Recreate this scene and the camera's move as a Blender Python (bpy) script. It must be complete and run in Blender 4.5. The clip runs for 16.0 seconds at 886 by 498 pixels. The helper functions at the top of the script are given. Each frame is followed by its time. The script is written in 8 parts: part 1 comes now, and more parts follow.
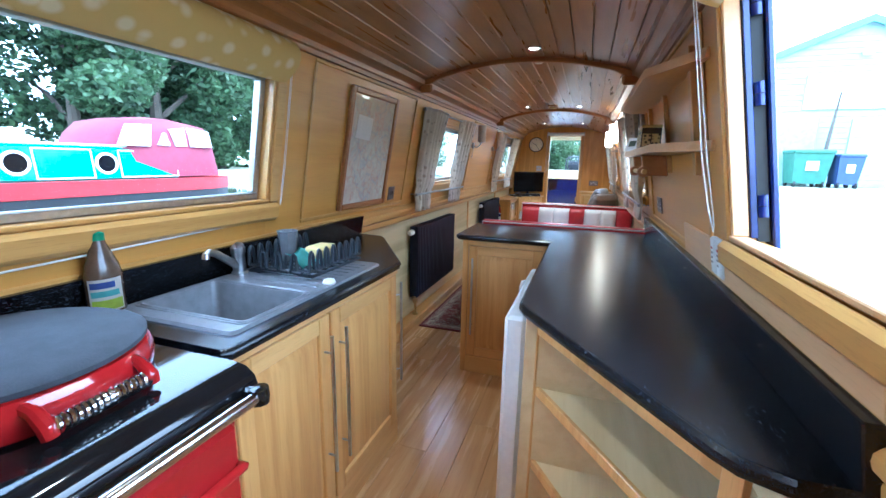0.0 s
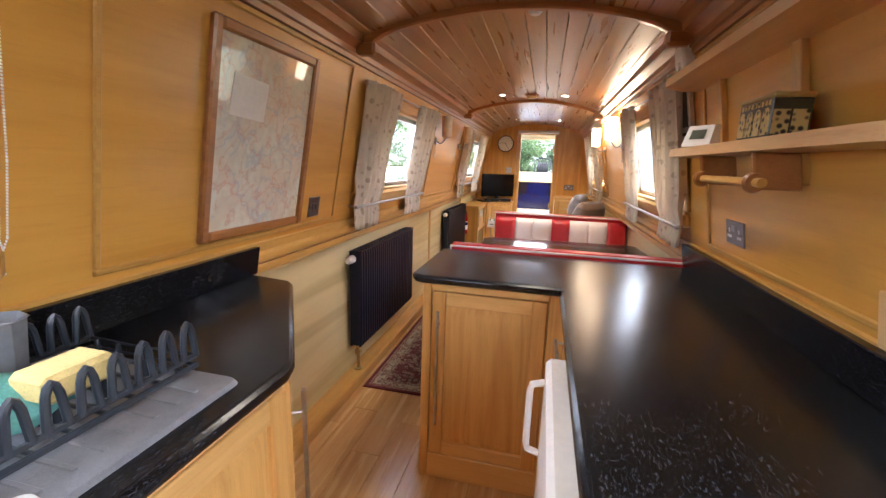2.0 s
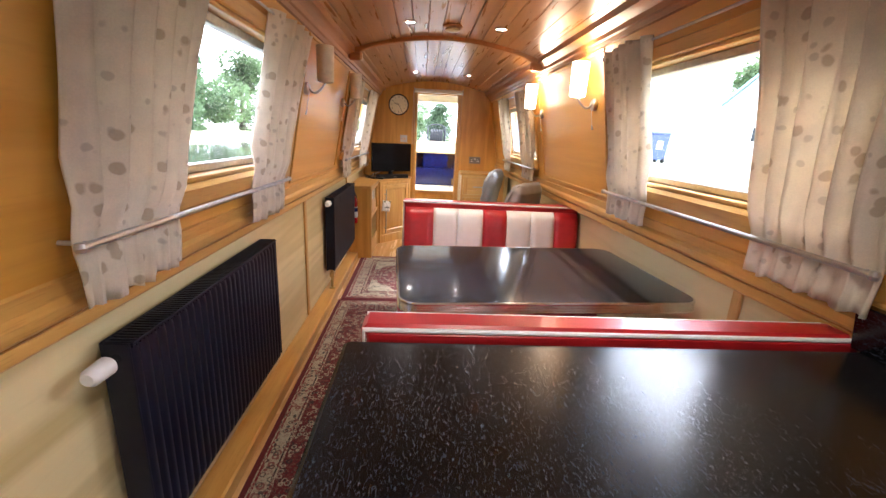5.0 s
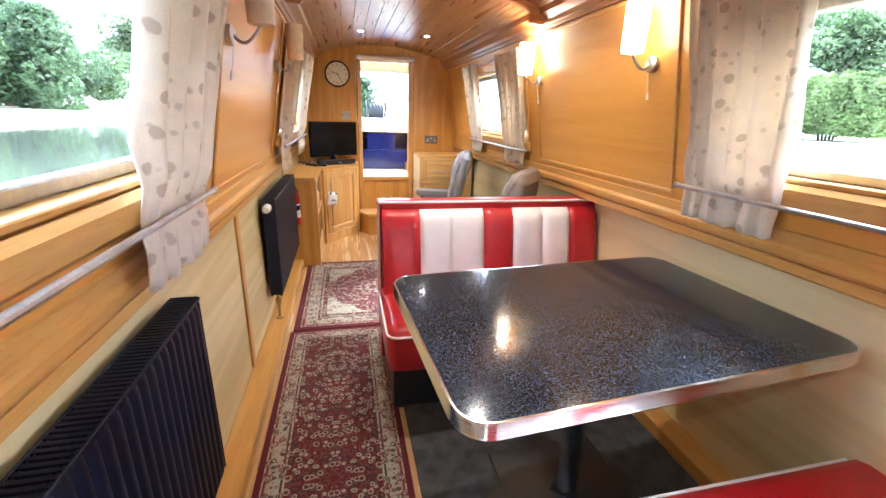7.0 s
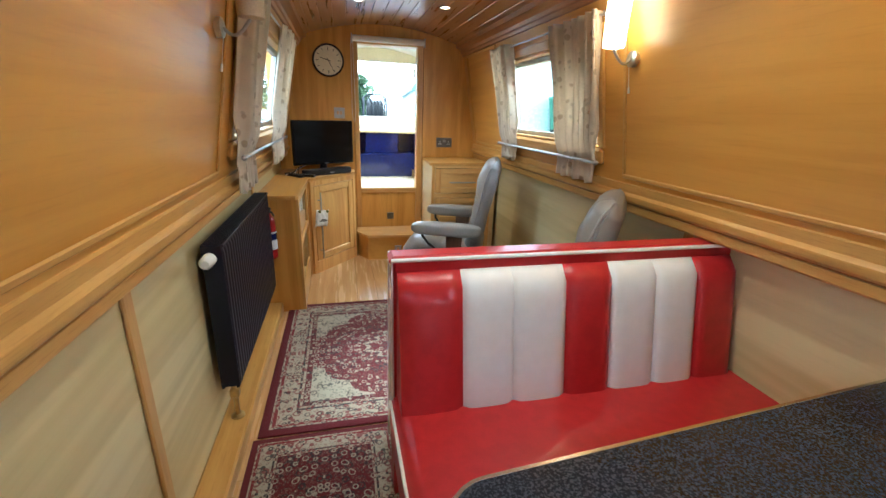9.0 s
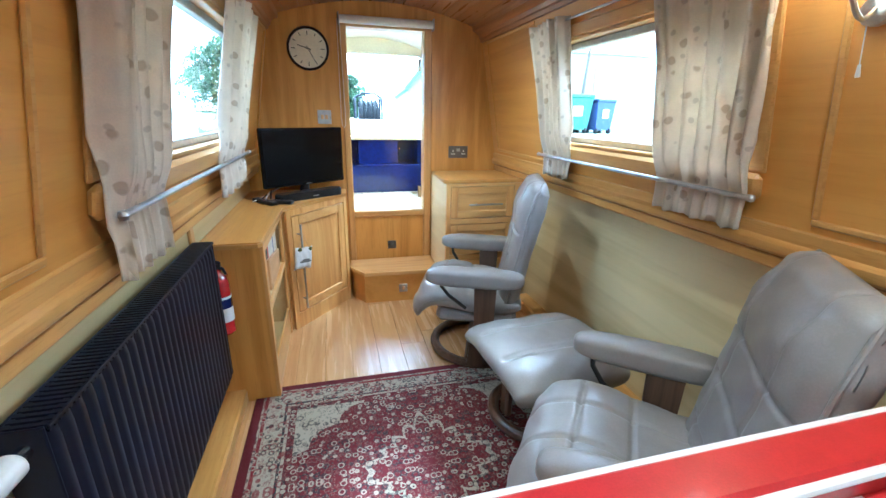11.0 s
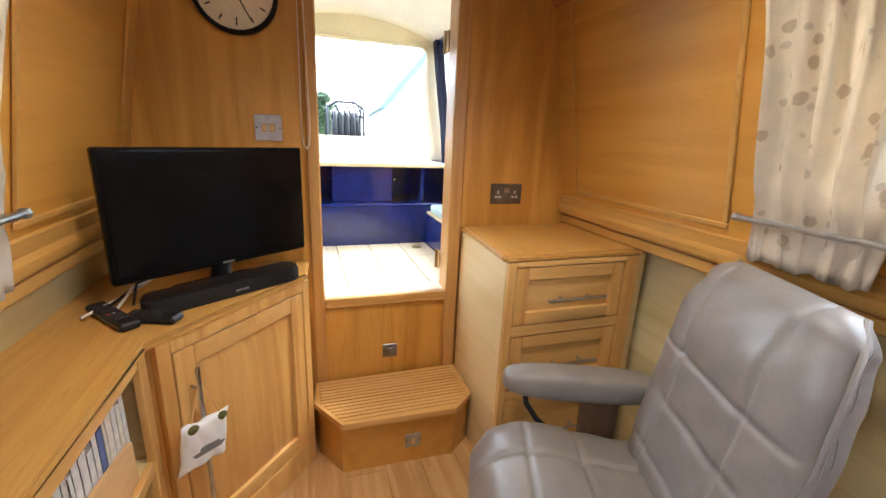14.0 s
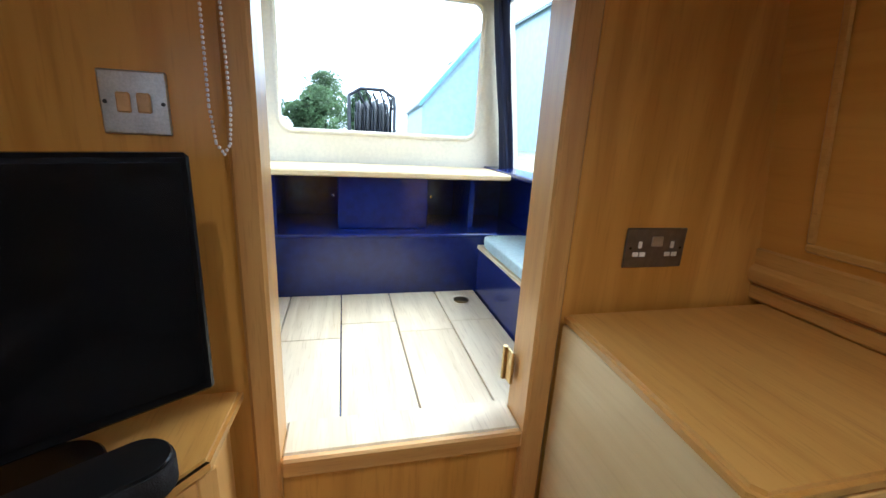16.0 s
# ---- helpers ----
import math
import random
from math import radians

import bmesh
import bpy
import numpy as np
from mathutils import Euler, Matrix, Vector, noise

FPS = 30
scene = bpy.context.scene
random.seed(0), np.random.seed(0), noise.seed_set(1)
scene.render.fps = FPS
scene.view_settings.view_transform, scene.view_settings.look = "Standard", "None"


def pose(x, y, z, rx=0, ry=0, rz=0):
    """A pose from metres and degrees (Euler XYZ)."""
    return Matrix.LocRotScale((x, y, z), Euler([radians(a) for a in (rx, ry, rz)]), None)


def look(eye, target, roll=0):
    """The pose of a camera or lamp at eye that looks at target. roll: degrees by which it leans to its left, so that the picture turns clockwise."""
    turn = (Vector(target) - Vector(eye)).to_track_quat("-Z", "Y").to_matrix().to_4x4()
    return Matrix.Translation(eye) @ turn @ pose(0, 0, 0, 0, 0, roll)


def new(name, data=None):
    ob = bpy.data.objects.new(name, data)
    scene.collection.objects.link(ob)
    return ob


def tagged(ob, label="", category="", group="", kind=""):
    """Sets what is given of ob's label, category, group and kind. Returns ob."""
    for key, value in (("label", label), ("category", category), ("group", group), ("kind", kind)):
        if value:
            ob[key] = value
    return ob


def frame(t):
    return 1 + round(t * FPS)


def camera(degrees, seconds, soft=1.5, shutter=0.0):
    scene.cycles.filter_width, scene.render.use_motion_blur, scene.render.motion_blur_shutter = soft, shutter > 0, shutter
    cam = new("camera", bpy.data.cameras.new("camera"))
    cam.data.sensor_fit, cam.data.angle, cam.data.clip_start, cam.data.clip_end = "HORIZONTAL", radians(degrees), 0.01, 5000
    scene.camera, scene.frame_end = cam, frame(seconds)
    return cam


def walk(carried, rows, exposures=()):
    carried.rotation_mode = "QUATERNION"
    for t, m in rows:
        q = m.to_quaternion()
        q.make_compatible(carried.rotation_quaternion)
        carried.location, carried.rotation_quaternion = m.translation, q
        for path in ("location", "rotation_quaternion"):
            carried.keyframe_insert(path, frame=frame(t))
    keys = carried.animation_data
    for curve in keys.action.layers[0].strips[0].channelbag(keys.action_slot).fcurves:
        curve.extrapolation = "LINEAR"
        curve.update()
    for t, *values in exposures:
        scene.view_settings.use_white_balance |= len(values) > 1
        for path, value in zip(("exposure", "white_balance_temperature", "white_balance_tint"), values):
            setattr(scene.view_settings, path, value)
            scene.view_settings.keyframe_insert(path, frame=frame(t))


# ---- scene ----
cam = camera(94.0, 16.0)
PATH = [
    (0, (0.384, 0.23, 1.326), (-0.246, 2.083, 0.915), 1.1),
    (0.5, (0.345, 0.454, 1.321), (-0.255, 2.317, 0.91), 2.3),
    (1, (0.278, 0.678, 1.331), (-0.303, 2.545, 0.914), 1.4),
    (1.5, (0.217, 0.925, 1.321), (-0.338, 2.798, 0.89), 1.0),
    (2, (0.133, 1.119, 1.322), (-0.32, 3.024, 0.917), 1.9),
    (2.5, (-0.005, 1.302, 1.343), (-0.181, 3.263, 0.991), -1.3),
    (3, (-0.059, 1.489, 1.333), (-0.139, 3.451, 0.957), -0.9),
    (3.5, (-0.069, 1.721, 1.338), (-0.148, 3.685, 0.97), 1.7),
    (4, (-0.115, 1.937, 1.325), (-0.13, 3.89, 0.896), 2.9),
    (4.2, (-0.134, 2.022, 1.322), (-0.102, 3.97, 0.872), 3.0),
    (6.3, (-0.395, 2.862, 1.302), (-0.116, 4.748, 0.697), 1.3),
    (6.5, (-0.437, 2.935, 1.306), (-0.071, 4.807, 0.704), 0.6),
    (7, (-0.458, 3.099, 1.301), (-0.016, 4.948, 0.68), 2.0),
    (7.5, (-0.414, 3.321, 1.307), (0.016, 5.181, 0.714), 0.9),
    (8, (-0.404, 3.525, 1.295), (0.03, 5.374, 0.667), 2.3),
    (8.5, (-0.436, 3.778, 1.298), (0.025, 5.621, 0.673), 1.9),
    (9, (-0.436, 4.015, 1.28), (0.024, 5.858, 0.655), 2.1),
    (9.5, (-0.398, 4.255, 1.285), (0.032, 6.11, 0.671), 1.8),
    (9.7, (-0.39, 4.334, 1.295), (0.038, 6.186, 0.67), 2.1),
    (11.8, (-0.411, 5.232, 1.279), (0.13, 7.056, 0.662), 1.1),
    (12, (-0.432, 5.327, 1.267), (0.146, 7.148, 0.676), 1.8),
    (12.5, (-0.457, 5.551, 1.27), (0.176, 7.353, 0.676), 1.2),
    (13, (-0.417, 5.768, 1.26), (0.219, 7.579, 0.698), 1.0),
    (13.5, (-0.335, 6.003, 1.273), (0.241, 7.832, 0.707), 2.1),
    (14, (-0.33, 6.254, 1.254), (0.295, 8.078, 0.72), 2.6),
    (14.5, (-0.334, 6.492, 1.264), (0.355, 8.293, 0.732), 1.8),
    (15, (-0.257, 6.718, 1.252), (0.34, 8.562, 0.756), 1.4),
    (15.5, (-0.18, 6.92, 1.258), (0.318, 8.788, 0.746), 2.1),
    (16, (-0.146, 7.138, 1.233), (0.318, 9.006, 0.688), 3.1),
]
EXPOSURES = [(0.0, 2.95, 4300, 1), (0.5, 2.85, 4850, 6), (1.5, 3.1, 5550, 10), (2.0, 3.25, 5850, 14), (3.0, 3.25, 5900, 15), (3.5, 3.05, 5800, 13), (4.0, 2.92, 5850, 13), (6.5, 3.9, 5400, 11), (7.0, 3.7, 5300, 9), (7.5, 3.5, 5300, 6), (8.5, 3.22, 5350, 0), (9.0, 2.95, 4950, -5), (9.5, 2.8, 4650, -6), (12.0, 3.75, 4150, -6), (12.5, 3.5, 4400, -3), (13.5, 3.05, 5000, 3), (14.0, 3.02, 5650, 7), (14.5, 2.87, 5750, 8), (15.5, 2.42, 5450, 7), (16.0, 2.1, 5050, 3)]
walk(cam, [(t, look(eye, target, roll)) for t, eye, target, roll in PATH], EXPOSURES)

SKY, SUN, SPOT_W, LAMP_W = 0.13, 0.75, 2.5, 0.36
# ---- world and light ----
world = bpy.data.worlds.new("sky")
scene.world = world
world.use_nodes = True
wn = world.node_tree
bg = wn.nodes["Background"]
sky = wn.nodes.new("ShaderNodeTexSky")
sky.sky_type = "NISHITA"
sky.sun_disc = False
sky.sun_elevation, sky.sun_rotation = radians(48), radians(60)
sky.air_density, sky.dust_density, sky.ozone_density = 1.0, 6.0, 1.0
soft_sky = wn.nodes.new("ShaderNodeMix")
soft_sky.data_type = "RGBA"
soft_sky.inputs[0].default_value = 0.75
soft_sky.inputs[7].default_value = (11.0, 11.6, 12.4, 1)
wn.links.new(sky.outputs[0], soft_sky.inputs[6])
wn.links.new(soft_sky.outputs[2], bg.inputs[0])
bg.inputs[1].default_value = SKY
sun_lamp = bpy.data.lights.new("sun", "SUN")
sun_lamp.energy, sun_lamp.angle, sun_lamp.color = SUN, radians(14), (1.0, 0.96, 0.9)
sun = new("sun", sun_lamp)
sun.matrix_basis = look((0, 0, 0), (-math.sin(radians(60)) * 0.67, -math.cos(radians(60)) * 0.67, -0.74))

# ---- mesh helpers ----
CX, L_LOW, R_LOW, END_Y, BACK_Y = -0.05, -0.95, 0.90, 7.86, -0.55


def half(z):
    return 0.825 - 0.18 * (z - 1.05)


def on_wall(side):
    """Maps (d, y, z) to the leaning upper wall: d metres inward from its face."""
    return lambda v: (CX + side * (half(v[2]) - v[0]), v[1], v[2])


def turned(cx, cy, angle):
    """Maps local (u, v, z) to a place turned round z by angle degrees."""
    c, s = math.cos(radians(angle)), math.sin(radians(angle))
    return lambda p: (cx + c * p[0] - s * p[1], cy + s * p[0] + c * p[1], p[2])


ORIGIN = {}


def thing(name, at, label, category, group="", kind=""):
    ob = new(name)
    ob.location = at
    ob.empty_display_size = 0.05
    ORIGIN[ob.name] = Vector(at)
    return tagged(ob, label, category, group, kind)


def finish(bm, name, material, origin, angle=35):
    bmesh.ops.recalc_face_normals(bm, faces=bm.faces)
    bm.transform(Matrix.Translation(-origin))
    me = bpy.data.meshes.new(name)
    bm.to_mesh(me)
    bm.free()
    me.materials.append(material)
    me.shade_smooth()
    me.set_sharp_from_angle(angle=radians(angle))
    return me


def part(name, bm, material, parent, label="", angle=35):
    origin = ORIGIN[parent.name]
    ob = new(name, finish(bm, name, material, origin, angle))
    ob.parent = parent
    ORIGIN[ob.name] = origin
    if label:
        ob["label"] = label
    return ob


def single(name, bm, material, label, category, group="", kind="", at=None, angle=35):
    origin = Vector(at) if at else Vector((0, 0, 0))
    ob = new(name, finish(bm, name, material, origin, angle))
    ob.location = origin
    ORIGIN[ob.name] = origin
    return tagged(ob, label, category, group, kind)


def BM():
    return bmesh.new()


def add(bm, verts, faces, f=None):
    vs = [bm.verts.new(f(v) if f else v) for v in verts]
    for face in faces:
        try:
            bm.faces.new([vs[i] for i in face])
        except ValueError:
            pass
    return bm


def box(bm, lo, hi, b=0.0, f=None):
    """A box with edges broken by b; f maps its corners."""
    (x0, y0, z0), (x1, y1, z1) = lo, hi
    if b <= 0:
        v = [(x, y, z) for x in (x0, x1) for y in (y0, y1) for z in (z0, z1)]
        return add(bm, v, [(0, 1, 3, 2), (4, 6, 7, 5), (0, 4, 5, 1), (2, 3, 7, 6), (0, 2, 6, 4), (1, 5, 7, 3)], f)
    b = min(b, 0.49 * min(x1 - x0, y1 - y0, z1 - z0))
    v, at = [], {}
    for i in (0, 1):
        for j in (0, 1):
            for k in (0, 1):
                c = (hi[0] if i else lo[0], hi[1] if j else lo[1], hi[2] if k else lo[2])
                s = (-1 if i else 1, -1 if j else 1, -1 if k else 1)
                for ax in range(3):
                    at[i, j, k, ax] = len(v)
                    v.append(tuple(c[n] + (s[n] * b if n != ax else 0) for n in range(3)))
    faces = []
    for ax in range(3):
        o = [n for n in range(3) if n != ax]
        for side in (0, 1):
            ring = []
            for p, q in ((0, 0), (1, 0), (1, 1), (0, 1)):
                key = [0, 0, 0]
                key[ax], key[o[0]], key[o[1]] = side, p, q
                ring.append(at[(*key, ax)])
            faces.append(ring)
        for p in (0, 1):
            for q in (0, 1):
                k0, k1 = [0, 0, 0], [0, 0, 0]
                k0[o[0]], k0[o[1]], k1[o[0]], k1[o[1]], k1[ax] = p, q, p, q, 1
                faces.append((at[(*k0, o[0])], at[(*k1, o[0])], at[(*k1, o[1])], at[(*k0, o[1])]))
    for i in (0, 1):
        for j in (0, 1):
            for k in (0, 1):
                faces.append([at[i, j, k, n] for n in range(3)])
    return add(bm, v, faces, f)


def prism(bm, outline, z0, z1, b=0.0, f=None):
    """An upright slab over an outline of (x, y), its top and bottom edges rounded by b."""
    n = len(outline)
    mid = [sum(p[i] for p in outline) / n for i in (0, 1)]

    def ring(z, inset):
        out = []
        for i, p in enumerate(outline):
            d = Vector((mid[0] - p[0], mid[1] - p[1]))
            d = d.normalized() * inset if d.length else d
            out.append((p[0] + d.x, p[1] + d.y, z))
        return out

    rings = [ring(z0, b), ring(z0 + b, 0), ring(z1 - b, 0), ring(z1, b)] if b else [ring(z0, 0), ring(z1, 0)]
    v = [p for r in rings for p in r]
    faces = [tuple(range(n))[::-1], tuple(range((len(rings) - 1) * n, len(rings) * n))]
    for r in range(len(rings) - 1):
        for i in range(n):
            j = (i + 1) % n
            faces.append((r * n + i, r * n + j, r * n + n + j, r * n + n + i))
    return add(bm, v, faces, f)


def arc(cx, cy, r, a0, a1, n=6):
    return [(cx + r * math.cos(radians(a0 + (a1 - a0) * i / n)), cy + r * math.sin(radians(a0 + (a1 - a0) * i / n))) for i in range(n + 1)]


def round_rect(x0, y0, x1, y1, r, n=5):
    return arc(x1 - r, y1 - r, r, 0, 90, n) + arc(x0 + r, y1 - r, r, 90, 180, n) + arc(x0 + r, y0 + r, r, 180, 270, n) + arc(x1 - r, y0 + r, r, 270, 360, n)


def tube(bm, points, r, seg=10, f=None, closed=False):
    """A round bar along points; r is one radius or one for each point."""
    pts = [Vector(p) for p in points]
    n, v, faces = len(pts), [], []
    side = None
    for i, p in enumerate(pts):
        a = pts[(i - 1) % n] if (i or closed) else p
        c = pts[(i + 1) % n] if (i < n - 1 or closed) else p
        d = (c - a).normalized()
        if side is None:
            side = d.cross(Vector((0, 0, 1)) if abs(d.z) < 0.9 else Vector((1, 0, 0))).normalized()
        else:
            side = (side - d * side.dot(d)).normalized()
        up = d.cross(side)
        rr = r[i] if isinstance(r, (list, tuple)) else r
        v += [tuple(p + (side * math.cos(t) + up * math.sin(t)) * rr) for t in [2 * math.pi * k / seg for k in range(seg)]]
    last = n if closed else n - 1
    for i in range(last):
        for k in range(seg):
            j, m = (k + 1) % seg, ((i + 1) % n) * seg
            faces.append((i * seg + k, i * seg + j, m + j, m + k))
    if not closed:
        faces += [tuple(range(seg))[::-1], tuple(range((n - 1) * seg, n * seg))]
    return add(bm, v, faces, f)


def lathe(bm, profile, centre=(0, 0, 0), seg=24, f=None):
    """A turned shape round z from (radius, z) pairs."""
    v, faces, n = [], [], len(profile)
    for r, z in profile:
        v += [(centre[0] + max(r, 1e-4) * math.cos(2 * math.pi * k / seg), centre[1] + max(r, 1e-4) * math.sin(2 * math.pi * k / seg), centre[2] + z) for k in range(seg)]
    for i in range(n - 1):
        for k in range(seg):
            j = (k + 1) % seg
            faces.append((i * seg + k, i * seg + j, i * seg + seg + j, i * seg + seg + k))
    if profile[0][0] > 0.005 and profile[-1][0] > 0.005:
        for k in range(seg):
            j, o = (k + 1) % seg, (n - 1) * seg
            faces.append((o + k, o + j, j, k))
    else:
        faces += [tuple(range(seg))[::-1], tuple(range((n - 1) * seg, n * seg))]
    return add(bm, v, faces, f)


def pad(bm, centre, size, power=4.0, f=None, nu=28, nv=16):
    """A stuffed cushion: a rounded block, fuller in the middle."""
    v, faces = [], []
    e = 2.0 / power

    def sp(c):
        return math.copysign(abs(c) ** e, c)

    for i in range(nv + 1):
        b = math.pi * (i / nv - 0.5)
        for k in range(nu):
            a = 2 * math.pi * k / nu
            v.append((centre[0] + size[0] / 2 * sp(math.cos(b)) * sp(math.cos(a)), centre[1] + size[1] / 2 * sp(math.cos(b)) * sp(math.sin(a)), centre[2] + size[2] / 2 * sp(math.sin(b))))
    for i in range(nv):
        for k in range(nu):
            j = (k + 1) % nu
            faces.append((i * nu + k, i * nu + j, i * nu + nu + j, i * nu + nu + k))
    add(bm, v, faces, f)
    bmesh.ops.remove_doubles(bm, verts=bm.verts, dist=1e-5)
    return bm


def extrude_path(bm, profile, a, b, f=None):
    """A straight moulding: the profile of (d, z) swept in y from a to b."""
    n = len(profile)
    v = [(d, y, z) for y in (a, b) for d, z in profile]
    return add(bm, v, [tuple(range(n))[::-1], tuple(range(n, 2 * n))] + [(i, (i + 1) % n, n + (i + 1) % n, n + i) for i in range(n)], f)


# ---- materials ----
def plain(name, colour, rough=0.5, metal=0.0, coat=0.0, bump=0.0, scale=60.0, vary=0.12, sheen=0.0):
    """A surface with faint mottling and fine relief."""
    m = bpy.data.materials.new(name)
    m.use_nodes = True
    nt = m.node_tree
    p = nt.nodes["Principled BSDF"]
    p.inputs["Roughness"].default_value, p.inputs["Metallic"].default_value = rough, metal
    p.inputs["Coat Weight"].default_value, p.inputs["Sheen Weight"].default_value = coat, sheen
    co = nt.nodes.new("ShaderNodeTexCoord")
    big, fine = nt.nodes.new("ShaderNodeTexNoise"), nt.nodes.new("ShaderNodeTexNoise")
    big.inputs["Scale"].default_value, fine.inputs["Scale"].default_value = scale / 14, scale
    big.inputs["Detail"].default_value = fine.inputs["Detail"].default_value = 5
    mixf = nt.nodes.new("ShaderNodeMath")
    mixf.operation = "ADD"
    ramp = nt.nodes.new("ShaderNodeValToRGB")
    e = ramp.color_ramp.elements
    e[0].position, e[1].position = 0.7, 1.35
    e[0].color = (*[c * (1 - vary) for c in colour], 1)
    e[1].color = (*[min(1, c * (1 + vary)) for c in colour], 1)
    e[1].position = 1.0
    nt.links.new(co.outputs["Object"], big.inputs["Vector"])
    nt.links.new(co.outputs["Object"], fine.inputs["Vector"])
    nt.links.new(big.outputs[0], mixf.inputs[0])
    half_fine = nt.nodes.new("ShaderNodeMath")
    half_fine.operation = "MULTIPLY"
    half_fine.inputs[1].default_value = 0.7
    nt.links.new(fine.outputs[0], half_fine.inputs[0])
    nt.links.new(half_fine.outputs[0], mixf.inputs[1])
    nt.links.new(mixf.outputs[0], ramp.inputs[0])
    nt.links.new(ramp.outputs[0], p.inputs["Base Color"])
    if bump:
        bp = nt.nodes.new("ShaderNodeBump")
        bp.inputs["Strength"].default_value, bp.inputs["Distance"].default_value = bump, 0.002
        nt.links.new(fine.outputs[0], bp.inputs["Height"])
        nt.links.new(bp.outputs[0], p.inputs["Normal"])
    return m


def wood(name, dark, light, axis="Y", rough=0.35, coat=0.15, size=1.0, figure=0.5, pore=0.35):
    """Planed timber: streaks along the axis, slow figure and pores; each board differs."""
    m = bpy.data.materials.new(name)
    m.use_nodes = True
    nt = m.node_tree
    nd, lk = nt.nodes.new, nt.links.new
    p = nt.nodes["Principled BSDF"]
    p.inputs["Coat Weight"].default_value, p.inputs["Coat Roughness"].default_value = coat, 0.25
    co, info = nd("ShaderNodeTexCoord"), nd("ShaderNodeObjectInfo")
    isle = nd("ShaderNodeNewGeometry")
    add_r = nd("ShaderNodeMath")
    add_r.operation = "ADD"
    lk(info.outputs["Random"], add_r.inputs[0])
    lk(isle.outputs["Random Per Island"], add_r.inputs[1])
    move = nd("ShaderNodeVectorMath")
    move.operation = "MULTIPLY_ADD"
    spread = nd("ShaderNodeCombineXYZ")
    for i in range(3):
        lk(add_r.outputs[0], spread.inputs[i])
    move.inputs[1].default_value = (7.3, 5.1, 9.7)
    lk(spread.outputs[0], move.inputs[0])
    lk(co.outputs["Object"], move.inputs[2])
    thin = {"X": (0.06, 1, 1), "Y": (1, 0.06, 1), "Z": (1, 1, 0.06)}[axis]
    mp = nd("ShaderNodeMapping")
    mp.inputs["Scale"].default_value = [t * size for t in thin]
    lk(move.outputs[0], mp.inputs["Vector"])
    streak, slow, pores = nd("ShaderNodeTexNoise"), nd("ShaderNodeTexNoise"), nd("ShaderNodeTexNoise")
    for n, s, d in ((streak, 42, 6), (slow, 7, 3), (pores, 260, 2)):
        n.inputs["Scale"].default_value, n.inputs["Detail"].default_value = s, d
        lk(mp.outputs[0], n.inputs["Vector"])
    slow.inputs["Distortion"].default_value = 1.2
    wave = nd("ShaderNodeMath")
    wave.operation = "MULTIPLY_ADD"
    wave.inputs[1].default_value = 26
    lk(slow.outputs[0], wave.inputs[0])
    lk(streak.outputs[0], wave.inputs[2])
    sine = nd("ShaderNodeMath")
    sine.operation = "SINE"
    lk(wave.outputs[0], sine.inputs[0])
    fig = nd("ShaderNodeMath")
    fig.operation = "MULTIPLY_ADD"
    fig.inputs[1].default_value = 0.22 * figure
    lk(sine.outputs[0], fig.inputs[0])
    lk(streak.outputs[0], fig.inputs[2])
    tone = nd("ShaderNodeMath")
    tone.operation = "MULTIPLY_ADD"
    tone.inputs[1].default_value = 0.16
    lk(add_r.outputs[0], tone.inputs[0])
    lk(fig.outputs[0], tone.inputs[2])
    ramp = nd("ShaderNodeValToRGB")
    e = ramp.color_ramp.elements
    e[0].position, e[1].position = 0.25, 0.85
    e[0].color, e[1].color = (*dark, 1), (*light, 1)
    lk(tone.outputs[0], ramp.inputs[0])
    dim = nd("ShaderNodeMix")
    dim.data_type, dim.blend_type = "RGBA", "MULTIPLY"
    pr = nd("ShaderNodeValToRGB")
    pr.color_ramp.elements[0].position, pr.color_ramp.elements[1].position = 0.3, 0.45
    pr.color_ramp.elements[0].color = (0.6, 0.5, 0.4, 1)
    lk(pores.outputs[0], pr.inputs[0])
    dim.inputs[0].default_value = pore
    lk(ramp.outputs[0], dim.inputs[6])
    lk(pr.outputs[0], dim.inputs[7])
    lk(dim.outputs[2], p.inputs["Base Color"])
    rr = nd("ShaderNodeMath")
    rr.operation = "MULTIPLY_ADD"
    rr.inputs[1].default_value, rr.inputs[2].default_value = 0.2, rough - 0.1
    lk(streak.outputs[0], rr.inputs[0])
    lk(rr.outputs[0], p.inputs["Roughness"])
    bp = nd("ShaderNodeBump")
    bp.inputs["Strength"].default_value, bp.inputs["Distance"].default_value = 0.12, 0.001
    lk(streak.outputs[0], bp.inputs["Height"])
    lk(bp.outputs[0], p.inputs["Normal"])
    return m


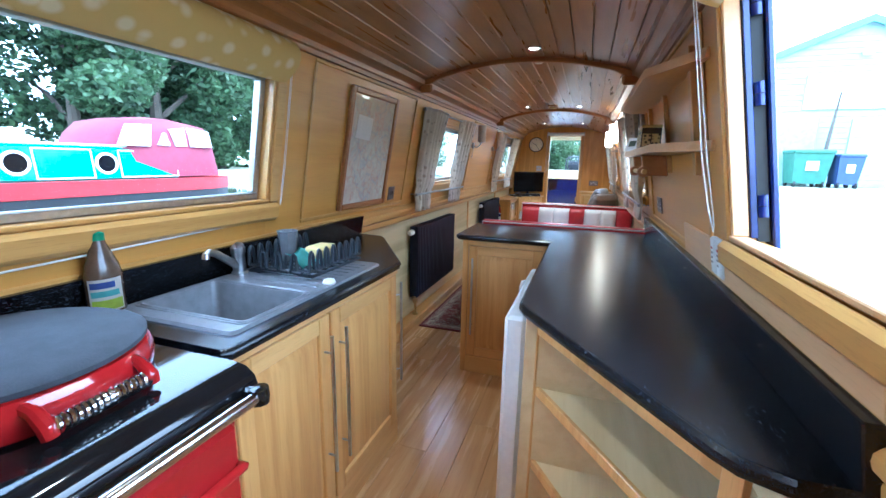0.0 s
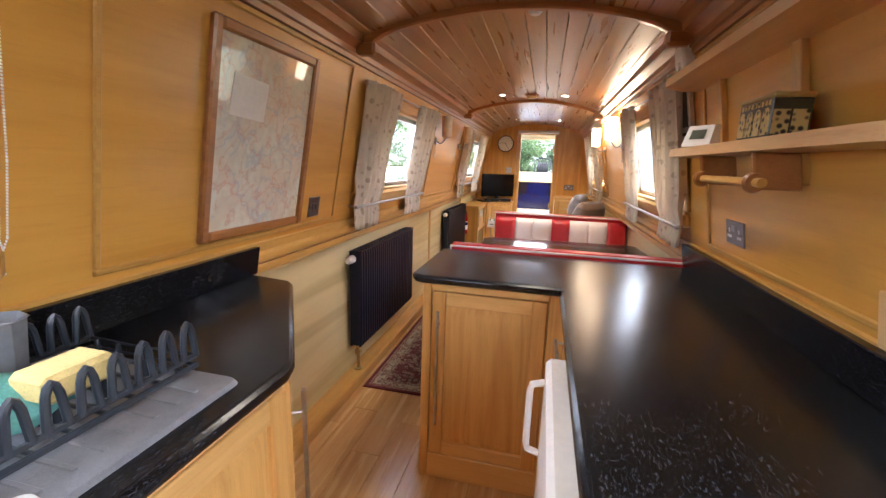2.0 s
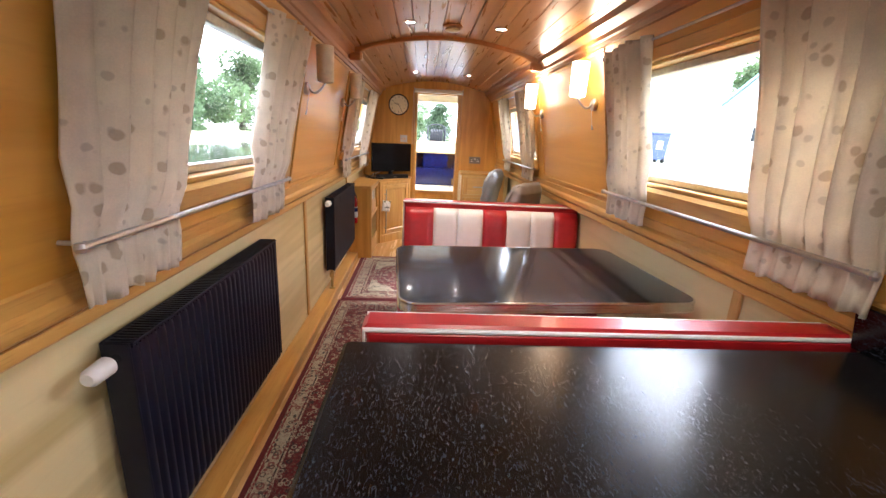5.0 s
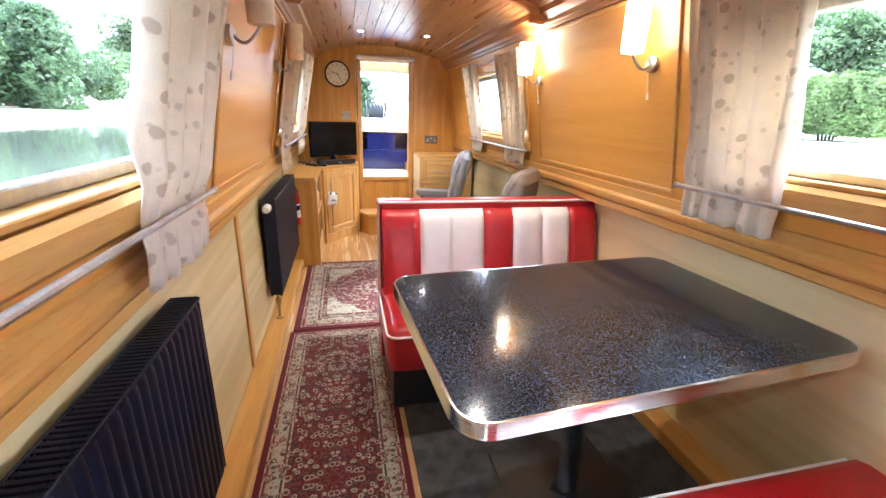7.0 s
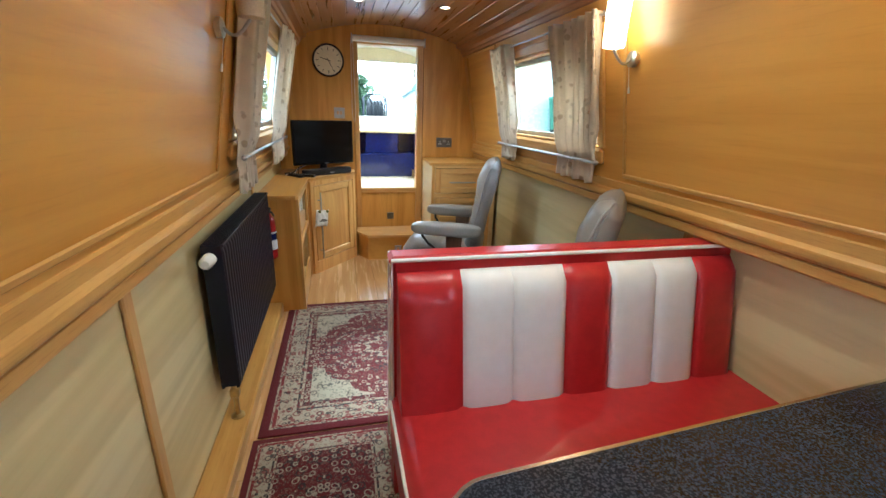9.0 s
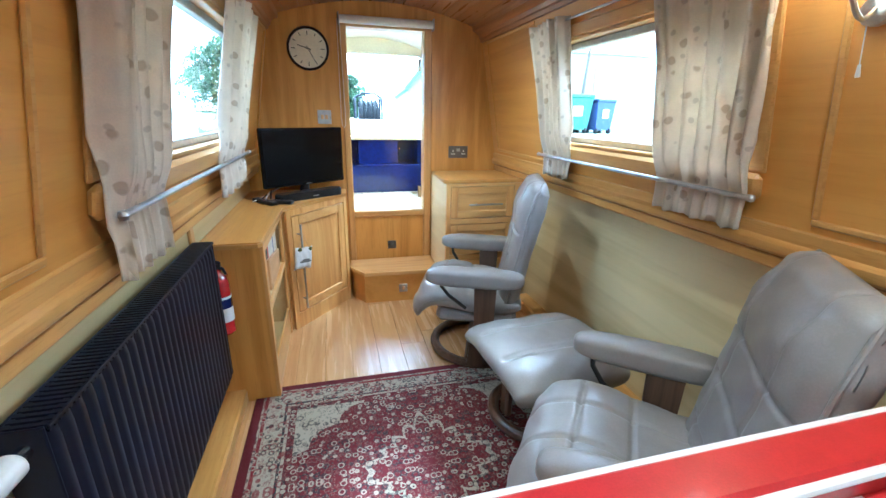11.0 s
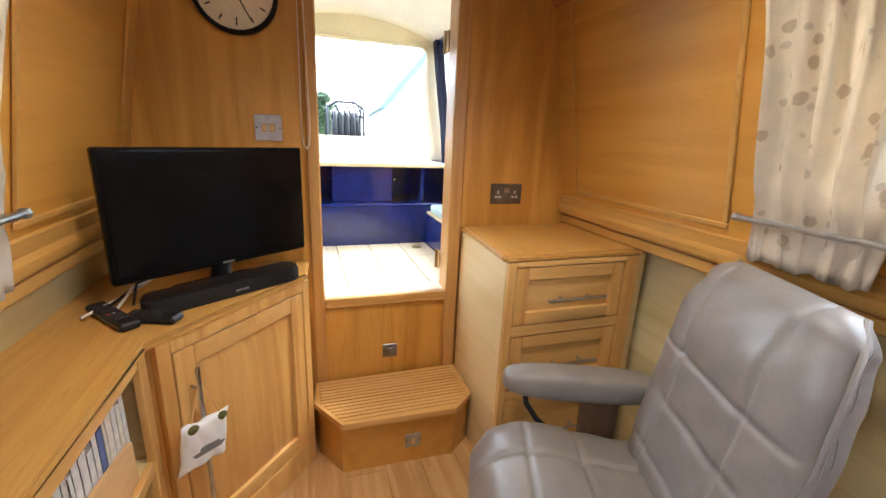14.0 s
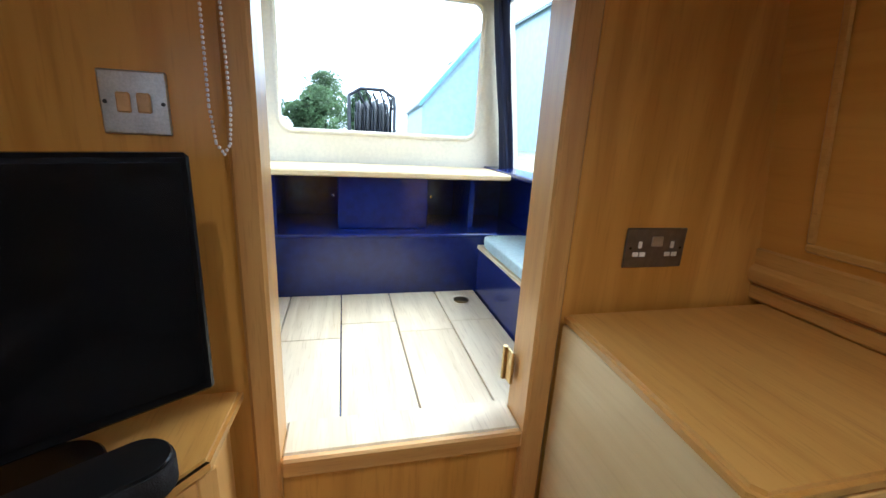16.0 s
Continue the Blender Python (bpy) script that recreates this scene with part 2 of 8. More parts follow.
def speckled(name, base, fleck, scale, amount, rough, coat=0.0, second=None):
    """A laminate with small flecks."""
    m = plain(name, base, rough, coat=coat)
    nt = m.node_tree
    p = nt.nodes["Principled BSDF"]
    co = nt.nodes["Texture Coordinate"]
    src = p.inputs["Base Color"].links[0].from_socket
    for s, lo, colour, stretch in ((scale, 1 - amount, fleck, 1.0), (scale * 0.45, 1 - amount * 0.8, second or fleck, 1.7)):
        mp = nt.nodes.new("ShaderNodeMapping")
        mp.inputs["Scale"].default_value = (1, stretch, 1)
        n = nt.nodes.new("ShaderNodeTexNoise")
        n.inputs["Scale"].default_value, n.inputs["Detail"].default_value = s, 4
        nt.links.new(co.outputs["Object"], mp.inputs[0])
        nt.links.new(mp.outputs[0], n.inputs["Vector"])
        r = nt.nodes.new("ShaderNodeValToRGB")
        r.color_ramp.elements[0].position, r.color_ramp.elements[1].position = lo, min(1, lo + 0.12)
        mx = nt.nodes.new("ShaderNodeMix")
        mx.data_type = "RGBA"
        nt.links.new(n.outputs[0], r.inputs[0])
        nt.links.new(r.outputs[0], mx.inputs[0])
        nt.links.new(src, mx.inputs[6])
        mx.inputs[7].default_value = (*colour, 1)
        src = mx.outputs[2]
    nt.links.new(src, p.inputs["Base Color"])
    return m


def hair_flecked(name, base, fleck, rough):
    """A satin laminate strewn with short curved pale hairs, denser in drifts."""
    m = plain(name, base, rough)
    nt = m.node_tree
    p, co = nt.nodes["Principled BSDF"], nt.nodes["Texture Coordinate"]
    src = p.inputs["Base Color"].links[0].from_socket
    drift = nt.nodes.new("ShaderNodeTexNoise")
    drift.inputs["Scale"].default_value, drift.inputs["Detail"].default_value = 9, 3
    nt.links.new(co.outputs["Object"], drift.inputs["Vector"])
    for scale, twist, turn in ((230, 1.0, 0.0), (290, 1.4, 1.1), (350, 1.2, 2.3)):
        mp = nt.nodes.new("ShaderNodeMapping")
        mp.inputs["Scale"].default_value = (1.0, 0.30, 1.0)
        mp.inputs["Rotation"].default_value = (0, 0, turn)
        mp.inputs["Location"].default_value = (turn, 2 * turn, 0)
        n = nt.nodes.new("ShaderNodeTexNoise")
        n.inputs["Scale"].default_value, n.inputs["Detail"].default_value, n.inputs["Distortion"].default_value = scale, 1.5, twist
        nt.links.new(co.outputs["Object"], mp.inputs[0])
        nt.links.new(mp.outputs[0], n.inputs["Vector"])
        r = nt.nodes.new("ShaderNodeValToRGB")
        e = r.color_ramp.elements
        e[0].position, e[0].color = 0.62, (0, 0, 0, 1)
        e[1].position, e[1].color = 0.72, (1, 1, 1, 1)
        nt.links.new(n.outputs[0], r.inputs[0])
        amount = nt.nodes.new("ShaderNodeMath")
        amount.operation = "MULTIPLY"
        nt.links.new(r.outputs[0], amount.inputs[0])
        nt.links.new(drift.outputs[0], amount.inputs[1])
        mx = nt.nodes.new("ShaderNodeMix")
        mx.data_type = "RGBA"
        nt.links.new(amount.outputs[0], mx.inputs[0])
        nt.links.new(src, mx.inputs[6])
        mx.inputs[7].default_value = (*fleck, 1)
        src = mx.outputs[2]
    nt.links.new(src, p.inputs["Base Color"])
    return m


def glow(name, colour, strength):
    m = bpy.data.materials.new(name)
    m.use_nodes = True
    p = m.node_tree.nodes["Principled BSDF"]
    p.inputs["Base Color"].default_value = (0.8, 0.8, 0.78, 1)
    p.inputs["Emission Color"].default_value = (*colour, 1)
    p.inputs["Emission Strength"].default_value = strength
    return m


def clear(name, tint=(1, 1, 1), rough=0.0):
    m = bpy.data.materials.new(name)
    m.use_nodes = True
    p = m.node_tree.nodes["Principled BSDF"]
    p.inputs["Base Color"].default_value = (*tint, 1)
    p.inputs["Roughness"].default_value = rough
    p.inputs["Transmission Weight"].default_value = 1.0
    p.inputs["IOR"].default_value = 1.05
    return m


VENEER = wood("oak_veneer_panel", (0.55, 0.258, 0.034), (0.66, 0.335, 0.056), "Y", 0.34, 0.25, 0.5, 0.7, 0.12)
VENEER_UP = wood("oak_veneer_upright", (0.52, 0.245, 0.036), (0.67, 0.345, 0.064), "Z", 0.36, 0.2, 0.6, 1.3, 0.25)
TRIM = wood("oak_trim", (0.51, 0.258, 0.050), (0.63, 0.355, 0.088), "Y", 0.36, 0.2, 1.0, 0.5, 0.3)
TRIM_UP = wood("oak_trim_upright", (0.50, 0.255, 0.065), (0.63, 0.36, 0.11), "Z", 0.36, 0.2, 1.0, 0.5, 0.3)
TRIM_X = wood("oak_trim_across", (0.50, 0.255, 0.065), (0.63, 0.36, 0.11), "X", 0.36, 0.2, 1.0, 0.5, 0.3)
DARK_TRIM = wood("mahogany_trim", (0.26, 0.095, 0.025), (0.40, 0.17, 0.05), "Y", 0.35, 0.3)
DARK_TRIM_X = wood("mahogany_trim_across", (0.26, 0.095, 0.025), (0.40, 0.17, 0.05), "X", 0.35, 0.3)
BOARD = wood("ceiling_board", (0.26, 0.105, 0.03), (0.38, 0.175, 0.055), "Y", 0.3, 0.3, 0.9, 0.6, 0.25)
PINE = wood("pine_door", (0.56, 0.275, 0.066), (0.73, 0.43, 0.13), "Z", 0.36, 0.2, 0.9, 0.8, 0.2)
PINE_X = wood("pine_rail", (0.60, 0.32, 0.088), (0.74, 0.455, 0.15), "X", 0.36, 0.2, 0.9, 0.6, 0.2)
PINE_Y = wood("pine_rail_long", (0.60, 0.32, 0.088), (0.74, 0.455, 0.15), "Y", 0.36, 0.2, 0.9, 0.6, 0.2)
PLY = wood("limed_ply", (0.53, 0.415, 0.175), (0.74, 0.62, 0.33), "Y", 0.42, 0.1, 0.32, 1.1, 0.08)
PALE = wood("pale_birch", (0.66, 0.485, 0.215), (0.77, 0.615, 0.325), "Y", 0.42, 0.1, 0.6, 0.4, 0.1)
PLANK = wood("floor_plank", (0.50, 0.275, 0.098), (0.655, 0.41, 0.175), "Y", 0.26, 0.3, 0.75, 0.55, 0.22)
DECK = wood("deck_plank", (0.60, 0.47, 0.28), (0.78, 0.66, 0.45), "Y", 0.5, 0.0, 0.8, 0.6, 0.3)
BEECH = wood("beech_shelf", (0.56, 0.32, 0.13), (0.72, 0.46, 0.22), "Y", 0.35, 0.15, 0.9, 0.5, 0.2)
WALNUT = wood("walnut_bentwood", (0.05, 0.026, 0.014), (0.13, 0.07, 0.038), "Z", 0.35, 0.2)
WORKTOP = hair_flecked("black_laminate", (0.0035, 0.004, 0.0052), (0.055, 0.060, 0.074), 0.25)
TABLETOP = speckled("grey_flecked_laminate", (0.013, 0.016, 0.022), (0.05, 0.057, 0.07), 225, 0.52, 0.13, 0.2, (0.042, 0.05, 0.066))
WORKTOP.node_tree.nodes["Principled BSDF"].inputs["Specular IOR Level"].default_value = 0.42
TABLETOP.node_tree.nodes["Principled BSDF"].inputs["Specular IOR Level"].default_value = 0.3
BLACK = plain("black_paint", (0.012, 0.012, 0.014), 0.35)
ENAMEL = plain("black_enamel", (0.008, 0.008, 0.009), 0.08)
RED_ENAMEL = plain("red_enamel", (0.40, 0.012, 0.014), 0.1, coat=0.8, vary=0.05)
PAD_GREY = plain("lid_pad_cloth", (0.05, 0.055, 0.065), 0.85, bump=0.5, scale=300)
CHROME = plain("polished_steel", (0.72, 0.72, 0.72), 0.16, 1.0, scale=200, vary=0.05)
STEEL = plain("brushed_steel", (0.52, 0.52, 0.52), 0.34, 1.0, scale=300)
BRASS = plain("aged_brass", (0.55, 0.40, 0.17), 0.3, 1.0)
ALU = plain("grey_aluminium", (0.42, 0.40, 0.36), 0.4, 0.8)
GREY_SINK = plain("grey_composite", (0.19, 0.195, 0.21), 0.3, scale=400, bump=0.15)
WHITE = plain("white_plastic", (0.78, 0.78, 0.76), 0.4, vary=0.04)
CREAM = plain("cream_plastic", (0.72, 0.68, 0.58), 0.4, vary=0.05)
CREAM_PAINT = plain("cream_paint", (0.78, 0.72, 0.56), 0.45, vary=0.06)
BLUE = plain("navy_gloss_paint", (0.008, 0.017, 0.125), 0.22, coat=0.3, vary=0.25, scale=30)
RED_VINYL = plain("red_vinyl", (0.47, 0.016, 0.02), 0.33, coat=0.15, bump=0.12, scale=350, vary=0.08)
WHITE_VINYL = plain("white_vinyl", (0.86, 0.85, 0.84), 0.36, coat=0.1, bump=0.08, scale=350, vary=0.02)
LEATHER = plain("taupe_leather", (0.262, 0.242, 0.226), 0.36, coat=0.1, bump=0.1, scale=220, vary=0.06)
SCREEN = plain("dark_screen", (0.004, 0.004, 0.005), 0.12)
SCREEN.node_tree.nodes["Principled BSDF"].inputs["Specular IOR Level"].default_value = 0.2
BLACK_PLASTIC = plain("black_plastic", (0.010, 0.010, 0.011), 0.3)
BLACK_PLASTIC.node_tree.nodes["Principled BSDF"].inputs["Specular IOR Level"].default_value = 0.25
MINT = plain("pale_mint_vinyl", (0.50, 0.62, 0.60), 0.5)
PAPER = plain("paper", (0.74, 0.71, 0.64), 0.7, vary=0.05)
MAT = plain("grey_floor_mat", (0.055, 0.055, 0.055), 0.9, bump=0.6, scale=220, vary=0.35)
RUBBER = plain("black_rubber", (0.013, 0.013, 0.013), 0.6)
BEIGE = plain("lamp_shade_cloth", (0.68, 0.60, 0.48), 0.7, bump=0.2, scale=260)
GLASS = clear("window_glass")
SPOT_GLOW = glow("downlight_lamp", (1.0, 0.88, 0.72), 9.0)
SHADE_GLOW = glow("lit_glass_shade", (1.0, 0.78, 0.5), 1.6)
RAD_BLACK = plain("radiator_enamel", (0.006, 0.008, 0.019), 0.4)
RAD_BLACK.node_tree.nodes["Principled BSDF"].inputs["Specular IOR Level"].default_value = 0.3


def curtain_cloth():
    m = plain("printed_curtain_cloth", (0.76, 0.675, 0.54), 0.85, bump=0.3, scale=300, vary=0.05, sheen=0.2)
    nt = m.node_tree
    p = nt.nodes["Principled BSDF"]
    co = nt.nodes["Texture Coordinate"]
    warp = nt.nodes.new("ShaderNodeTexNoise")
    warp.inputs["Scale"].default_value = 25
    mixv = nt.nodes.new("ShaderNodeVectorMath")
    mixv.operation = "MULTIPLY_ADD"
    mixv.inputs[1].default_value = (0.02, 0.02, 0.02)
    nt.links.new(co.outputs["Object"], warp.inputs["Vector"])
    nt.links.new(warp.outputs[1], mixv.inputs[0])
    nt.links.new(co.outputs["Object"], mixv.inputs[2])
    src = p.inputs["Base Color"].links[0].from_socket
    for scale, lim, colour in ((17, 0.20, (0.34, 0.23, 0.12)), (21, 0.15, (0.44, 0.37, 0.29))):
        v = nt.nodes.new("ShaderNodeTexVoronoi")
        v.inputs["Scale"].default_value = scale
        nt.links.new(mixv.outputs[0], v.inputs["Vector"])
        r = nt.nodes.new("ShaderNodeValToRGB")
        r.color_ramp.elements[0].position, r.color_ramp.elements[1].position = lim, lim + 0.06
        r.color_ramp.elements[0].color, r.color_ramp.elements[1].color = (0.55, 0.55, 0.55, 1), (0, 0, 0, 1)
        nt.links.new(v.outputs["Distance"], r.inputs[0])
        mx = nt.nodes.new("ShaderNodeMix")
        mx.data_type = "RGBA"
        nt.links.new(r.outputs[0], mx.inputs[0])
        nt.links.new(src, mx.inputs[6])
        mx.inputs[7].default_value = (*colour, 1)
        src = mx.outputs[2]
    nt.links.new(src, p.inputs["Base Color"])
    tr = nt.nodes.new("ShaderNodeBsdfTranslucent")
    ms = nt.nodes.new("ShaderNodeMixShader")
    ms.inputs[0].default_value = 0.24
    nt.links.new(src, tr.inputs[0])
    nt.links.new(p.outputs[0], ms.inputs[1])
    nt.links.new(tr.outputs[0], ms.inputs[2])
    nt.links.new(ms.outputs[0], nt.nodes["Material Output"].inputs[0])
    return m


CLOTH = curtain_cloth()

# ---- structure ----
WINDOWS = {-1: [(0.30, 1.61, 1.15, 1.66), (3.20, 4.34, 1.15, 1.63), (5.84, 7.14, 1.15, 1.63)],
           1: [(0.32, 1.475, 1.14, 1.74), (3.16, 4.31, 1.15, 1.62), (5.80, 6.93, 1.15, 1.62)]}


def upper_wall(side):
    """The leaning side wall above the rail, with its openings cut through."""
    bm, f = BM(), on_wall(side)
    y, d0 = BACK_Y, -0.07
    z0, z1 = 0.90, 1.86
    for a, b, lo, hi in WINDOWS[side]:
        box(bm, (d0, y, z0), (0, a, z1), 0, f)
        box(bm, (d0, a, z0), (0, b, lo), 0, f)
        box(bm, (d0, a, hi), (0, b, z1), 0, f)
        y = b
    box(bm, (d0, y, z0), (0, END_Y + 0.02, z1), 0, f)
    return bm


for side, word in ((-1, "left"), (1, "right")):
    single("wall_upper_" + word, upper_wall(side), VENEER, "honey oak veneered cabin side leaning inward above the rail", "wall", kind="structure")
    bm = BM()
    x = L_LOW if side < 0 else R_LOW
    box(bm, (min(x, x + side * 0.08), BACK_Y, -0.05), (max(x, x + side * 0.08), END_Y + 0.02, 0.925))
    single("wall_lower_" + word, bm, PLY, "pale limed plywood lining below the rail", "wall", kind="structure")
    # rail: ledge board, dark joint and lower bead
    f = on_wall(side)
    bm = BM()
    extrude_path(bm, [(0.0, 1.016), (0.009, 1.012), (0.010, 0.978), (0.016, 0.974), (0.024, 0.966), (0.027, 0.954), (0.025, 0.942), (0.018, 0.934), (0.004, 0.932),
                      (0.004, 0.927), (0.014, 0.926), (0.016, 0.920), (0.016, 0.896), (0.010, 0.889), (0.0, 0.887), (-0.14, 0.889), (-0.14, 0.915), (-0.01, 0.94)], BACK_Y, END_Y, f)
    single("rail_" + word, bm, TRIM, "oak rail moulding along the cabin side", "trim", kind="structure", angle=25)
    # dark strip in the groove gives the joint its shadow line by colour
    bm = BM()
    extrude_path(bm, [(0.0035, 0.9272), (0.0095, 0.9272), (0.0095, 0.9318), (0.0035, 0.9318)], BACK_Y, END_Y, f)
    single("rail_joint_" + word, bm, DARK_TRIM, "dark strip drawing the shadow line of the rail joint", "trim", kind="structure")
    # cornice under the ceiling
    bm = BM()
    extrude_path(bm, [(0, 1.755), (0.012, 1.757), (0.014, 1.775), (0.022, 1.78), (0.024, 1.80), (0.04, 1.815), (0.06, 1.822), (0.06, 1.86), (-0.02, 1.86)], BACK_Y, END_Y, f)
    single("cornice_" + word, bm, DARK_TRIM, "stained timber cornice under the ceiling", "trim", kind="structure", angle=25)
    # skirting
    bm = BM()
    s = -side
    x0, x1 = sorted((x, x + s * 0.105))
    box(bm, (x0, BACK_Y, 0), (x1, END_Y - (1.18 if side < 0 else 0.5), 0.07), 0.008)
    single("baseboard_" + word, bm, TRIM, "oak boxed skirting along the floor", "skirting", kind="structure")

# panel mouldings on the leaning walls
PANELS = {-1: [(1.83, 2.97), (4.52, 5.66), (7.26, 7.78)], 1: [(1.66, 2.90), (4.45, 5.62), (7.06, 7.76)]}
for side in (-1, 1):
    f = on_wall(side)
    for a, b in PANELS[side]:
        bm = BM()
        w = 0.018
        for lo, hi in (((0.0, a, 1.035), (0.009, b, 1.035 + w)), ((0.0, a, 1.735), (0.009, b, 1.735 + w)), ((0.0, a, 1.035 + w), (0.009, a + w, 1.735)), ((0.0, b - w, 1.035 + w), (0.009, b, 1.735))):
            box(bm, lo, hi, 0.004, f)
        single("panel_moulding", bm, TRIM, "oak bead framing a wall panel", "trim", kind="structure")

# uprights that cover the joints of the lower lining
for y in (2.42, 5.045, 6.58):
    bm = BM()
    box(bm, (L_LOW, y - 0.022, 0.07), (L_LOW + 0.012, y + 0.022, 0.90), 0.004)
    single("lining_cover_strip", bm, TRIM_UP, "oak cover strip on the pale lining", "trim", kind="structure")
for y in (3.62, 5.32):
    bm = BM()
    box(bm, (R_LOW - 0.012, y - 0.022, 0.07), (R_LOW, y + 0.022, 0.90), 0.004)
    single("lining_cover_strip", bm, TRIM_UP, "oak cover strip on the pale lining", "trim", kind="structure")


def ceil_z(x):
    return 1.955 - 0.27 * (x - CX) ** 2


# ceiling: tongue-and-groove boards along the boat
bm = BM()
edge = half(1.82) - 0.01
n = 15
for i in range(n):
    a, b = CX - edge + 2 * edge * i / n, CX - edge + 2 * edge * (i + 1) / n
    g = 0.0035
    pr = [(a, ceil_z(a) + 0.006), (a + g, ceil_z(a + g)), ((a + b) / 2, ceil_z((a + b) / 2)), (b - g, ceil_z(b - g)), (b, ceil_z(b) + 0.006), (b, ceil_z(b) + 0.03), (a, ceil_z(a) + 0.03)]
    extrude_path(bm, pr, BACK_Y, END_Y + 0.02)
single("ceiling", bm, BOARD, "varnished tongue-and-groove board ceiling, gently arched", "ceiling", kind="structure", angle=15)


def rib(y):
    bm = BM()
    v, faces, k = [], [], 22
    for i in range(k + 1):
        x = CX - 0.655 + 1.31 * i / k
        t = abs(2 * i / k - 1)
        depth = 0.026 + 0.030 * max(0, (t - 0.86) / 0.14) ** 0.7
        for yy, zz in ((y - 0.022, ceil_z(x) + 0.008), (y - 0.022, ceil_z(x) - depth + 0.006), (y - 0.014, ceil_z(x) - depth), (y + 0.014, ceil_z(x) - depth), (y + 0.022, ceil_z(x) - depth + 0.006), (y + 0.022, ceil_z(x) + 0.008)):
            v.append((x, yy, zz))
    for i in range(k):
        for j in range(5):
            faces.append((i * 6 + j, i * 6 + j + 1, i * 6 + 7 + j, i * 6 + 6 + j))
    faces += [tuple(range(6)), tuple(range(k * 6, k * 6 + 6))]
    add(bm, v, faces)
    for s in (-1, 1):
        x = CX + s * 0.665
        a, b = sorted((x, x - s * 0.09))
        box(bm, (a, y - 0.026, 1.775), (b, y + 0.026, 1.832), 0.012)
    single("ceiling_rib", bm, DARK_TRIM_X, "stained timber rib across the ceiling with shaped ends", "beam", "ceiling ribs", "structure")


rib(2.93)
rib(5.42)

# end bulkhead with the raised doorway
DX0, DX1, DZ0, DZ1 = -0.272, 0.234, 0.605, 1.80


def arch(x0, x1, n=8):
    return [(x0 + (x1 - x0) * i / n, min(ceil_z(x0 + (x1 - x0) * i / n) + 0.02, 1.99)) for i in range(n + 1)]


bm = BM()
for x0, x1, z0 in ((-1.0, DX0 - 0.02, -0.05), (DX1 + 0.02, 1.0, -0.05), (DX0 - 0.02, DX1 + 0.02, DZ1 + 0.015)):
    top = arch(x0, x1)
    outline = [(x0, z0), (x1, z0)] + top[::-1]
    k = len(outline)
    v = [(x, y, z) for y in (END_Y, END_Y + 0.05) for x, z in outline]
    add(bm, v, [tuple(range(k)), tuple(range(k, 2 * k))[::-1]] + [(i, (i + 1) % k, k + (i + 1) % k, k + i) for i in range(k)])
box(bm, (DX0 - 0.02, END_Y, -0.05), (DX1 + 0.02, END_Y + 0.05, DZ0 - 0.035))
single("wall_end", bm, VENEER_UP, "honey oak veneered bulkhead round the bow doorway", "wall", kind="structure")
bm = BM()
box(bm, (-1.05, BACK_Y - 0.05, -0.05), (1.0, BACK_Y, 2.0))
single("wall_back", bm, VENEER_UP, "oak veneered bulkhead behind the galley", "wall", kind="structure")

door_frame = thing("door_frame", (0, END_Y, 0.55), "oak frame of the open bow doorway with a pale sill", "door frame", kind="structure")
for x0, x1 in ((DX0 - 0.045, DX0), (DX1, DX1 + 0.055)):
    bm = BM()
    box(bm, (x0, END_Y - 0.022, 0.23), (x1, END_Y + 0.08, 1.82), 0.006)
    part("jamb", bm, TRIM_UP, door_frame)
bm = BM()
box(bm, (DX0, END_Y - 0.018, DZ1), (DX1, END_Y + 0.08, DZ1 + 0.03), 0.004)
part("head", bm, TRIM_X, door_frame)
bm = BM()
box(bm, (DX0, END_Y - 0.02, DZ0 - 0.045), (DX1, END_Y, DZ0 - 0.002), 0.005)
part("riser_cap", bm, TRIM_X, door_frame)
bm = BM()
box(bm, (DX0, END_Y - 0.004, DZ0 - 0.03), (DX1, END_Y + 0.10, DZ0), 0.005)
part("sill", bm, DECK, door_frame, "pale worn timber sill")
for x, z in ((DX1 - 0.012, 0.72), (DX1 - 0.012, 1.60)):
    bm = BM()
    box(bm, (x - 0.003, END_Y + 0.045, z - 0.04), (x + 0.004, END_Y + 0.078, z + 0.04), 0.002)
    tube(bm, [(x - 0.005, END_Y + 0.081, z - 0.042), (x - 0.005, END_Y + 0.081, z + 0.042)], 0.006, 8)
    part("hinge", bm, BRASS, door_frame, "brass butt hinge")


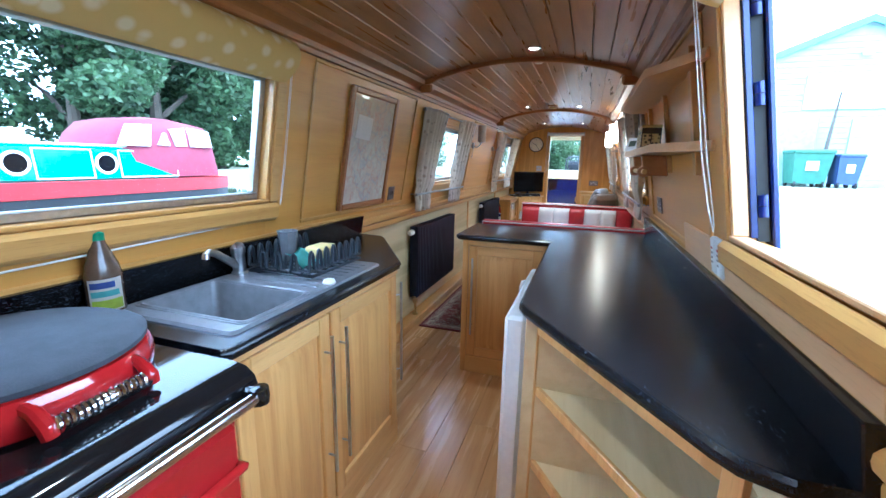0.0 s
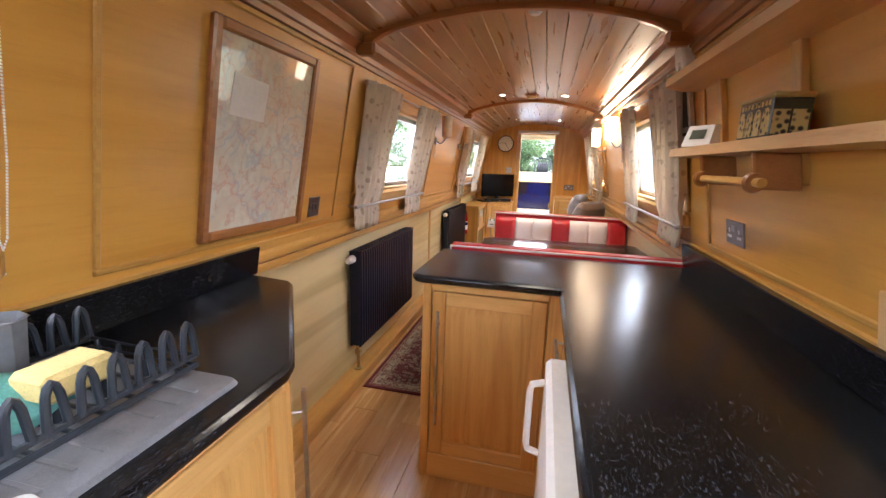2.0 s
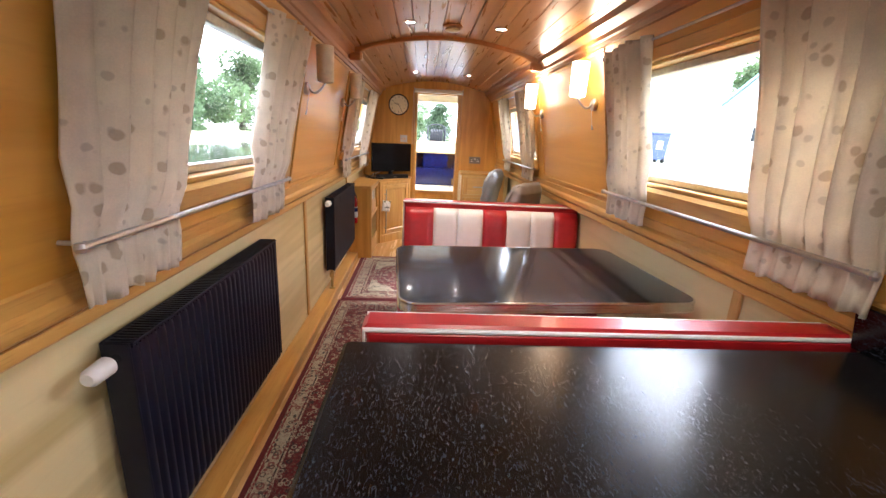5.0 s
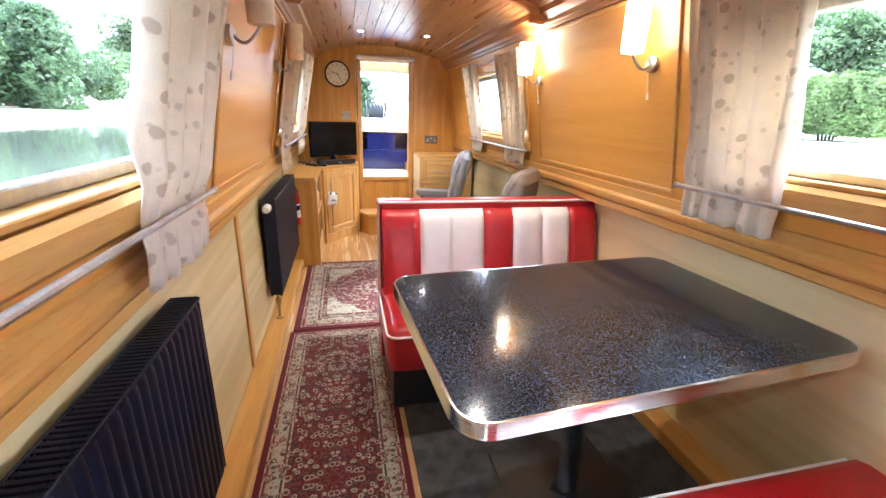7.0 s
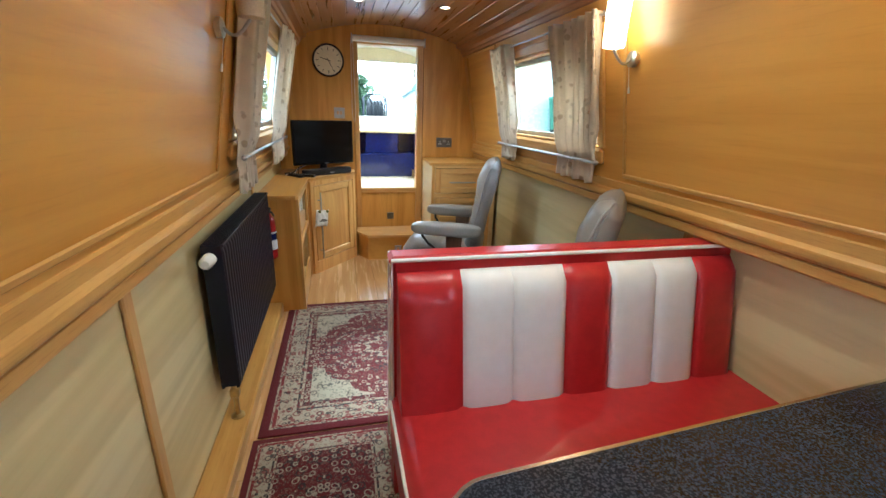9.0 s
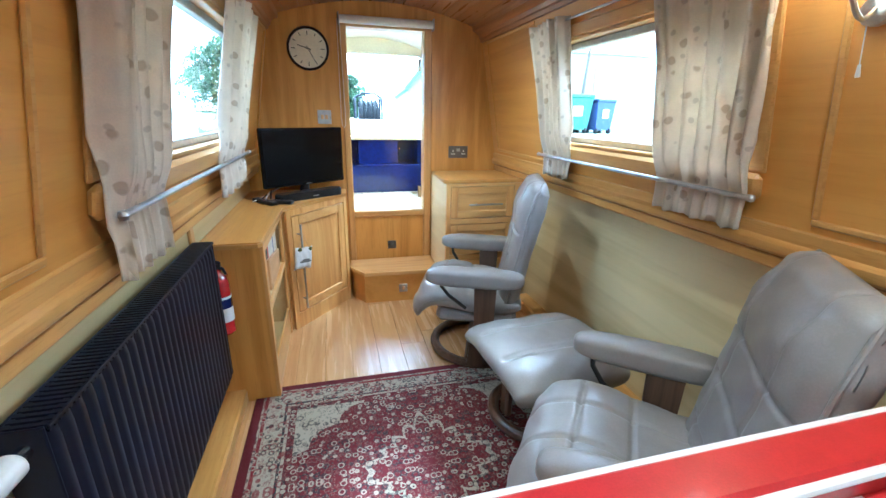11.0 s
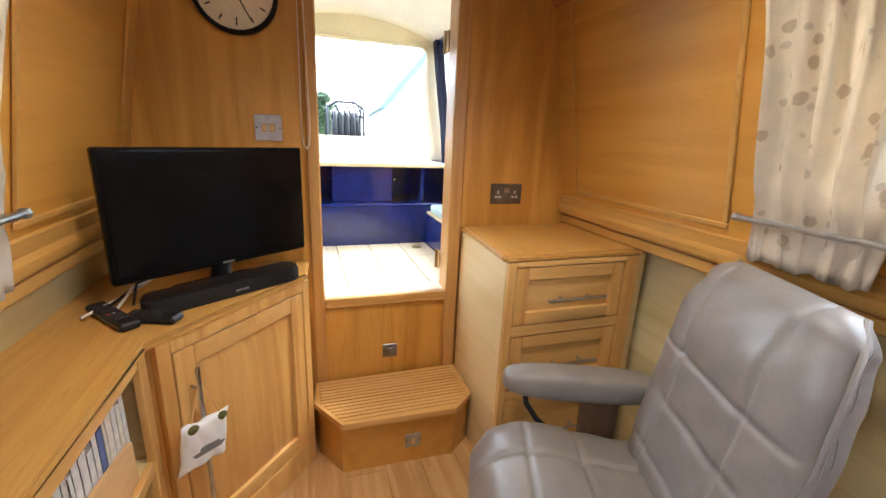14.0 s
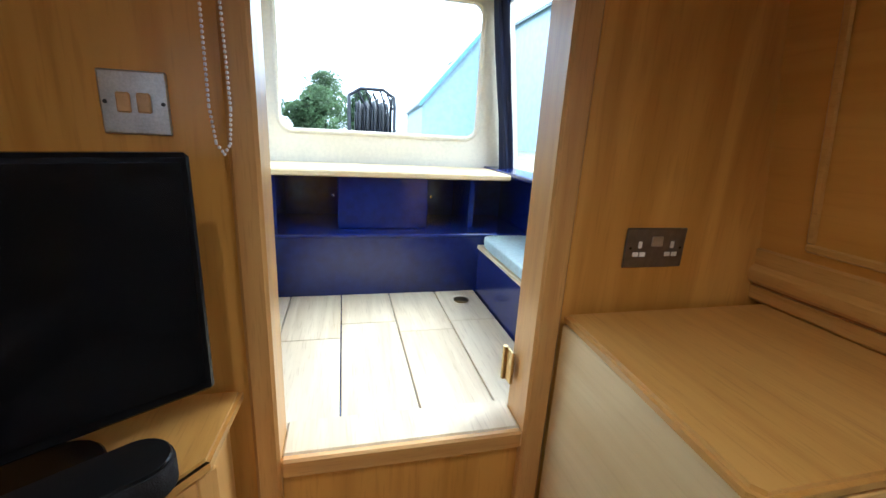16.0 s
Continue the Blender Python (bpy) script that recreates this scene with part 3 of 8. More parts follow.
# ---- windows ----
def window(side, a, b, lo, hi, number, glazed=True):
    f = on_wall(side)
    deep = -0.075 if glazed else -0.032
    w = thing("window_%d" % number, (CX + side * half(lo), (a + b) / 2, lo), "side window in an oak lining with an aluminium frame", "window", kind="structure")
    t = 0.014
    for name, p, q in (("sill", (deep, a, lo), (0.012, b, lo + t)), ("head", (deep, a, hi - t), (0.006, b, hi)), ("reveal", (deep, a, lo + t), (0.006, a + t, hi - t)), ("reveal", (deep, b - t, lo + t), (0.006, b, hi - t))):
        bm = BM()
        box(bm, p, q, 0.003, f)
        part(name, bm, TRIM if glazed else BEECH, w)
    m = 0.05 if glazed else 0.03
    bm = BM()
    for p, q in (((0.0, a - m, lo - 0.075), (0.034, b + m, lo - 0.002)), ((0.0, a - m, hi), (0.014, b + m, hi + m)), ((0.0, a - m, lo), (0.014, a, hi)), ((0.0, b, lo), (0.014, b + m, hi))):
        box(bm, p, q, 0.005 if q[0] < 0.03 else 0.014, f)
    part("casing", bm, TRIM, w)
    if glazed:
        bm = BM()
        g = 0.028
        for p, q in (((-0.07, a + t, lo + t), (-0.035, b - t, lo + t + g)), ((-0.07, a + t, hi - t - g), (-0.035, b - t, hi - t)), ((-0.07, a + t, lo + t + g), (-0.035, a + t + g, hi - t - g)), ((-0.07, b - t - g, lo + t + g), (-0.035, b - t, hi - t - g))):
            box(bm, p, q, 0.004, f)
        part("frame", bm, ALU, w, "dull aluminium frame")
        bm = BM()
        box(bm, (-0.056, a + t + g - 0.004, lo + t + g - 0.004), (-0.051, b - t - g + 0.004, hi - t - g + 0.004), 0, f)
        pane = part("pane", bm, GLASS, w)
        pane.visible_shadow = False
    return w


k = 1
for side in (-1, 1):
    for i, (a, b, lo, hi) in enumerate(WINDOWS[side]):
        window(side, a, b, lo, hi, k, not (side > 0 and i == 0))
        k += 1


# ---- ceiling lamps ----
def downlight(x, y):
    z = ceil_z(x)
    d = thing("downlight", (x, y, z), "lit recessed downlight with a chrome ring", "downlight", "ceiling downlights")
    bm = BM()
    lathe(bm, [(0.024, 0.004), (0.030, -0.004), (0.038, -0.007), (0.041, -0.004), (0.042, 0.004)], (x, y, z), 24)
    part("ring", bm, CHROME, d)
    bm = BM()
    lathe(bm, [(0.026, 0.002), (0.026, -0.002), (0.0, -0.003)], (x, y, z), 20)
    part("lamp", bm, SPOT_GLOW, d, "glowing warm lamp")
    light = bpy.data.lights.new("downlight_light", "SPOT")
    light.energy, light.color, light.spot_size, light.spot_blend, light.shadow_soft_size = SPOT_W, (1.0, 0.83, 0.62), radians(125), 0.7, 0.02
    ob = new("downlight_light", light)
    ob.location = (x, y, z - 0.02)


# the last one, at y 0.9, is unseen: added light over the galley
for x, y in ((0.045, 2.72), (-0.298, 5.02), (0.245, 5.02), (-0.297, 7.0), (0.262, 6.96), (-0.1, 0.9)):
    downlight(x, y)

vent = thing("ceiling_vent", (-0.04, 5.08, ceil_z(-0.04)), "round brown mushroom vent in the ceiling", "vent")
bm = BM()
lathe(bm, [(0.06, 0.005), (0.062, -0.008), (0.05, -0.012), (0.0, -0.012)], (-0.04, 5.12, ceil_z(-0.04)), 24)
part("collar", bm, DARK_TRIM, vent)
bm = BM()
lathe(bm, [(0.03, -0.012), (0.045, -0.018), (0.045, -0.026), (0.03, -0.032), (0.0, -0.033)], (-0.04, 5.12, ceil_z(-0.04)), 24)
part("cap", bm, BRASS, vent)
det = thing("ceiling_sensor", (0.04, 3.02, ceil_z(0.04)), "small white ceiling sensor", "sensor")
bm = BM()
lathe(bm, [(0.028, 0.004), (0.028, -0.008), (0.02, -0.016), (0.0, -0.018)], (0.04, 3.02, ceil_z(0.04)), 20)
part("body", bm, WHITE, det)

# ---- cabinet kit ----
def door_front(parent, f, u0, u1, z0, z1, handle=None, name="door", across=False, rails=PINE_X):
    """A framed door in front of the face d = 0 of map f, where f takes (u, d, z) and d points outward."""
    s, t = 0.055, 0.020
    bm = BM()
    if across:
        s = 0.046
    box(bm, (u0 + 0.004, -0.004, z0 + 0.004), (u1 - 0.004, 0.004, z1 - 0.004), 0, f)
    d = part(name, bm, PINE, parent)
    for a, b in ((u0, u0 + s), (u1 - s, u1)):
        bm = BM()
        box(bm, (a, 0.0, z0), (b, t, z1), 0.003, f)
        part("stile", bm, PINE, d)
    for a, b in ((z0, z0 + s), (z1 - s, z1)):
        bm = BM()
        box(bm, (u0 + s, 0.0, a), (u1 - s, t, b), 0.003, f)
        part("rail", bm, rails, d)
    bm = BM()
    box(bm, (u0 + s, 0.0, z0 + s), (u1 - s, 0.008, z1 - s), 0, f)
    m, rise = (0.03, 0.017) if not across else (0.006, 0.009)
    a0, a1, b0, b1 = u0 + s + 0.004, u1 - s - 0.004, z0 + s + 0.004, z1 - s - 0.004
    v = [(a0, 0.008, b0), (a1, 0.008, b0), (a1, 0.008, b1), (a0, 0.008, b1), (a0 + m, rise, b0 + m), (a1 - m, rise, b0 + m), (a1 - m, rise, b1 - m), (a0 + m, rise, b1 - m)]
    add(bm, v, [(0, 1, 5, 4), (1, 2, 6, 5), (2, 3, 7, 6), (3, 0, 4, 7), (4, 5, 6, 7)], f)
    part("panel", bm, PINE if not across else rails, d)
    if handle:
        (ua, za), (ub, zb) = handle
        bm = BM()
        L = math.hypot(ub - ua, zb - za)
        e = ((ub - ua) / L, (zb - za) / L)
        pts = [f((ua, t + 0.03, za)), f((ub, t + 0.03, zb))]
        tube(bm, pts, 0.006, 12)
        for k in (0.06, L - 0.06) if L > 0.2 else (0.02, L - 0.02):
            u, z = ua + e[0] * k, za + e[1] * k
            tube(bm, [f((u, t - 0.002, z)), f((u, t + 0.03, z))], 0.004, 8)
        part("handle", bm, STEEL, d, "brushed steel bar handle")
    return d


def facing(p, q):
    """Maps (u, d, z): u runs from p towards q in plan, d to the right of that way."""
    dx, dy = q[0] - p[0], q[1] - p[1]
    L = math.hypot(dx, dy)
    dx, dy = dx / L, dy / L
    return lambda v: (p[0] + dx * v[0] + dy * v[1], p[1] + dy * v[0] - dx * v[1], v[2])


# ---- sink side of the galley ----
sink_unit = thing("sink_cabinet", (-0.65, 1.4, 0), "honey pine base cabinet with two framed doors under the sink", "cabinet", "galley base cabinets")
bm = BM()
box(bm, (L_LOW + 0.02, 0.905, 0.0), (-0.40, 1.862, 0.735), 0.002)
part("carcass", bm, PINE_Y, sink_unit)
for y in (0.905, 1.842):
    bm = BM()
    box(bm, (L_LOW + 0.02, y, 0.7355), (-0.40, y + 0.02, 0.868), 0.002)
    part("side_panel", bm, PINE, sink_unit)
bm = BM()
box(bm, (-0.415, 0.905, 0.7355), (-0.3995, 1.862, 0.868))
box(bm, (-0.3995, 0.905, 0.835), (-0.384, 1.862, 0.868), 0.002)
part("top_rail", bm, PINE_Y, sink_unit)
bm = BM()
box(bm, (-0.40, 0.905, 0.0), (-0.386, 1.862, 0.112), 0.002)
part("plinth", bm, PINE_Y, sink_unit)
f = facing((-0.40, 0.905), (-0.40, 1.86))
door_front(sink_unit, f, 0.025, 0.422, 0.118, 0.832, ((0.39, 0.27), (0.39, 0.77)), rails=PINE_Y)
door_front(sink_unit, f, 0.430, 0.935, 0.118, 0.832, ((0.475, 0.27), (0.475, 0.77)), rails=PINE_Y)

corner_unit = thing("corner_cabinet", (-0.75, 2.05, 0), "angled pine end cabinet with a tall steel handle", "cabinet", "galley base cabinets")
bm = BM()
prism(bm, [(L_LOW + 0.02, 1.866), (-0.415, 1.866), (-0.745, 2.33), (L_LOW + 0.02, 2.37)], 0.0, 0.868)
part("carcass", bm, PINE, corner_unit)
f = facing((-0.413, 1.868), (-0.742, 2.33))
door_front(corner_unit, f, 0.02, 0.54, 0.118, 0.832, ((0.05, 0.27), (0.05, 0.77)), rails=PINE_Y)

worktop_l = thing("sink_worktop", (-0.65, 1.6, 0.868), "black flecked laminate worktop with the sink set in", "worktop")
bm = BM()
SX0, SX1, SY0, SY1 = -0.800, -0.428, 1.02, 1.275
outer = [(L_LOW + 0.01, 0.89), (-0.365, 0.89), (-0.362, 1.80)] + [(-0.365, 1.82), (-0.705, 2.335), (-0.73, 2.355), (L_LOW + 0.01, 2.385)]
for o in ([(L_LOW + 0.01, 0.89), (-0.375, 0.89), (-0.36, 0.905), (-0.36, SY0), (L_LOW + 0.01, SY0)], [(SX1, SY0), (-0.36, SY0), (-0.36, SY1), (SX1, SY1)], [(L_LOW + 0.01, SY0), (SX0, SY0), (SX0, SY1), (L_LOW + 0.01, SY1)], [(L_LOW + 0.01, SY1), (-0.36, SY1), (-0.36, 1.80), (-0.372, 1.835), (-0.705, 2.335), (-0.73, 2.355), (L_LOW + 0.01, 2.385)]):
    prism(bm, o, 0.868, 0.9)
part("top", bm, WORKTOP, worktop_l)
bm = BM()
tube(bm, [(-0.372, 0.893, 0.884), (-0.360, 0.905, 0.884), (-0.360, 1.80, 0.884), (-0.372, 1.835, 0.884), (-0.705, 2.335, 0.884), (-0.73, 2.355, 0.884)], 0.016, 10)
part("edge", bm, WORKTOP, worktop_l)
bm = BM()
box(bm, (0.0, 0.20, 0.9005), (0.03, 2.395, 1.003), 0.002, on_wall(-1))
up_l = single("upstand", bm, WORKTOP, "black laminate upstand behind the sink worktop", "upstand")

sink = thing("kitchen_sink", (-0.62, 1.3, 0.9), "grey composite sink with one bowl and a drainer", "sink")
bm = BM()
prof = []
for x0, x1, y0, y1, z in ((-0.835, -0.40, 0.955, 1.735, 0.9005), (-0.83, -0.405, 0.96, 1.73, 0.909)):
    prof.append(round_rect(x0, y0, x1, y1, 0.02, 4))
bowl = [(round_rect(SX0 + d, SY0 + d, SX1 - d, SY1 - d, 0.022, 4), z) for d, z in ((0.0, 0.909), (0.004, 0.900), (0.008, 0.775), (0.025, 0.745), (0.06, 0.737))]
n = len(prof[0])
v = [(*p, 0.9005) for p in prof[0]] + [(*p, 0.909) for p in prof[1]]
for r, z in bowl:
    v += [(*p, z) for p in r]
rows = 2 + len(bowl)
faces = []
for r in range(rows - 1):
    for i in range(n):
        j = (i + 1) % n
        faces.append((r * n + i, r * n + j, r * n + n + j, r * n + n + i))
faces.append(tuple(range((rows - 1) * n, rows * n)))
add(bm, v, faces)
part("bowl", bm, GREY_SINK, sink, angle=30)
for d, r in ((-0.006, 0.0045), (-0.016, 0.003)):
    bm = BM()
    tube(bm, [(*p, 0.910) for p in round_rect(SX0 + d, SY0 + d, SX1 - d, SY1 - d, 0.026, 4)], r, 8, closed=True)
    part("bowl_lip", bm, GREY_SINK, sink)
bm = BM()
for i in range(9):
    y = 1.345 + i * 0.04
    box(bm, (-0.70, y, 0.908), (-0.44, y + 0.008, 0.9115), 0.001)
part("drainer_ribs", bm, GREY_SINK, sink)
bm = BM()
lathe(bm, [(0.0, 0.0), (0.035, 0.0), (0.035, 0.004), (0.025, 0.006), (0, 0.005)], (-0.62, 1.14, 0.737), 20)
part("plughole", bm, CHROME, sink)

tap = thing("kitchen_tap", (-0.80, 1.385, 0.909), "chrome single-lever kitchen tap on the sink", "tap")
bm = BM()
lathe(bm, [(0.028, 0), (0.028, 0.008), (0.023, 0.012), (0.022, 0.075), (0.025, 0.080), (0.025, 0.098), (0.018, 0.106), (0.0, 0.107)], (-0.80, 1.385, 0.909), 20)
part("body", bm, STEEL, tap)
bm = BM()
tube(bm, [(-0.80, 1.372, 0.945), (-0.794, 1.33, 0.972), (-0.786, 1.275, 1.008), (-0.782, 1.245, 1.018), (-0.780, 1.232, 1.012), (-0.780, 1.229, 0.998)], [0.015, 0.014, 0.0125, 0.012, 0.012, 0.012], 12)
part("spout", bm, STEEL, tap)
bm = BM()
tube(bm, [(-0.80, 1.392, 1.010), (-0.79, 1.375, 1.020), (-0.765, 1.335, 1.024)], [0.017, 0.011, 0.007], 10)
part("lever", bm, STEEL, tap)

# ---- cooker ----
cooker = thing("range_cooker", (-0.6, 0.5, 0), "red enamelled range cooker with black top and padded lid", "cooker")
bm = BM()
box(bm, (-0.94, 0.10, 0.06), (-0.315, 0.872, 0.80), 0.01)
part("body", bm, RED_ENAMEL, cooker)
bm = BM()
box(bm, (-0.92, 0.12, 0.0), (-0.36, 0.85, 0.06), 0.004)
part("plinth", bm, BLACK, cooker)
bm = BM()
pr = [(-0.94, 0.80), (-0.285, 0.80), (-0.262, 0.82), (-0.256, 0.845), (-0.264, 0.868), (-0.285, 0.884), (-0.32, 0.889), (-0.94, 0.889)]
n = len(pr)
add(bm, [(x, y, z) for y in (0.09, 0.878) for x, z in pr], [tuple(range(n)), tuple(range(n, 2 * n))[::-1]] + [(i, (i + 1) % n, n + (i + 1) % n, n + i) for i in range(n)])
part("top_plate", bm, ENAMEL, cooker, "glossy black enamel top")
LIDX, LIDY = -0.612, 0.632
bm = BM()
lathe(bm, [(0.20, 0.0), (0.225, 0.004), (0.232, 0.02), (0.232, 0.05), (0.222, 0.066), (0.20, 0.072), (0.0, 0.078)], (LIDX, LIDY, 0.892), 48)
lid = part("lid", bm, RED_ENAMEL, cooker, "red enamelled hotplate lid")
bm = BM()
lathe(bm, [(0.0, 0.070), (0.215, 0.068), (0.224, 0.074), (0.224, 0.082), (0.21, 0.089), (0.0, 0.095)], (LIDX, LIDY, 0.892), 48)
part("lid_pad", bm, PAD_GREY, lid, "round charcoal cloth pad")
f = turned(LIDX, LIDY, 4)
for v0 in (-0.085, 0.085):
    bm = BM()
    tube(bm, [(0.195, v0, 0.945), (0.225, v0, 0.938), (0.246, v0, 0.918), (0.25, v0, 0.902)], [0.012, 0.012, 0.014, 0.012], 10, f)
    part("lid_bracket", bm, RED_ENAMEL, lid)
bm = BM()
pts = []
for i in range(200):
    t = i / 199
    a = t * 2 * math.pi * 15
    r = 0.013
    pts.append((0.246 + r * math.cos(a), -0.075 + 0.15 * t, 0.916 + r * math.sin(a)))
tube(bm, pts, 0.0042, 6, f)
part("coil_handle", bm, CHROME, lid, "coiled chrome handle")
bm = BM()
tube(bm, [(-0.222, 0.11, 0.845), (-0.222, 0.85, 0.845)], 0.0135, 14)
rail = part("towel_rail", bm, CHROME, cooker, "polished steel rail")
for y in (0.10, 0.845):
    bm = BM()
    tube(bm, [(-0.262, y, 0.845), (-0.222, y, 0.845)], 0.013, 10)
    lathe(bm, [(0.0, -0.02), (0.019, -0.017), (0.021, 0.0), (0.019, 0.017), (0.0, 0.02)], (-0.222, y, 0.845), 14)
    part("rail_end", bm, ENAMEL, rail)
f = facing((-0.315, 0.10), (-0.315, 0.872))
for z0, z1 in ((0.47, 0.77), (0.10, 0.44)):
    bm = BM()
    box(bm, (0.40, 0.0, z0), (0.745, 0.03, z1), 0.012, f)
    d = part("oven_door", bm, RED_ENAMEL, cooker)
    bm = BM()
    tube(bm, [f((0.47, 0.045, z1 - 0.10)), f((0.735, 0.045, z1 - 0.10))], 0.011, 10)
    tube(bm, [f((0.735, 0.02, z1 - 0.10)), f((0.735, 0.05, z1 - 0.10))], 0.009, 8)
    part("door_latch", bm, RED_ENAMEL, d)
    bm = BM()
    box(bm, (0.03, 0.0, z0), (0.385, 0.03, z1), 0.012, f)
    part("oven_door", bm, RED_ENAMEL, cooker)
bm = BM()
tube(bm, [(-0.86, 0.12, 0.93), (-0.86, 0.84, 0.93), (-0.86, 0.86, 0.91), (-0.86, 0.86, 0.889)], 0.007, 8)
tube(bm, [(-0.86, 0.14, 0.93), (-0.86, 0.14, 0.889)], 0.006, 8)
part("back_rail", bm, CHROME, cooker)

# ---- right-hand galley run and peninsula ----
worktop_r = thing("galley_worktop", (0.4, 2.2, 0.868), "black flecked laminate worktop turning into a peninsula", "worktop")
out_r = [(R_LOW - 0.02, 0.87), (0.70, 0.87)] + [(0.64, 0.893), (0.615, 0.92), (0.25, 1.435), (0.232, 1.475), (0.228, 1.52)] + [(0.228, 2.52), (0.236, 2.565), (0.222, 2.595), (0.19, 2.60)] + [(-0.29, 2.60), (-0.318, 2.61), (-0.332, 2.635)] + [(-0.332, 3.12), (R_LOW - 0.02, 3.12)]
bm = BM()
n = len(out_r)
add(bm, [(x, y, z) for z in (0.868, 0.9) for x, y in out_r], [tuple(range(n, 2 * n)), tuple(range(n))[::-1]] + [(i, (i + 1) % n, n + (i + 1) % n, n + i) for i in range(n)])
bmesh.ops.triangulate(bm, faces=[q for q in bm.faces if len(q.verts) > 4])
part("top", bm, WORKTOP, worktop_r)
bm = BM()
tube(bm, [(x, y, 0.884) for x, y in out_r[1:-2]] + [(-0.332, 3.12, 0.884)], 0.016, 10)
part("edge", bm, WORKTOP, worktop_r)
bm = BM()
box(bm, (0.0, 0.86, 0.9005), (0.035, 3.14, 1.006), 0.003, on_wall(1))
single("upstand", bm, WORKTOP, "black laminate upstand along the galley wall", "upstand")
for y in (1.2, 1.9, 2.5, 3.05):
    bm = BM()
    c = on_wall(1)((0.037, y, 0.965))
    lathe(bm, [(0.0, -0.004), (0.005, -0.002), (0.005, 0.002), (0.0, 0.004)], c, 10)
    single("screw_cap", bm, CHROME, "small bright screw cap on the upstand", "screw cap", "upstand screw caps", at=c)

end_shelves = thing("open_shelf_unit", (0.55, 1.2, 0), "pale open shelf unit across the end of the worktop", "shelf unit")
tri = [(0.262, 1.465), (0.655, 0.905), (0.80, 0.905), (0.80, 1.465)]
tri_in = [(0.275, 1.46), (0.66, 0.91), (0.80, 0.91), (0.80, 1.46)]
for z in (0.08, 0.36, 0.62):
    bm = BM()
    prism(bm, tri_in, z, z + 0.022)
    part("shelf", bm, PALE, end_shelves)
bm = BM()
box(bm, (0.245, 1.44, 0.0), (0.80, 1.462, 0.868), 0.002)
part("side_panel", bm, PALE, end_shelves)
bm = BM()
box(bm, (0.785, 0.91, 0.0), (0.80, 1.44, 0.868), 0.002)
part("back_panel", bm, PALE, end_shelves)
f = facing((0.655, 0.905), (0.262, 1.465))
L = math.hypot(0.393, 0.56)
for u0, u1, z0, z1, nm in ((0.0, 0.04, 0.0, 0.868, "stile"), (L - 0.035, L, 0.0, 0.868, "stile"), (0.04, L - 0.035, 0.82, 0.868, "top_rail"), (0.04, L - 0.035, 0.0, 0.10, "plinth")):
    bm = BM()
    box(bm, (u0, 0.002, z0), (u1, 0.02, z1), 0.002, lambda v, f=f: f((v[0], -v[1] + 0.02, v[2])))
    part(nm, bm, PINE, end_shelves)
for z in (0.36, 0.62):
    bm = BM()
    box(bm, (0.04, 0.0, z - 0.004), (L - 0.035, 0.014, z + 0.026), 0.002, lambda v, f=f: f((v[0], -v[1] + 0.02, v[2])))
    part("lipping", bm, PINE, end_shelves)

fridge = thing("fridge", (0.5, 1.75, 0), "white under-counter fridge with a thick moulded door", "fridge")
bm = BM()
box(bm, (0.245, 1.475, 0.02), (0.80, 2.135, 0.855), 0.006)
part("body", bm, WHITE, fridge)
bm = BM()
box(bm, (0.172, 1.478, 0.05), (0.24, 2.135, 0.85), 0.012)
d = part("door", bm, WHITE, fridge)
bm = BM()
tube(bm, [(0.174, 2.09, 0.60), (0.142, 2.09, 0.61), (0.138, 2.09, 0.63), (0.138, 2.09, 0.77), (0.142, 2.09, 0.79), (0.174, 2.09, 0.80)], 0.009, 10)
part("grip", bm, WHITE, d, "white door grip")
for y in (1.5, 2.1):
    bm = BM()
    box(bm, (0.26, y - 0.02, 0.0), (0.30, y + 0.02, 0.02), 0.002)
    part("foot", bm, RUBBER, fridge)

base_r = thing("galley_cabinet", (0.5, 2.4, 0), "pine base cabinet with three drawers beside the fridge", "cabinet", "galley base cabinets")
bm = BM()
box(bm, (0.262, 2.15, 0.0), (R_LOW - 0.02, 3.10, 0.868), 0.002)
part("carcass", bm, PINE, base_r)
f = facing((0.262, 2.64), (0.262, 2.15))
door_front(base_r, f, 0.03, 0.465, 0.655, 0.832, ((0.15, 0.745), (0.345, 0.745)), name="drawer", rails=PINE_Y)
door_front(base_r, f, 0.03, 0.465, 0.40, 0.645, ((0.15, 0.56), (0.345, 0.56)), name="drawer", rails=PINE_Y)
door_front(base_r, f, 0.03, 0.465, 0.118, 0.39, ((0.15, 0.30), (0.345, 0.30)), name="drawer", rails=PINE_Y)

pen = thing("peninsula_cabinet", (-0.03, 2.9, 0), "honey pine peninsula cabinet with one framed door", "cabinet", "galley base cabinets")
bm = BM()
box(bm, (-0.30, 2.642, 0.0), (0.258, 3.10, 0.868), 0.003)
part("carcass", bm, PINE, pen)
f = facing((-0.30, 2.642), (0.26, 2.642))
for u0, u1, z0, z1, nm, mt in ((0.0, 0.035, 0.0, 0.868, "stile", PINE), (0.485, 0.545, 0.0, 0.868, "stile", PINE), (0.035, 0.485, 0.835, 0.868, "top_rail", PINE_X), (0.035, 0.485, 0.0, 0.112, "plinth", PINE_X)):
    bm = BM()
    box(bm, (u0, 0.0, z0), (u1, 0.021, z1), 0.003, f)
    part(nm, bm, mt, pen)
door_front(pen, f, 0.039, 0.481, 0.116, 0.831, ((0.07, 0.27), (0.07, 0.76)))

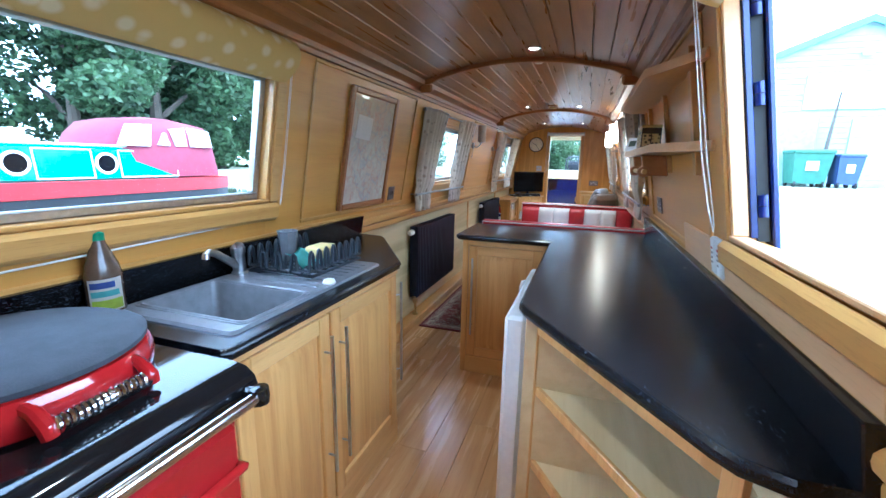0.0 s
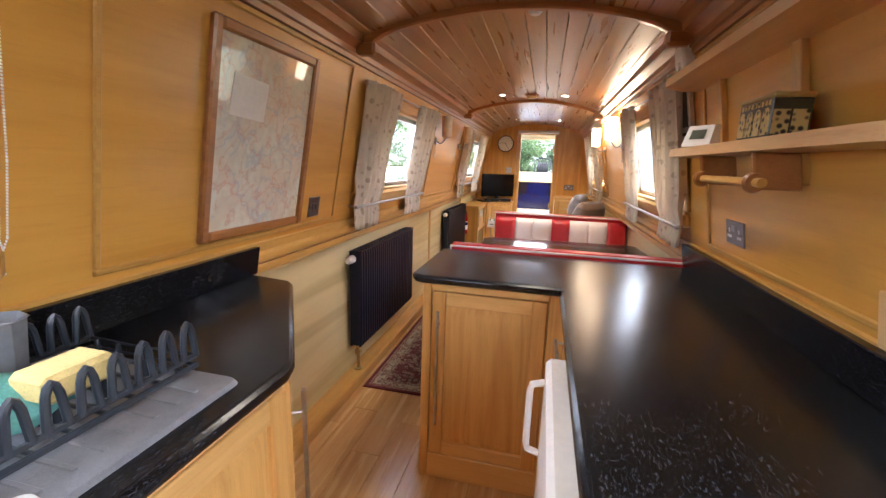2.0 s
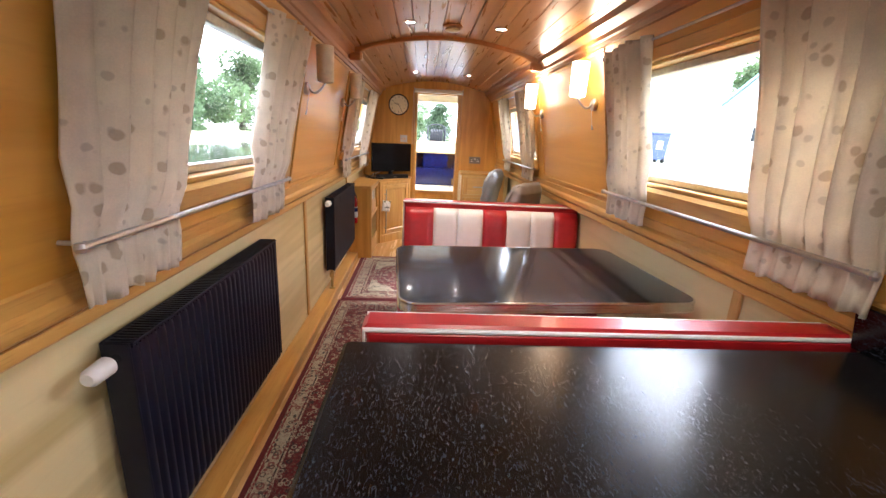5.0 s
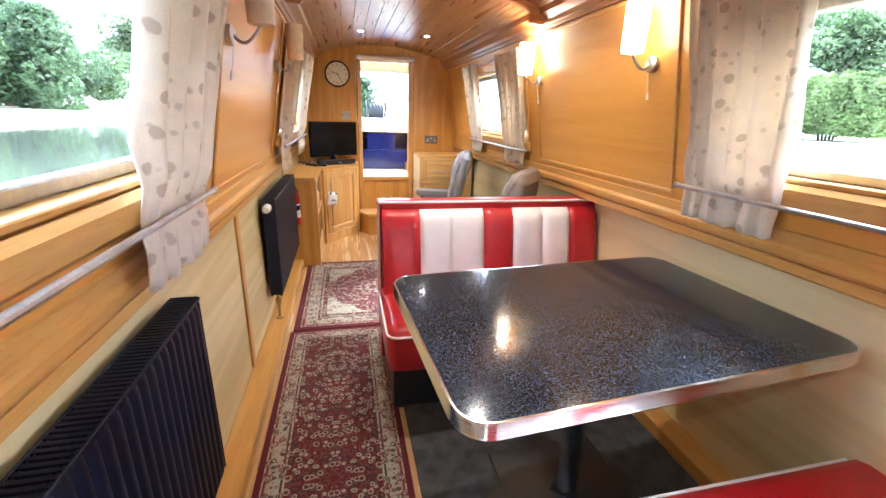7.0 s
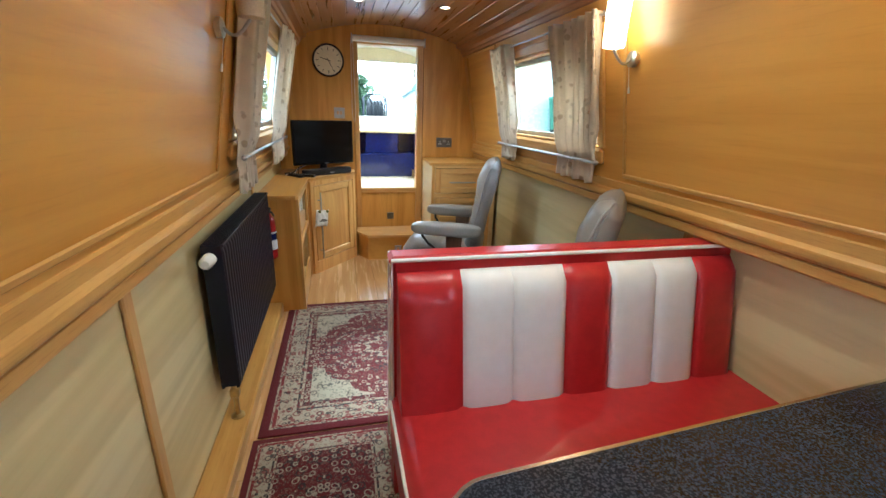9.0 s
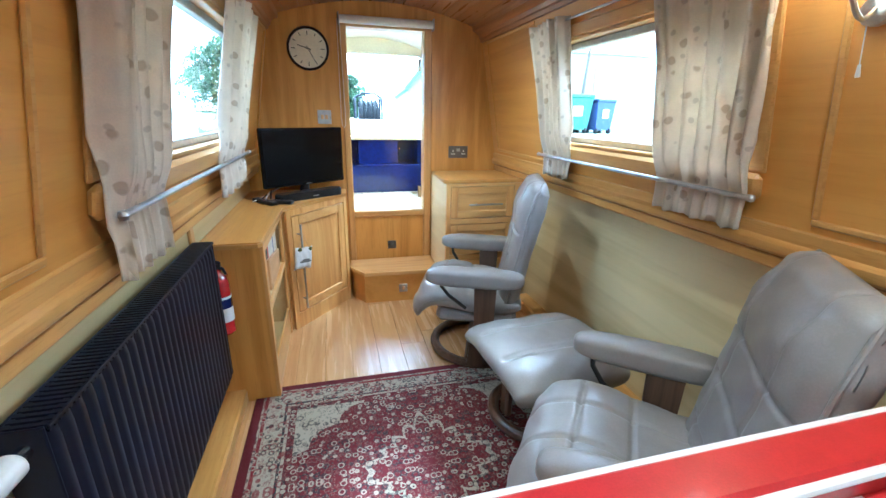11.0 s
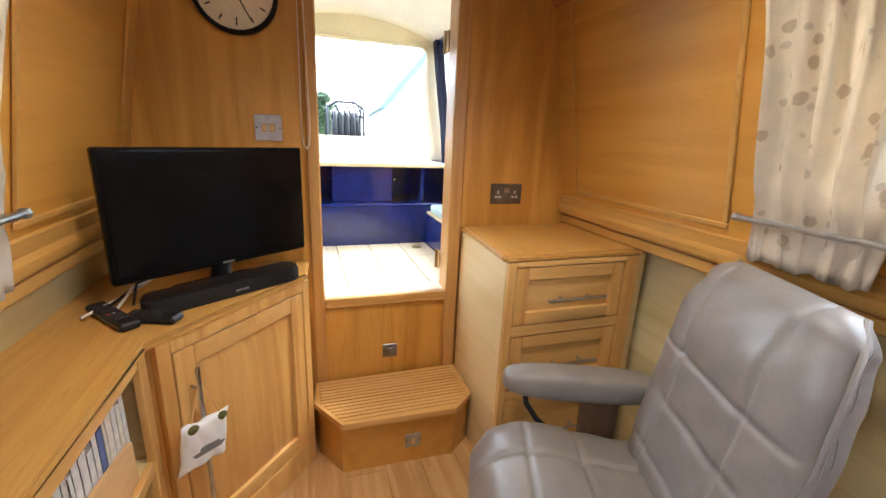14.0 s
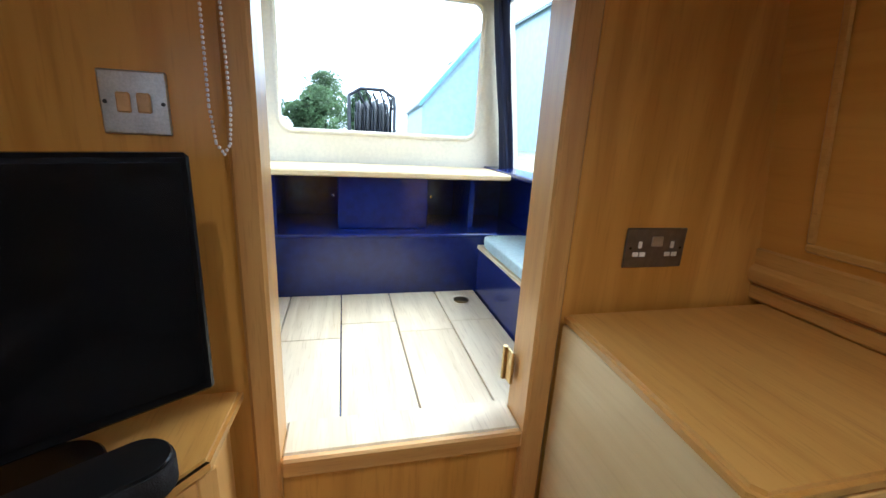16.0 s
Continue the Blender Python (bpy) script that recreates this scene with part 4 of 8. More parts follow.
# ---- dinette ----
def bench(y_back, way, label, z_top):
    """A diner bench; way +1 faces the bow, -1 the stern. y_back: the outside face of its back."""
    b = thing("diner_bench", (0.29, y_back, 0), label, "bench", "dinette benches")
    x0, x1 = -0.315, R_LOW - 0.01

    def g(v):
        return (v[0], y_back + way * v[1], v[2])

    bm = BM()
    box(bm, (x0 + 0.012, 0.0, 0.0), (x1, 0.085, z_top - 0.012), 0.006, g)
    part("back_board", bm, RED_VINYL, b)
    bm = BM()
    tube(bm, [g((x0 + 0.006, 0.085, 0.40)), g((x0 + 0.006, 0.085, z_top - 0.01)), g((x1, 0.085, z_top - 0.01))], 0.007, 8)
    tube(bm, [g((x0 + 0.006, 0.005, 0.20)), g((x0 + 0.006, 0.005, z_top - 0.01)), g((x1, 0.005, z_top - 0.01))], 0.006, 8)
    part("piping", bm, WHITE_VINYL, b, "white piping")
    bm = BM()
    box(bm, (x0, 0.004, z_top - 0.03), (x1, 0.085, z_top), 0.012, g)
    part("top_roll", bm, RED_VINYL, b)
    # upholstered back: fluted channels
    w = (x1 - x0 - 0.03) / 7.0
    widths = [0.190, 0.163, 0.177, 0.163, 0.170, 0.163, 0.165]
    tot = sum(widths)
    u = x0 + 0.02
    for i, ww in enumerate(widths):
        a, c = u, u + ww / tot * (x1 - x0 - 0.03)
        u = c
        bm = BM()
        k, rows = 8, 10
        v, faces = [], []
        for r in range(rows + 1):
            t = r / rows
            z = 0.40 + (z_top - 0.045 - 0.40) * t
            for j in range(k + 1):
                s = j / k
                bulge = 0.016 * (1 - (2 * s - 1) ** 4) ** 0.5 if 0 < s < 1 else 0
                lean = 0.205 - 0.085 * t
                cap = 0.03 * (max(0, t - 0.88) / 0.12) ** 2
                v.append(g((a + (c - a) * s, lean + bulge - cap, z)))
        for r in range(rows):
            for j in range(k):
                faces.append((r * (k + 1) + j, r * (k + 1) + j + 1, (r + 1) * (k + 1) + j + 1, (r + 1) * (k + 1) + j))
        base = len(v)
        for z, yy in ((0.40, 0.08), (z_top - 0.045, 0.08)):
            v += [g((a, yy, z)), g((c, yy, z))]
        top = rows * (k + 1)
        faces += [tuple(range(top, top + k + 1)) + (base + 3, base + 2), tuple(range(0, k + 1)) + (base + 1, base)]
        faces += [tuple(r * (k + 1) for r in range(rows + 1)) + (base + 2, base), tuple(r * (k + 1) + k for r in range(rows + 1)) + (base + 3, base + 1)]
        add(bm, v, faces)
        part("back_channel", bm, RED_VINYL if i in (0, 3, 6) else WHITE_VINYL, b, angle=60)
    bm = BM()
    outline = [(x0, 0.10)] + [(x0, 0.50)] + arc(x0 + 0.05, 0.545, 0.05, 180, 90, 5) + [(x1, 0.595), (x1, 0.10)]
    n = len(outline)
    rings = [(0.235, 0.02), (0.25, 0.0), (0.38, -0.004), (0.41, 0.002), (0.428, 0.016), (0.438, 0.045)]
    mid = ((x0 + x1) / 2, 0.35)
    v = []
    for z, ins in rings:
        for p in outline:
            v.append(g((p[0] + ins * (1 if p[0] < mid[0] else 0), p[1] - ins * (1 if p[1] > mid[1] else 0), z)))
    faces = [tuple(range(n)), tuple(range((len(rings) - 1) * n, len(rings) * n))]
    for r in range(len(rings) - 1):
        for i in range(n):
            faces.append((r * n + i, r * n + (i + 1) % n, r * n + n + (i + 1) % n, r * n + n + i))
    add(bm, v, faces)
    part("seat", bm, RED_VINYL, b, angle=60)
    bm = BM()
    tube(bm, [g((x0 - 0.002, 0.10, 0.41))] + [g((p[0] - 0.002, p[1] + 0.002, 0.41)) for p in outline[1:-1]], 0.005, 8)
    part("piping", bm, WHITE_VINYL, b, "white piping")
    bm = BM()
    box(bm, (x0 + 0.03, 0.0, 0.0), (x1, 0.52, 0.235), 0.003, g)
    part("base", bm, BLACK, b, "black boxed base")
    return b


bench(3.145, 1, "red and white striped diner bench backing onto the peninsula", 0.922)
bench(5.205, -1, "red and white striped vinyl diner bench facing the table", 0.885)

table = thing("diner_table", (0.30, 4.12, 0), "diner table with grey flecked top and ribbed chrome edge", "table")
ttf = turned(0.303, 4.128, 4)
tab = [ttf((x, y, 0))[:2] for x, y in round_rect(-0.592, -0.385, 0.575, 0.395, 0.075, 6)]
bm = BM()
prism(bm, tab, 0.698, 0.739, 0.0)
part("tabletop", bm, TABLETOP, table)
edge_m = CHROME
for z, r in ((0.7345, 0.006), (0.727, 0.0038), (0.7208, 0.0038), (0.7146, 0.0038), (0.7084, 0.0038), (0.701, 0.006)):
    bm = BM()
    tube(bm, [(x, y, z) for x, y in tab], r, 6, closed=True)
    part("edge_strip", bm, edge_m, table, "ribbed chrome edging")
bm = BM()
tube(bm, [(0.27, 4.12, 0.02), (0.27, 4.12, 0.705)], 0.038, 24)
part("pedestal", bm, CHROME, table, "polished steel pedestal")
bm = BM()
lathe(bm, [(0.0, 0.0), (0.30, 0.0), (0.30, 0.008), (0.06, 0.02), (0.045, 0.04), (0, 0.042)], (0.27, 4.12, 0.012), 4, None)
box(bm, (0.05, 3.90, 0.010), (0.50, 4.34, 0.022), 0.004)
part("foot_plate", bm, BLACK, table, "black steel foot plate")
bm = BM()
box(bm, (-0.24, 3.66, 0.002), (R_LOW - 0.11, 4.70, 0.010), 0.002)
single("floor_mat", bm, MAT, "charcoal ribbed mat on the floor under the table", "mat")

# ---- curtains and rods ----
def curtain(side, top, bottom, z_top, z_bot, folds, seed):
    f = on_wall(side)
    rnd = random.Random(seed)
    ph = [rnd.random() * 6.28 for _ in range(3)]
    c = thing("curtain", f((0.03, sum(bottom) / 2, z_bot)), "cream curtain printed with brown leaves, tucked behind a steel rod", "curtain", "window curtains")
    cols, rows = folds * 8, 26
    v = []
    for layer in (0, 0.004):
        for r in range(rows + 1):
            t = r / rows
            z = z_top + (z_bot - z_top) * t
            pinch = math.exp(-((z - 1.09) / 0.05) ** 2)
            flare = max(0, 1.09 - z) * 0.10
            w = t ** 0.8
            y0, y1 = top[0] + (bottom[0] - top[0]) * w, top[1] + (bottom[1] - top[1]) * w
            for k in range(cols + 1):
                s = k / cols
                a = 2 * math.pi * folds * (s + 0.02 * math.sin(5 * s * 3.1 + ph[0])) + ph[1]
                amp = (0.026 + 0.010 * math.sin(7 * s + ph[2]) + 0.004 * t) * (1 - 0.5 * pinch) * (1 - 0.35 * (z < 1.06))
                low = min(1.0, max(0.0, (1.24 - z) / 0.08))
                d = 0.036 + 0.016 * low + amp * (1 - 0.45 * low) * math.sin(a) + 0.004 * math.sin(2.3 * a + 4 * t) + flare - 0.008 * pinch + layer
                hem = 0.004 * math.sin(a * 0.5 + ph[2]) * (t > 0.97)
                v.append(f((max(d, 0.016 + 0.022 * low + layer), y0 + (y1 - y0) * s + 0.006 * math.sin(9 * t + a), z + hem)))
    n = (rows + 1) * (cols + 1)
    faces = []
    for o in (0, n):
        for r in range(rows):
            for k in range(cols):
                i = o + r * (cols + 1) + k
                faces.append((i, i + 1, i + cols + 2, i + cols + 1))
    rim = [k for k in range(cols + 1)] + [r * (cols + 1) + cols for r in range(1, rows + 1)] + [rows * (cols + 1) + k for k in range(cols - 1, -1, -1)] + [r * (cols + 1) for r in range(rows - 1, 0, -1)]
    for i in range(len(rim)):
        a, b = rim[i], rim[(i + 1) % len(rim)]
        faces.append((a, b, n + b, n + a))
    bm = add(BM(), v, faces)
    part("cloth", bm, CLOTH, c, angle=180)
    return c


def rod(side, a, b, z, r, d, label):
    f = on_wall(side)
    t = thing("curtain_rod", f((d, (a + b) / 2, z)), label, "curtain rod", "curtain rods")
    bm = BM()
    tube(bm, [f((d, a, z)), f((d, b, z))], r, 10)
    part("bar", bm, STEEL, t)
    for y in (a, b):
        bm = BM()
        lathe(bm, [(0.0, -0.011), (0.008, -0.009), (0.011, 0.0), (0.008, 0.009), (0.0, 0.011)], f((d, y, z)), 12)
        part("finial", bm, STEEL, t)
    for y in (a + 0.03, b - 0.03):
        bm = BM()
        tube(bm, [f((-0.001, y, z)), f((d, y, z))], 0.005, 8)
        part("bracket", bm, STEEL, t)


for side, a, b in ((-1, 3.10, 4.31), (1, 3.09, 4.37), (-1, 5.80, 7.18), (1, 5.74, 7.0)):
    rod(side, a, b, 1.085, 0.0075, 0.062, "steel rod holding the curtains below the window")
    rod(side, a - 0.03, b + 0.03, 1.69, 0.005, 0.03, "slim steel curtain rod above the window")
for i, (side, top, bot, low) in enumerate(((-1, (3.08, 3.56), (3.12, 3.43), 0.955), (-1, (3.97, 4.42), (3.92, 4.27), 0.955), (1, (3.00, 3.41), (3.09, 3.42), 0.99), (1, (3.98, 4.38), (4.00, 4.33), 0.985),
                                           (-1, (5.72, 6.06), (5.80, 6.05), 0.945), (-1, (6.64, 7.28), (6.63, 7.14), 0.955), (1, (5.72, 6.12), (5.765, 6.10), 0.985), (1, (6.69, 7.02), (6.715, 6.965), 0.985))):
    curtain(side, top, bot, 1.705, low, 6 if i % 2 == 0 else 5, 20 + i)


# ---- wall lamps ----
def wall_lamp(side, y, lit):
    f = on_wall(side)
    z = 1.505
    w = thing("wall_lamp", f((0, y, z)), ("lit wall lamp with a white glass shade on a steel arm" if lit else "unlit wall lamp with a beige shade on a steel arm"), "wall lamp", "wall lamps")
    bm = BM()
    tube(bm, [f((0.0, y, z)), f((0.018, y, z)), f((0.022, y, z))], [0.030, 0.030, 0.024], 20)
    part("rose", bm, STEEL, w)
    bm = BM()
    pts = []
    for i in range(9):
        a = math.pi * i / 8
        pts.append(f((0.02 + 0.075 * i / 8, y, z - 0.022 * math.sin(a) + 0.03 * (i / 8) ** 3)))
    tube(bm, pts, 0.0055, 8)
    part("arm", bm, STEEL, w)
    c = f((0.098, y, z + 0.03))
    bm = BM()
    lathe(bm, [(0.016, 0.0), (0.038, 0.004), (0.040, 0.012), (0.043, 0.17), (0.041, 0.17), (0.038, 0.014), (0.0, 0.012)], c, 24)
    part("shade", bm, SHADE_GLOW if lit else BEIGE, w, "glowing white glass shade" if lit else "beige cloth shade")
    bm = BM()
    tube(bm, [f((0.02, y + 0.01, z - 0.025)), f((0.02, y + 0.01, z - 0.10))], 0.0012, 6)
    tube(bm, [f((0.02, y + 0.01, z - 0.10)), f((0.02, y + 0.01, z - 0.125))], [0.003, 0.005], 8)
    part("pull_cord", bm, WHITE, w)
    if lit:
        light = bpy.data.lights.new("wall_lamp_light", "POINT")
        light.energy, light.color, light.shadow_soft_size = LAMP_W, (1.0, 0.74, 0.44), 0.03
        ob = new("wall_lamp_light", light)
        ob.location = (c[0], c[1], c[2] + 0.19)


for side, y, lit in ((-1, 4.585, False), (-1, 5.55, False), (1, 4.583, True), (1, 5.558, True)):
    wall_lamp(side, y, lit)


# ---- radiators ----
def radiator(y0, y1):
    z0, z1 = 0.226, 0.811
    r = thing("radiator", (L_LOW, (y0 + y1) / 2, z0), "black fluted panel radiator on the pale lining", "radiator", "radiators")
    for name, xa, xb in (("front_panel", -0.872, -0.855), ("back_panel", -0.925, -0.908)):
        bm = BM()
        n = int((y1 - y0) / 0.034)
        pr = []
        for i in range(n):
            a = y0 + (y1 - y0) * i / n
            w = (y1 - y0) / n
            pr += [(xb - 0.008, a), (xb, a + 0.2 * w), (xb, a + 0.7 * w), (xb - 0.008, a + 0.9 * w)]
        pr += [(xb - 0.008, y1), (xa, y1), (xa, y0)]
        k = len(pr)
        zz = (z0, z0 + 0.03, z1 - 0.03, z1)
        v = [(min(x, xb - 0.007) if z in (z0, z1) else x, y, z) for z in zz for x, y in pr]
        faces = []
        for q in range(3):
            faces += [(q * k + i, q * k + (i + 1) % k, q * k + k + (i + 1) % k, q * k + k + i) for i in range(k)]
        for q in (0, 3):
            faces += [(q * k + i, q * k + i + 1, q * k + k - 1) if i < k // 2 else (q * k + i, q * k + i + 1, q * k + k - 2) for i in range(k - 3)]
        add(bm, v, faces)
        part(name, bm, RAD_BLACK, r)
    bm = BM()
    for y in (y0 - 0.006, y1):
        box(bm, (-0.925, y, z0 + 0.01), (-0.857, y + 0.006, z1 + 0.004), 0.002)
    box(bm, (-0.857, y0, z1 - 0.004), (-0.852, y1, z1 + 0.004), 0.001)
    box(bm, (-0.926, y0, z1 - 0.004), (-0.921, y1, z1 + 0.004), 0.001)
    k = int((y1 - y0) / 0.014)
    for i in range(k):
        y = y0 + (i + 0.4) * (y1 - y0) / k
        box(bm, (-0.921, y, z1 - 0.012), (-0.857, y + 0.008, z1 + 0.002))
    part("top_grille", bm, RAD_BLACK, r)
    for y in (y0 + 0.15, y1 - 0.15):
        bm = BM()
        box(bm, (L_LOW, y - 0.015, z0 + 0.05), (-0.924, y + 0.015, z1 - 0.02), 0.002)
        part("bracket", bm, RAD_BLACK, r)
    bm = BM()
    tube(bm, [(-0.89, y0 - 0.006, z1 - 0.035), (-0.89, y0 - 0.03, z1 - 0.035)], 0.012, 10)
    part("valve_body", bm, CHROME, r)
    bm = BM()
    tube(bm, [(-0.89, y0 - 0.03, z1 - 0.035), (-0.89, y0 - 0.036, z1 - 0.035), (-0.89, y0 - 0.085, z1 - 0.035), (-0.89, y0 - 0.095, z1 - 0.035)], [0.018, 0.023, 0.021, 0.014], 16)
    part("valve_head", bm, WHITE, r, "white thermostatic valve head")
    bm = BM()
    tube(bm, [(-0.89, y0 + 0.03, z0 + 0.02), (-0.89, y0 + 0.03, z0 - 0.04), (-0.89, y0 + 0.03, 0.06)], [0.011, 0.011, 0.0085], 10)
    box(bm, (-0.907, y0 + 0.012, z0 - 0.06), (-0.873, y0 + 0.048, z0 - 0.02), 0.006)
    lathe(bm, [(0.026, 0), (0.026, 0.006), (0.012, 0.012), (0.0, 0.012)], (-0.89, y0 + 0.03, 0.0705), 16)
    part("tail_pipe", bm, BRASS, r)


radiator(3.25, 4.225)
radiator(5.53, 6.515)


# ---- map and fittings on the walls ----
def map_paper():
    m = plain("printed_map", (0.66, 0.63, 0.50), 0.65, vary=0.10, scale=40)
    nt = m.node_tree
    p = nt.nodes["Principled BSDF"]
    co = nt.nodes["Texture Coordinate"]
    src = p.inputs["Base Color"].links[0].from_socket
    for scale, lo, hi, colour, amount in ((5, 0.48, 0.60, (0.66, 0.50, 0.34), 0.5), (7, 0.49, 0.505, (0.34, 0.40, 0.50), 0.45), (13, 0.49, 0.51, (0.60, 0.28, 0.17), 0.5)):
        n = nt.nodes.new("ShaderNodeTexNoise")
        n.inputs["Scale"].default_value, n.inputs["Detail"].default_value = scale, 6
        nt.links.new(co.outputs["Object"], n.inputs["Vector"])
        r = nt.nodes.new("ShaderNodeValToRGB")
        e = r.color_ramp.elements
        e[0].position, e[0].color = lo - 0.02, (0, 0, 0, 1)
        e[1].position, e[1].color = hi + 0.02, (0, 0, 0, 1)
        mid = e.new((lo + hi) / 2)
        mid.color = (amount, amount, amount, 1)
        mx = nt.nodes.new("ShaderNodeMix")
        mx.data_type = "RGBA"
        nt.links.new(n.outputs[0], r.inputs[0])
        nt.links.new(r.outputs[0], mx.inputs[0])
        nt.links.new(src, mx.inputs[6])
        mx.inputs[7].default_value = (*colour, 1)
        src = mx.outputs[2]
    nt.links.new(src, p.inputs["Base Color"])
    p.inputs["Coat Weight"].default_value, p.inputs["Coat Roughness"].default_value = 1.0, 0.03
    return m


f = on_wall(-1)
pic = thing("framed_map", f((0, 2.4, 1.06)), "framed waterways map behind glass on the oak wall", "picture")
PY0, PY1, PZ0, PZ1 = 2.125, 2.655, 1.06, 1.695
for nm, p, q in (("frame_side", (0.0, PY0, PZ0), (0.024, PY0 + 0.032, PZ1)), ("frame_side", (0.0, PY1 - 0.032, PZ0), (0.024, PY1, PZ1)), ("frame_rail", (0.0, PY0 + 0.032, PZ0), (0.024, PY1 - 0.032, PZ0 + 0.032)), ("frame_rail", (0.0, PY0 + 0.032, PZ1 - 0.032), (0.024, PY1 - 0.032, PZ1))):
    bm = BM()
    box(bm, p, q, 0.006, f)
    part(nm, bm, DARK_TRIM, pic)
bm = BM()
box(bm, (0.004, PY0 + 0.03, PZ0 + 0.03), (0.012, PY1 - 0.03, PZ1 - 0.03), 0, f)
part("map_sheet", bm, map_paper(), pic, "pale map with red and blue lines")
bm = BM()
box(bm, (0.0135, -0.075, -0.06), (0.015, 0.075, 0.06), 0, lambda v: f((v[0], 2.292 + v[1] * 1.05 + v[2] * 0.10, 1.500 + v[2] * 1.0 - v[1] * 0.06)))
part("inset_sheet", bm, PAPER, pic, "plain paper slip")


def plate(f, u, z, w, h, material, name, label, category, toggles=0, sockets=False):
    """A switch or socket plate; f maps (u, d, z)."""
    s = thing(name, f((u, 0, z)), label, category, "switches and sockets")
    bm = BM()
    box(bm, (u - w / 2, 0.0, z - h / 2), (u + w / 2, 0.006, z + h / 2), 0.002, f)
    part("plate", bm, material, s)
    for i in range(toggles):
        c = u + (i - (toggles - 1) / 2) * 0.026
        bm = BM()
        box(bm, (c - 0.009, 0.006, z - 0.014), (c + 0.009, 0.011, z + 0.014), 0.002, f)
        part("rocker", bm, BEECH if material is STEEL else PLATE_DARK, s)
    if sockets:
        for c in (u - w * 0.27, u + w * 0.27):
            bm = BM()
            box(bm, (c - 0.004, 0.006, z + 0.0), (c + 0.004, 0.0075, z + 0.014), 0, f)
            box(bm, (c - 0.015, 0.006, z - 0.018), (c - 0.002, 0.0075, z - 0.009), 0, f)
            box(bm, (c + 0.002, 0.006, z - 0.018), (c + 0.015, 0.0075, z - 0.009), 0, f)
            part("socket_face", bm, WHITE, s)
        bm = BM()
        box(bm, (u - 0.014, 0.006, z + 0.004), (u + 0.014, 0.010, z + 0.026), 0.002, f)
        part("switch_pair", bm, STEEL, s)
    for c in (u - w * 0.42, u + w * 0.42):
        bm = BM()
        tube(bm, [f((c, 0.005, z)), f((c, 0.0068, z))], 0.003, 8)
        part("screw", bm, BLACK, s)


wl_map = lambda v: on_wall(-1)((v[1], v[0], v[2]))
wr_map = lambda v: on_wall(1)((v[1], v[0], v[2]))
end_map = lambda v: (v[0], END_Y - v[1], v[2])
PLATE_DARK = plain("smoked_steel_plate", (0.22, 0.21, 0.21), 0.3, 0.9)
plate(wl_map, 2.775, 1.115, 0.088, 0.088, PLATE_DARK, "light_switch", "square steel switch plate with two rockers", "switch", 2)
plate(wr_map, 2.66, 1.128, 0.132, 0.08, PLATE_DARK, "wall_socket", "double steel socket plate with white inserts", "socket", 0, True)
plate(end_map, -0.438, 1.25, 0.088, 0.088, STEEL, "light_switch", "brushed steel switch plate with two rockers", "switch", 2)
plate(end_map, 0.495, 1.02, 0.146, 0.086, PLATE_DARK, "wall_socket", "double steel socket plate with white inserts", "socket", 0, True)
plate(end_map, -0.005, 0.335, 0.062, 0.062, PLATE_DARK, "step_light", "small square steel step light", "step light", 1)

clock = thing("wall_clock", (-0.51, END_Y, 1.658), "round black-rimmed clock with a cream face", "clock")
cf = lambda v: (-0.51 + v[0], END_Y - v[2], 1.658 + v[1])
bm = BM()
lathe(bm, [(0.112, 0.0), (0.126, 0.004), (0.127, 0.022), (0.122, 0.030), (0.114, 0.030), (0.112, 0.022)], (0, 0, 0), 48, cf)
part("rim", bm, BLACK_PLASTIC, clock)
bm = BM()
lathe(bm, [(0.0, 0.012), (0.116, 0.012), (0.116, 0.018), (0.0, 0.018)], (0, 0, 0), 48, cf)
part("face", bm, CREAM_PAINT, clock, "cream dial")
for h in range(12):
    a = radians(90 - 30 * h)
    bm = BM()
    r0 = 0.082 if h % 3 else 0.076
    c, s = math.cos(a), math.sin(a)
    add(bm, [(c * r + s * w, s * r - c * w, z) for z in (0.0182, 0.0192) for r, w in ((r0, -0.0022), (r0, 0.0022), (0.10, 0.0022), (0.10, -0.0022))], [(0, 1, 2, 3), (4, 5, 6, 7), (0, 1, 5, 4), (1, 2, 6, 5), (2, 3, 7, 6), (3, 0, 4, 7)], cf)
    part("hour_mark", bm, BLACK, clock)
for name, a, L, w in (("hour_hand", 163, 0.066, 0.0035), ("minute_hand", -62, 0.092, 0.0026)):
    bm = BM()
    c, s = math.cos(radians(a)), math.sin(radians(a))
    add(bm, [(c * r + s * k, s * r - c * k, z) for z in (0.020, 0.0215) for r, k in ((-0.018, -w), (-0.018, w), (L, w * 0.6), (L, -w * 0.6))], [(0, 1, 2, 3), (4, 5, 6, 7), (0, 1, 5, 4), (1, 2, 6, 5), (2, 3, 7, 6), (3, 0, 4, 7)], cf)
    part(name, bm, BLACK, clock)

# roller blind over the bow doorway, with its bead chain
rb = thing("roller_blind", (-0.02, END_Y - 0.05, 1.80), "rolled-up white blind over the bow doorway", "blind")
bm = BM()
tube(bm, [(-0.31, END_Y - 0.045, 1.835), (0.285, END_Y - 0.045, 1.835)], 0.024, 18)
part("roll", bm, WHITE, rb)
for x in (-0.318, 0.286):
    bm = BM()
    box(bm, (x - 0.003, END_Y - 0.075, 1.80), (x + 0.004, END_Y, 1.868), 0.002)
    part("bracket", bm, STEEL, rb)


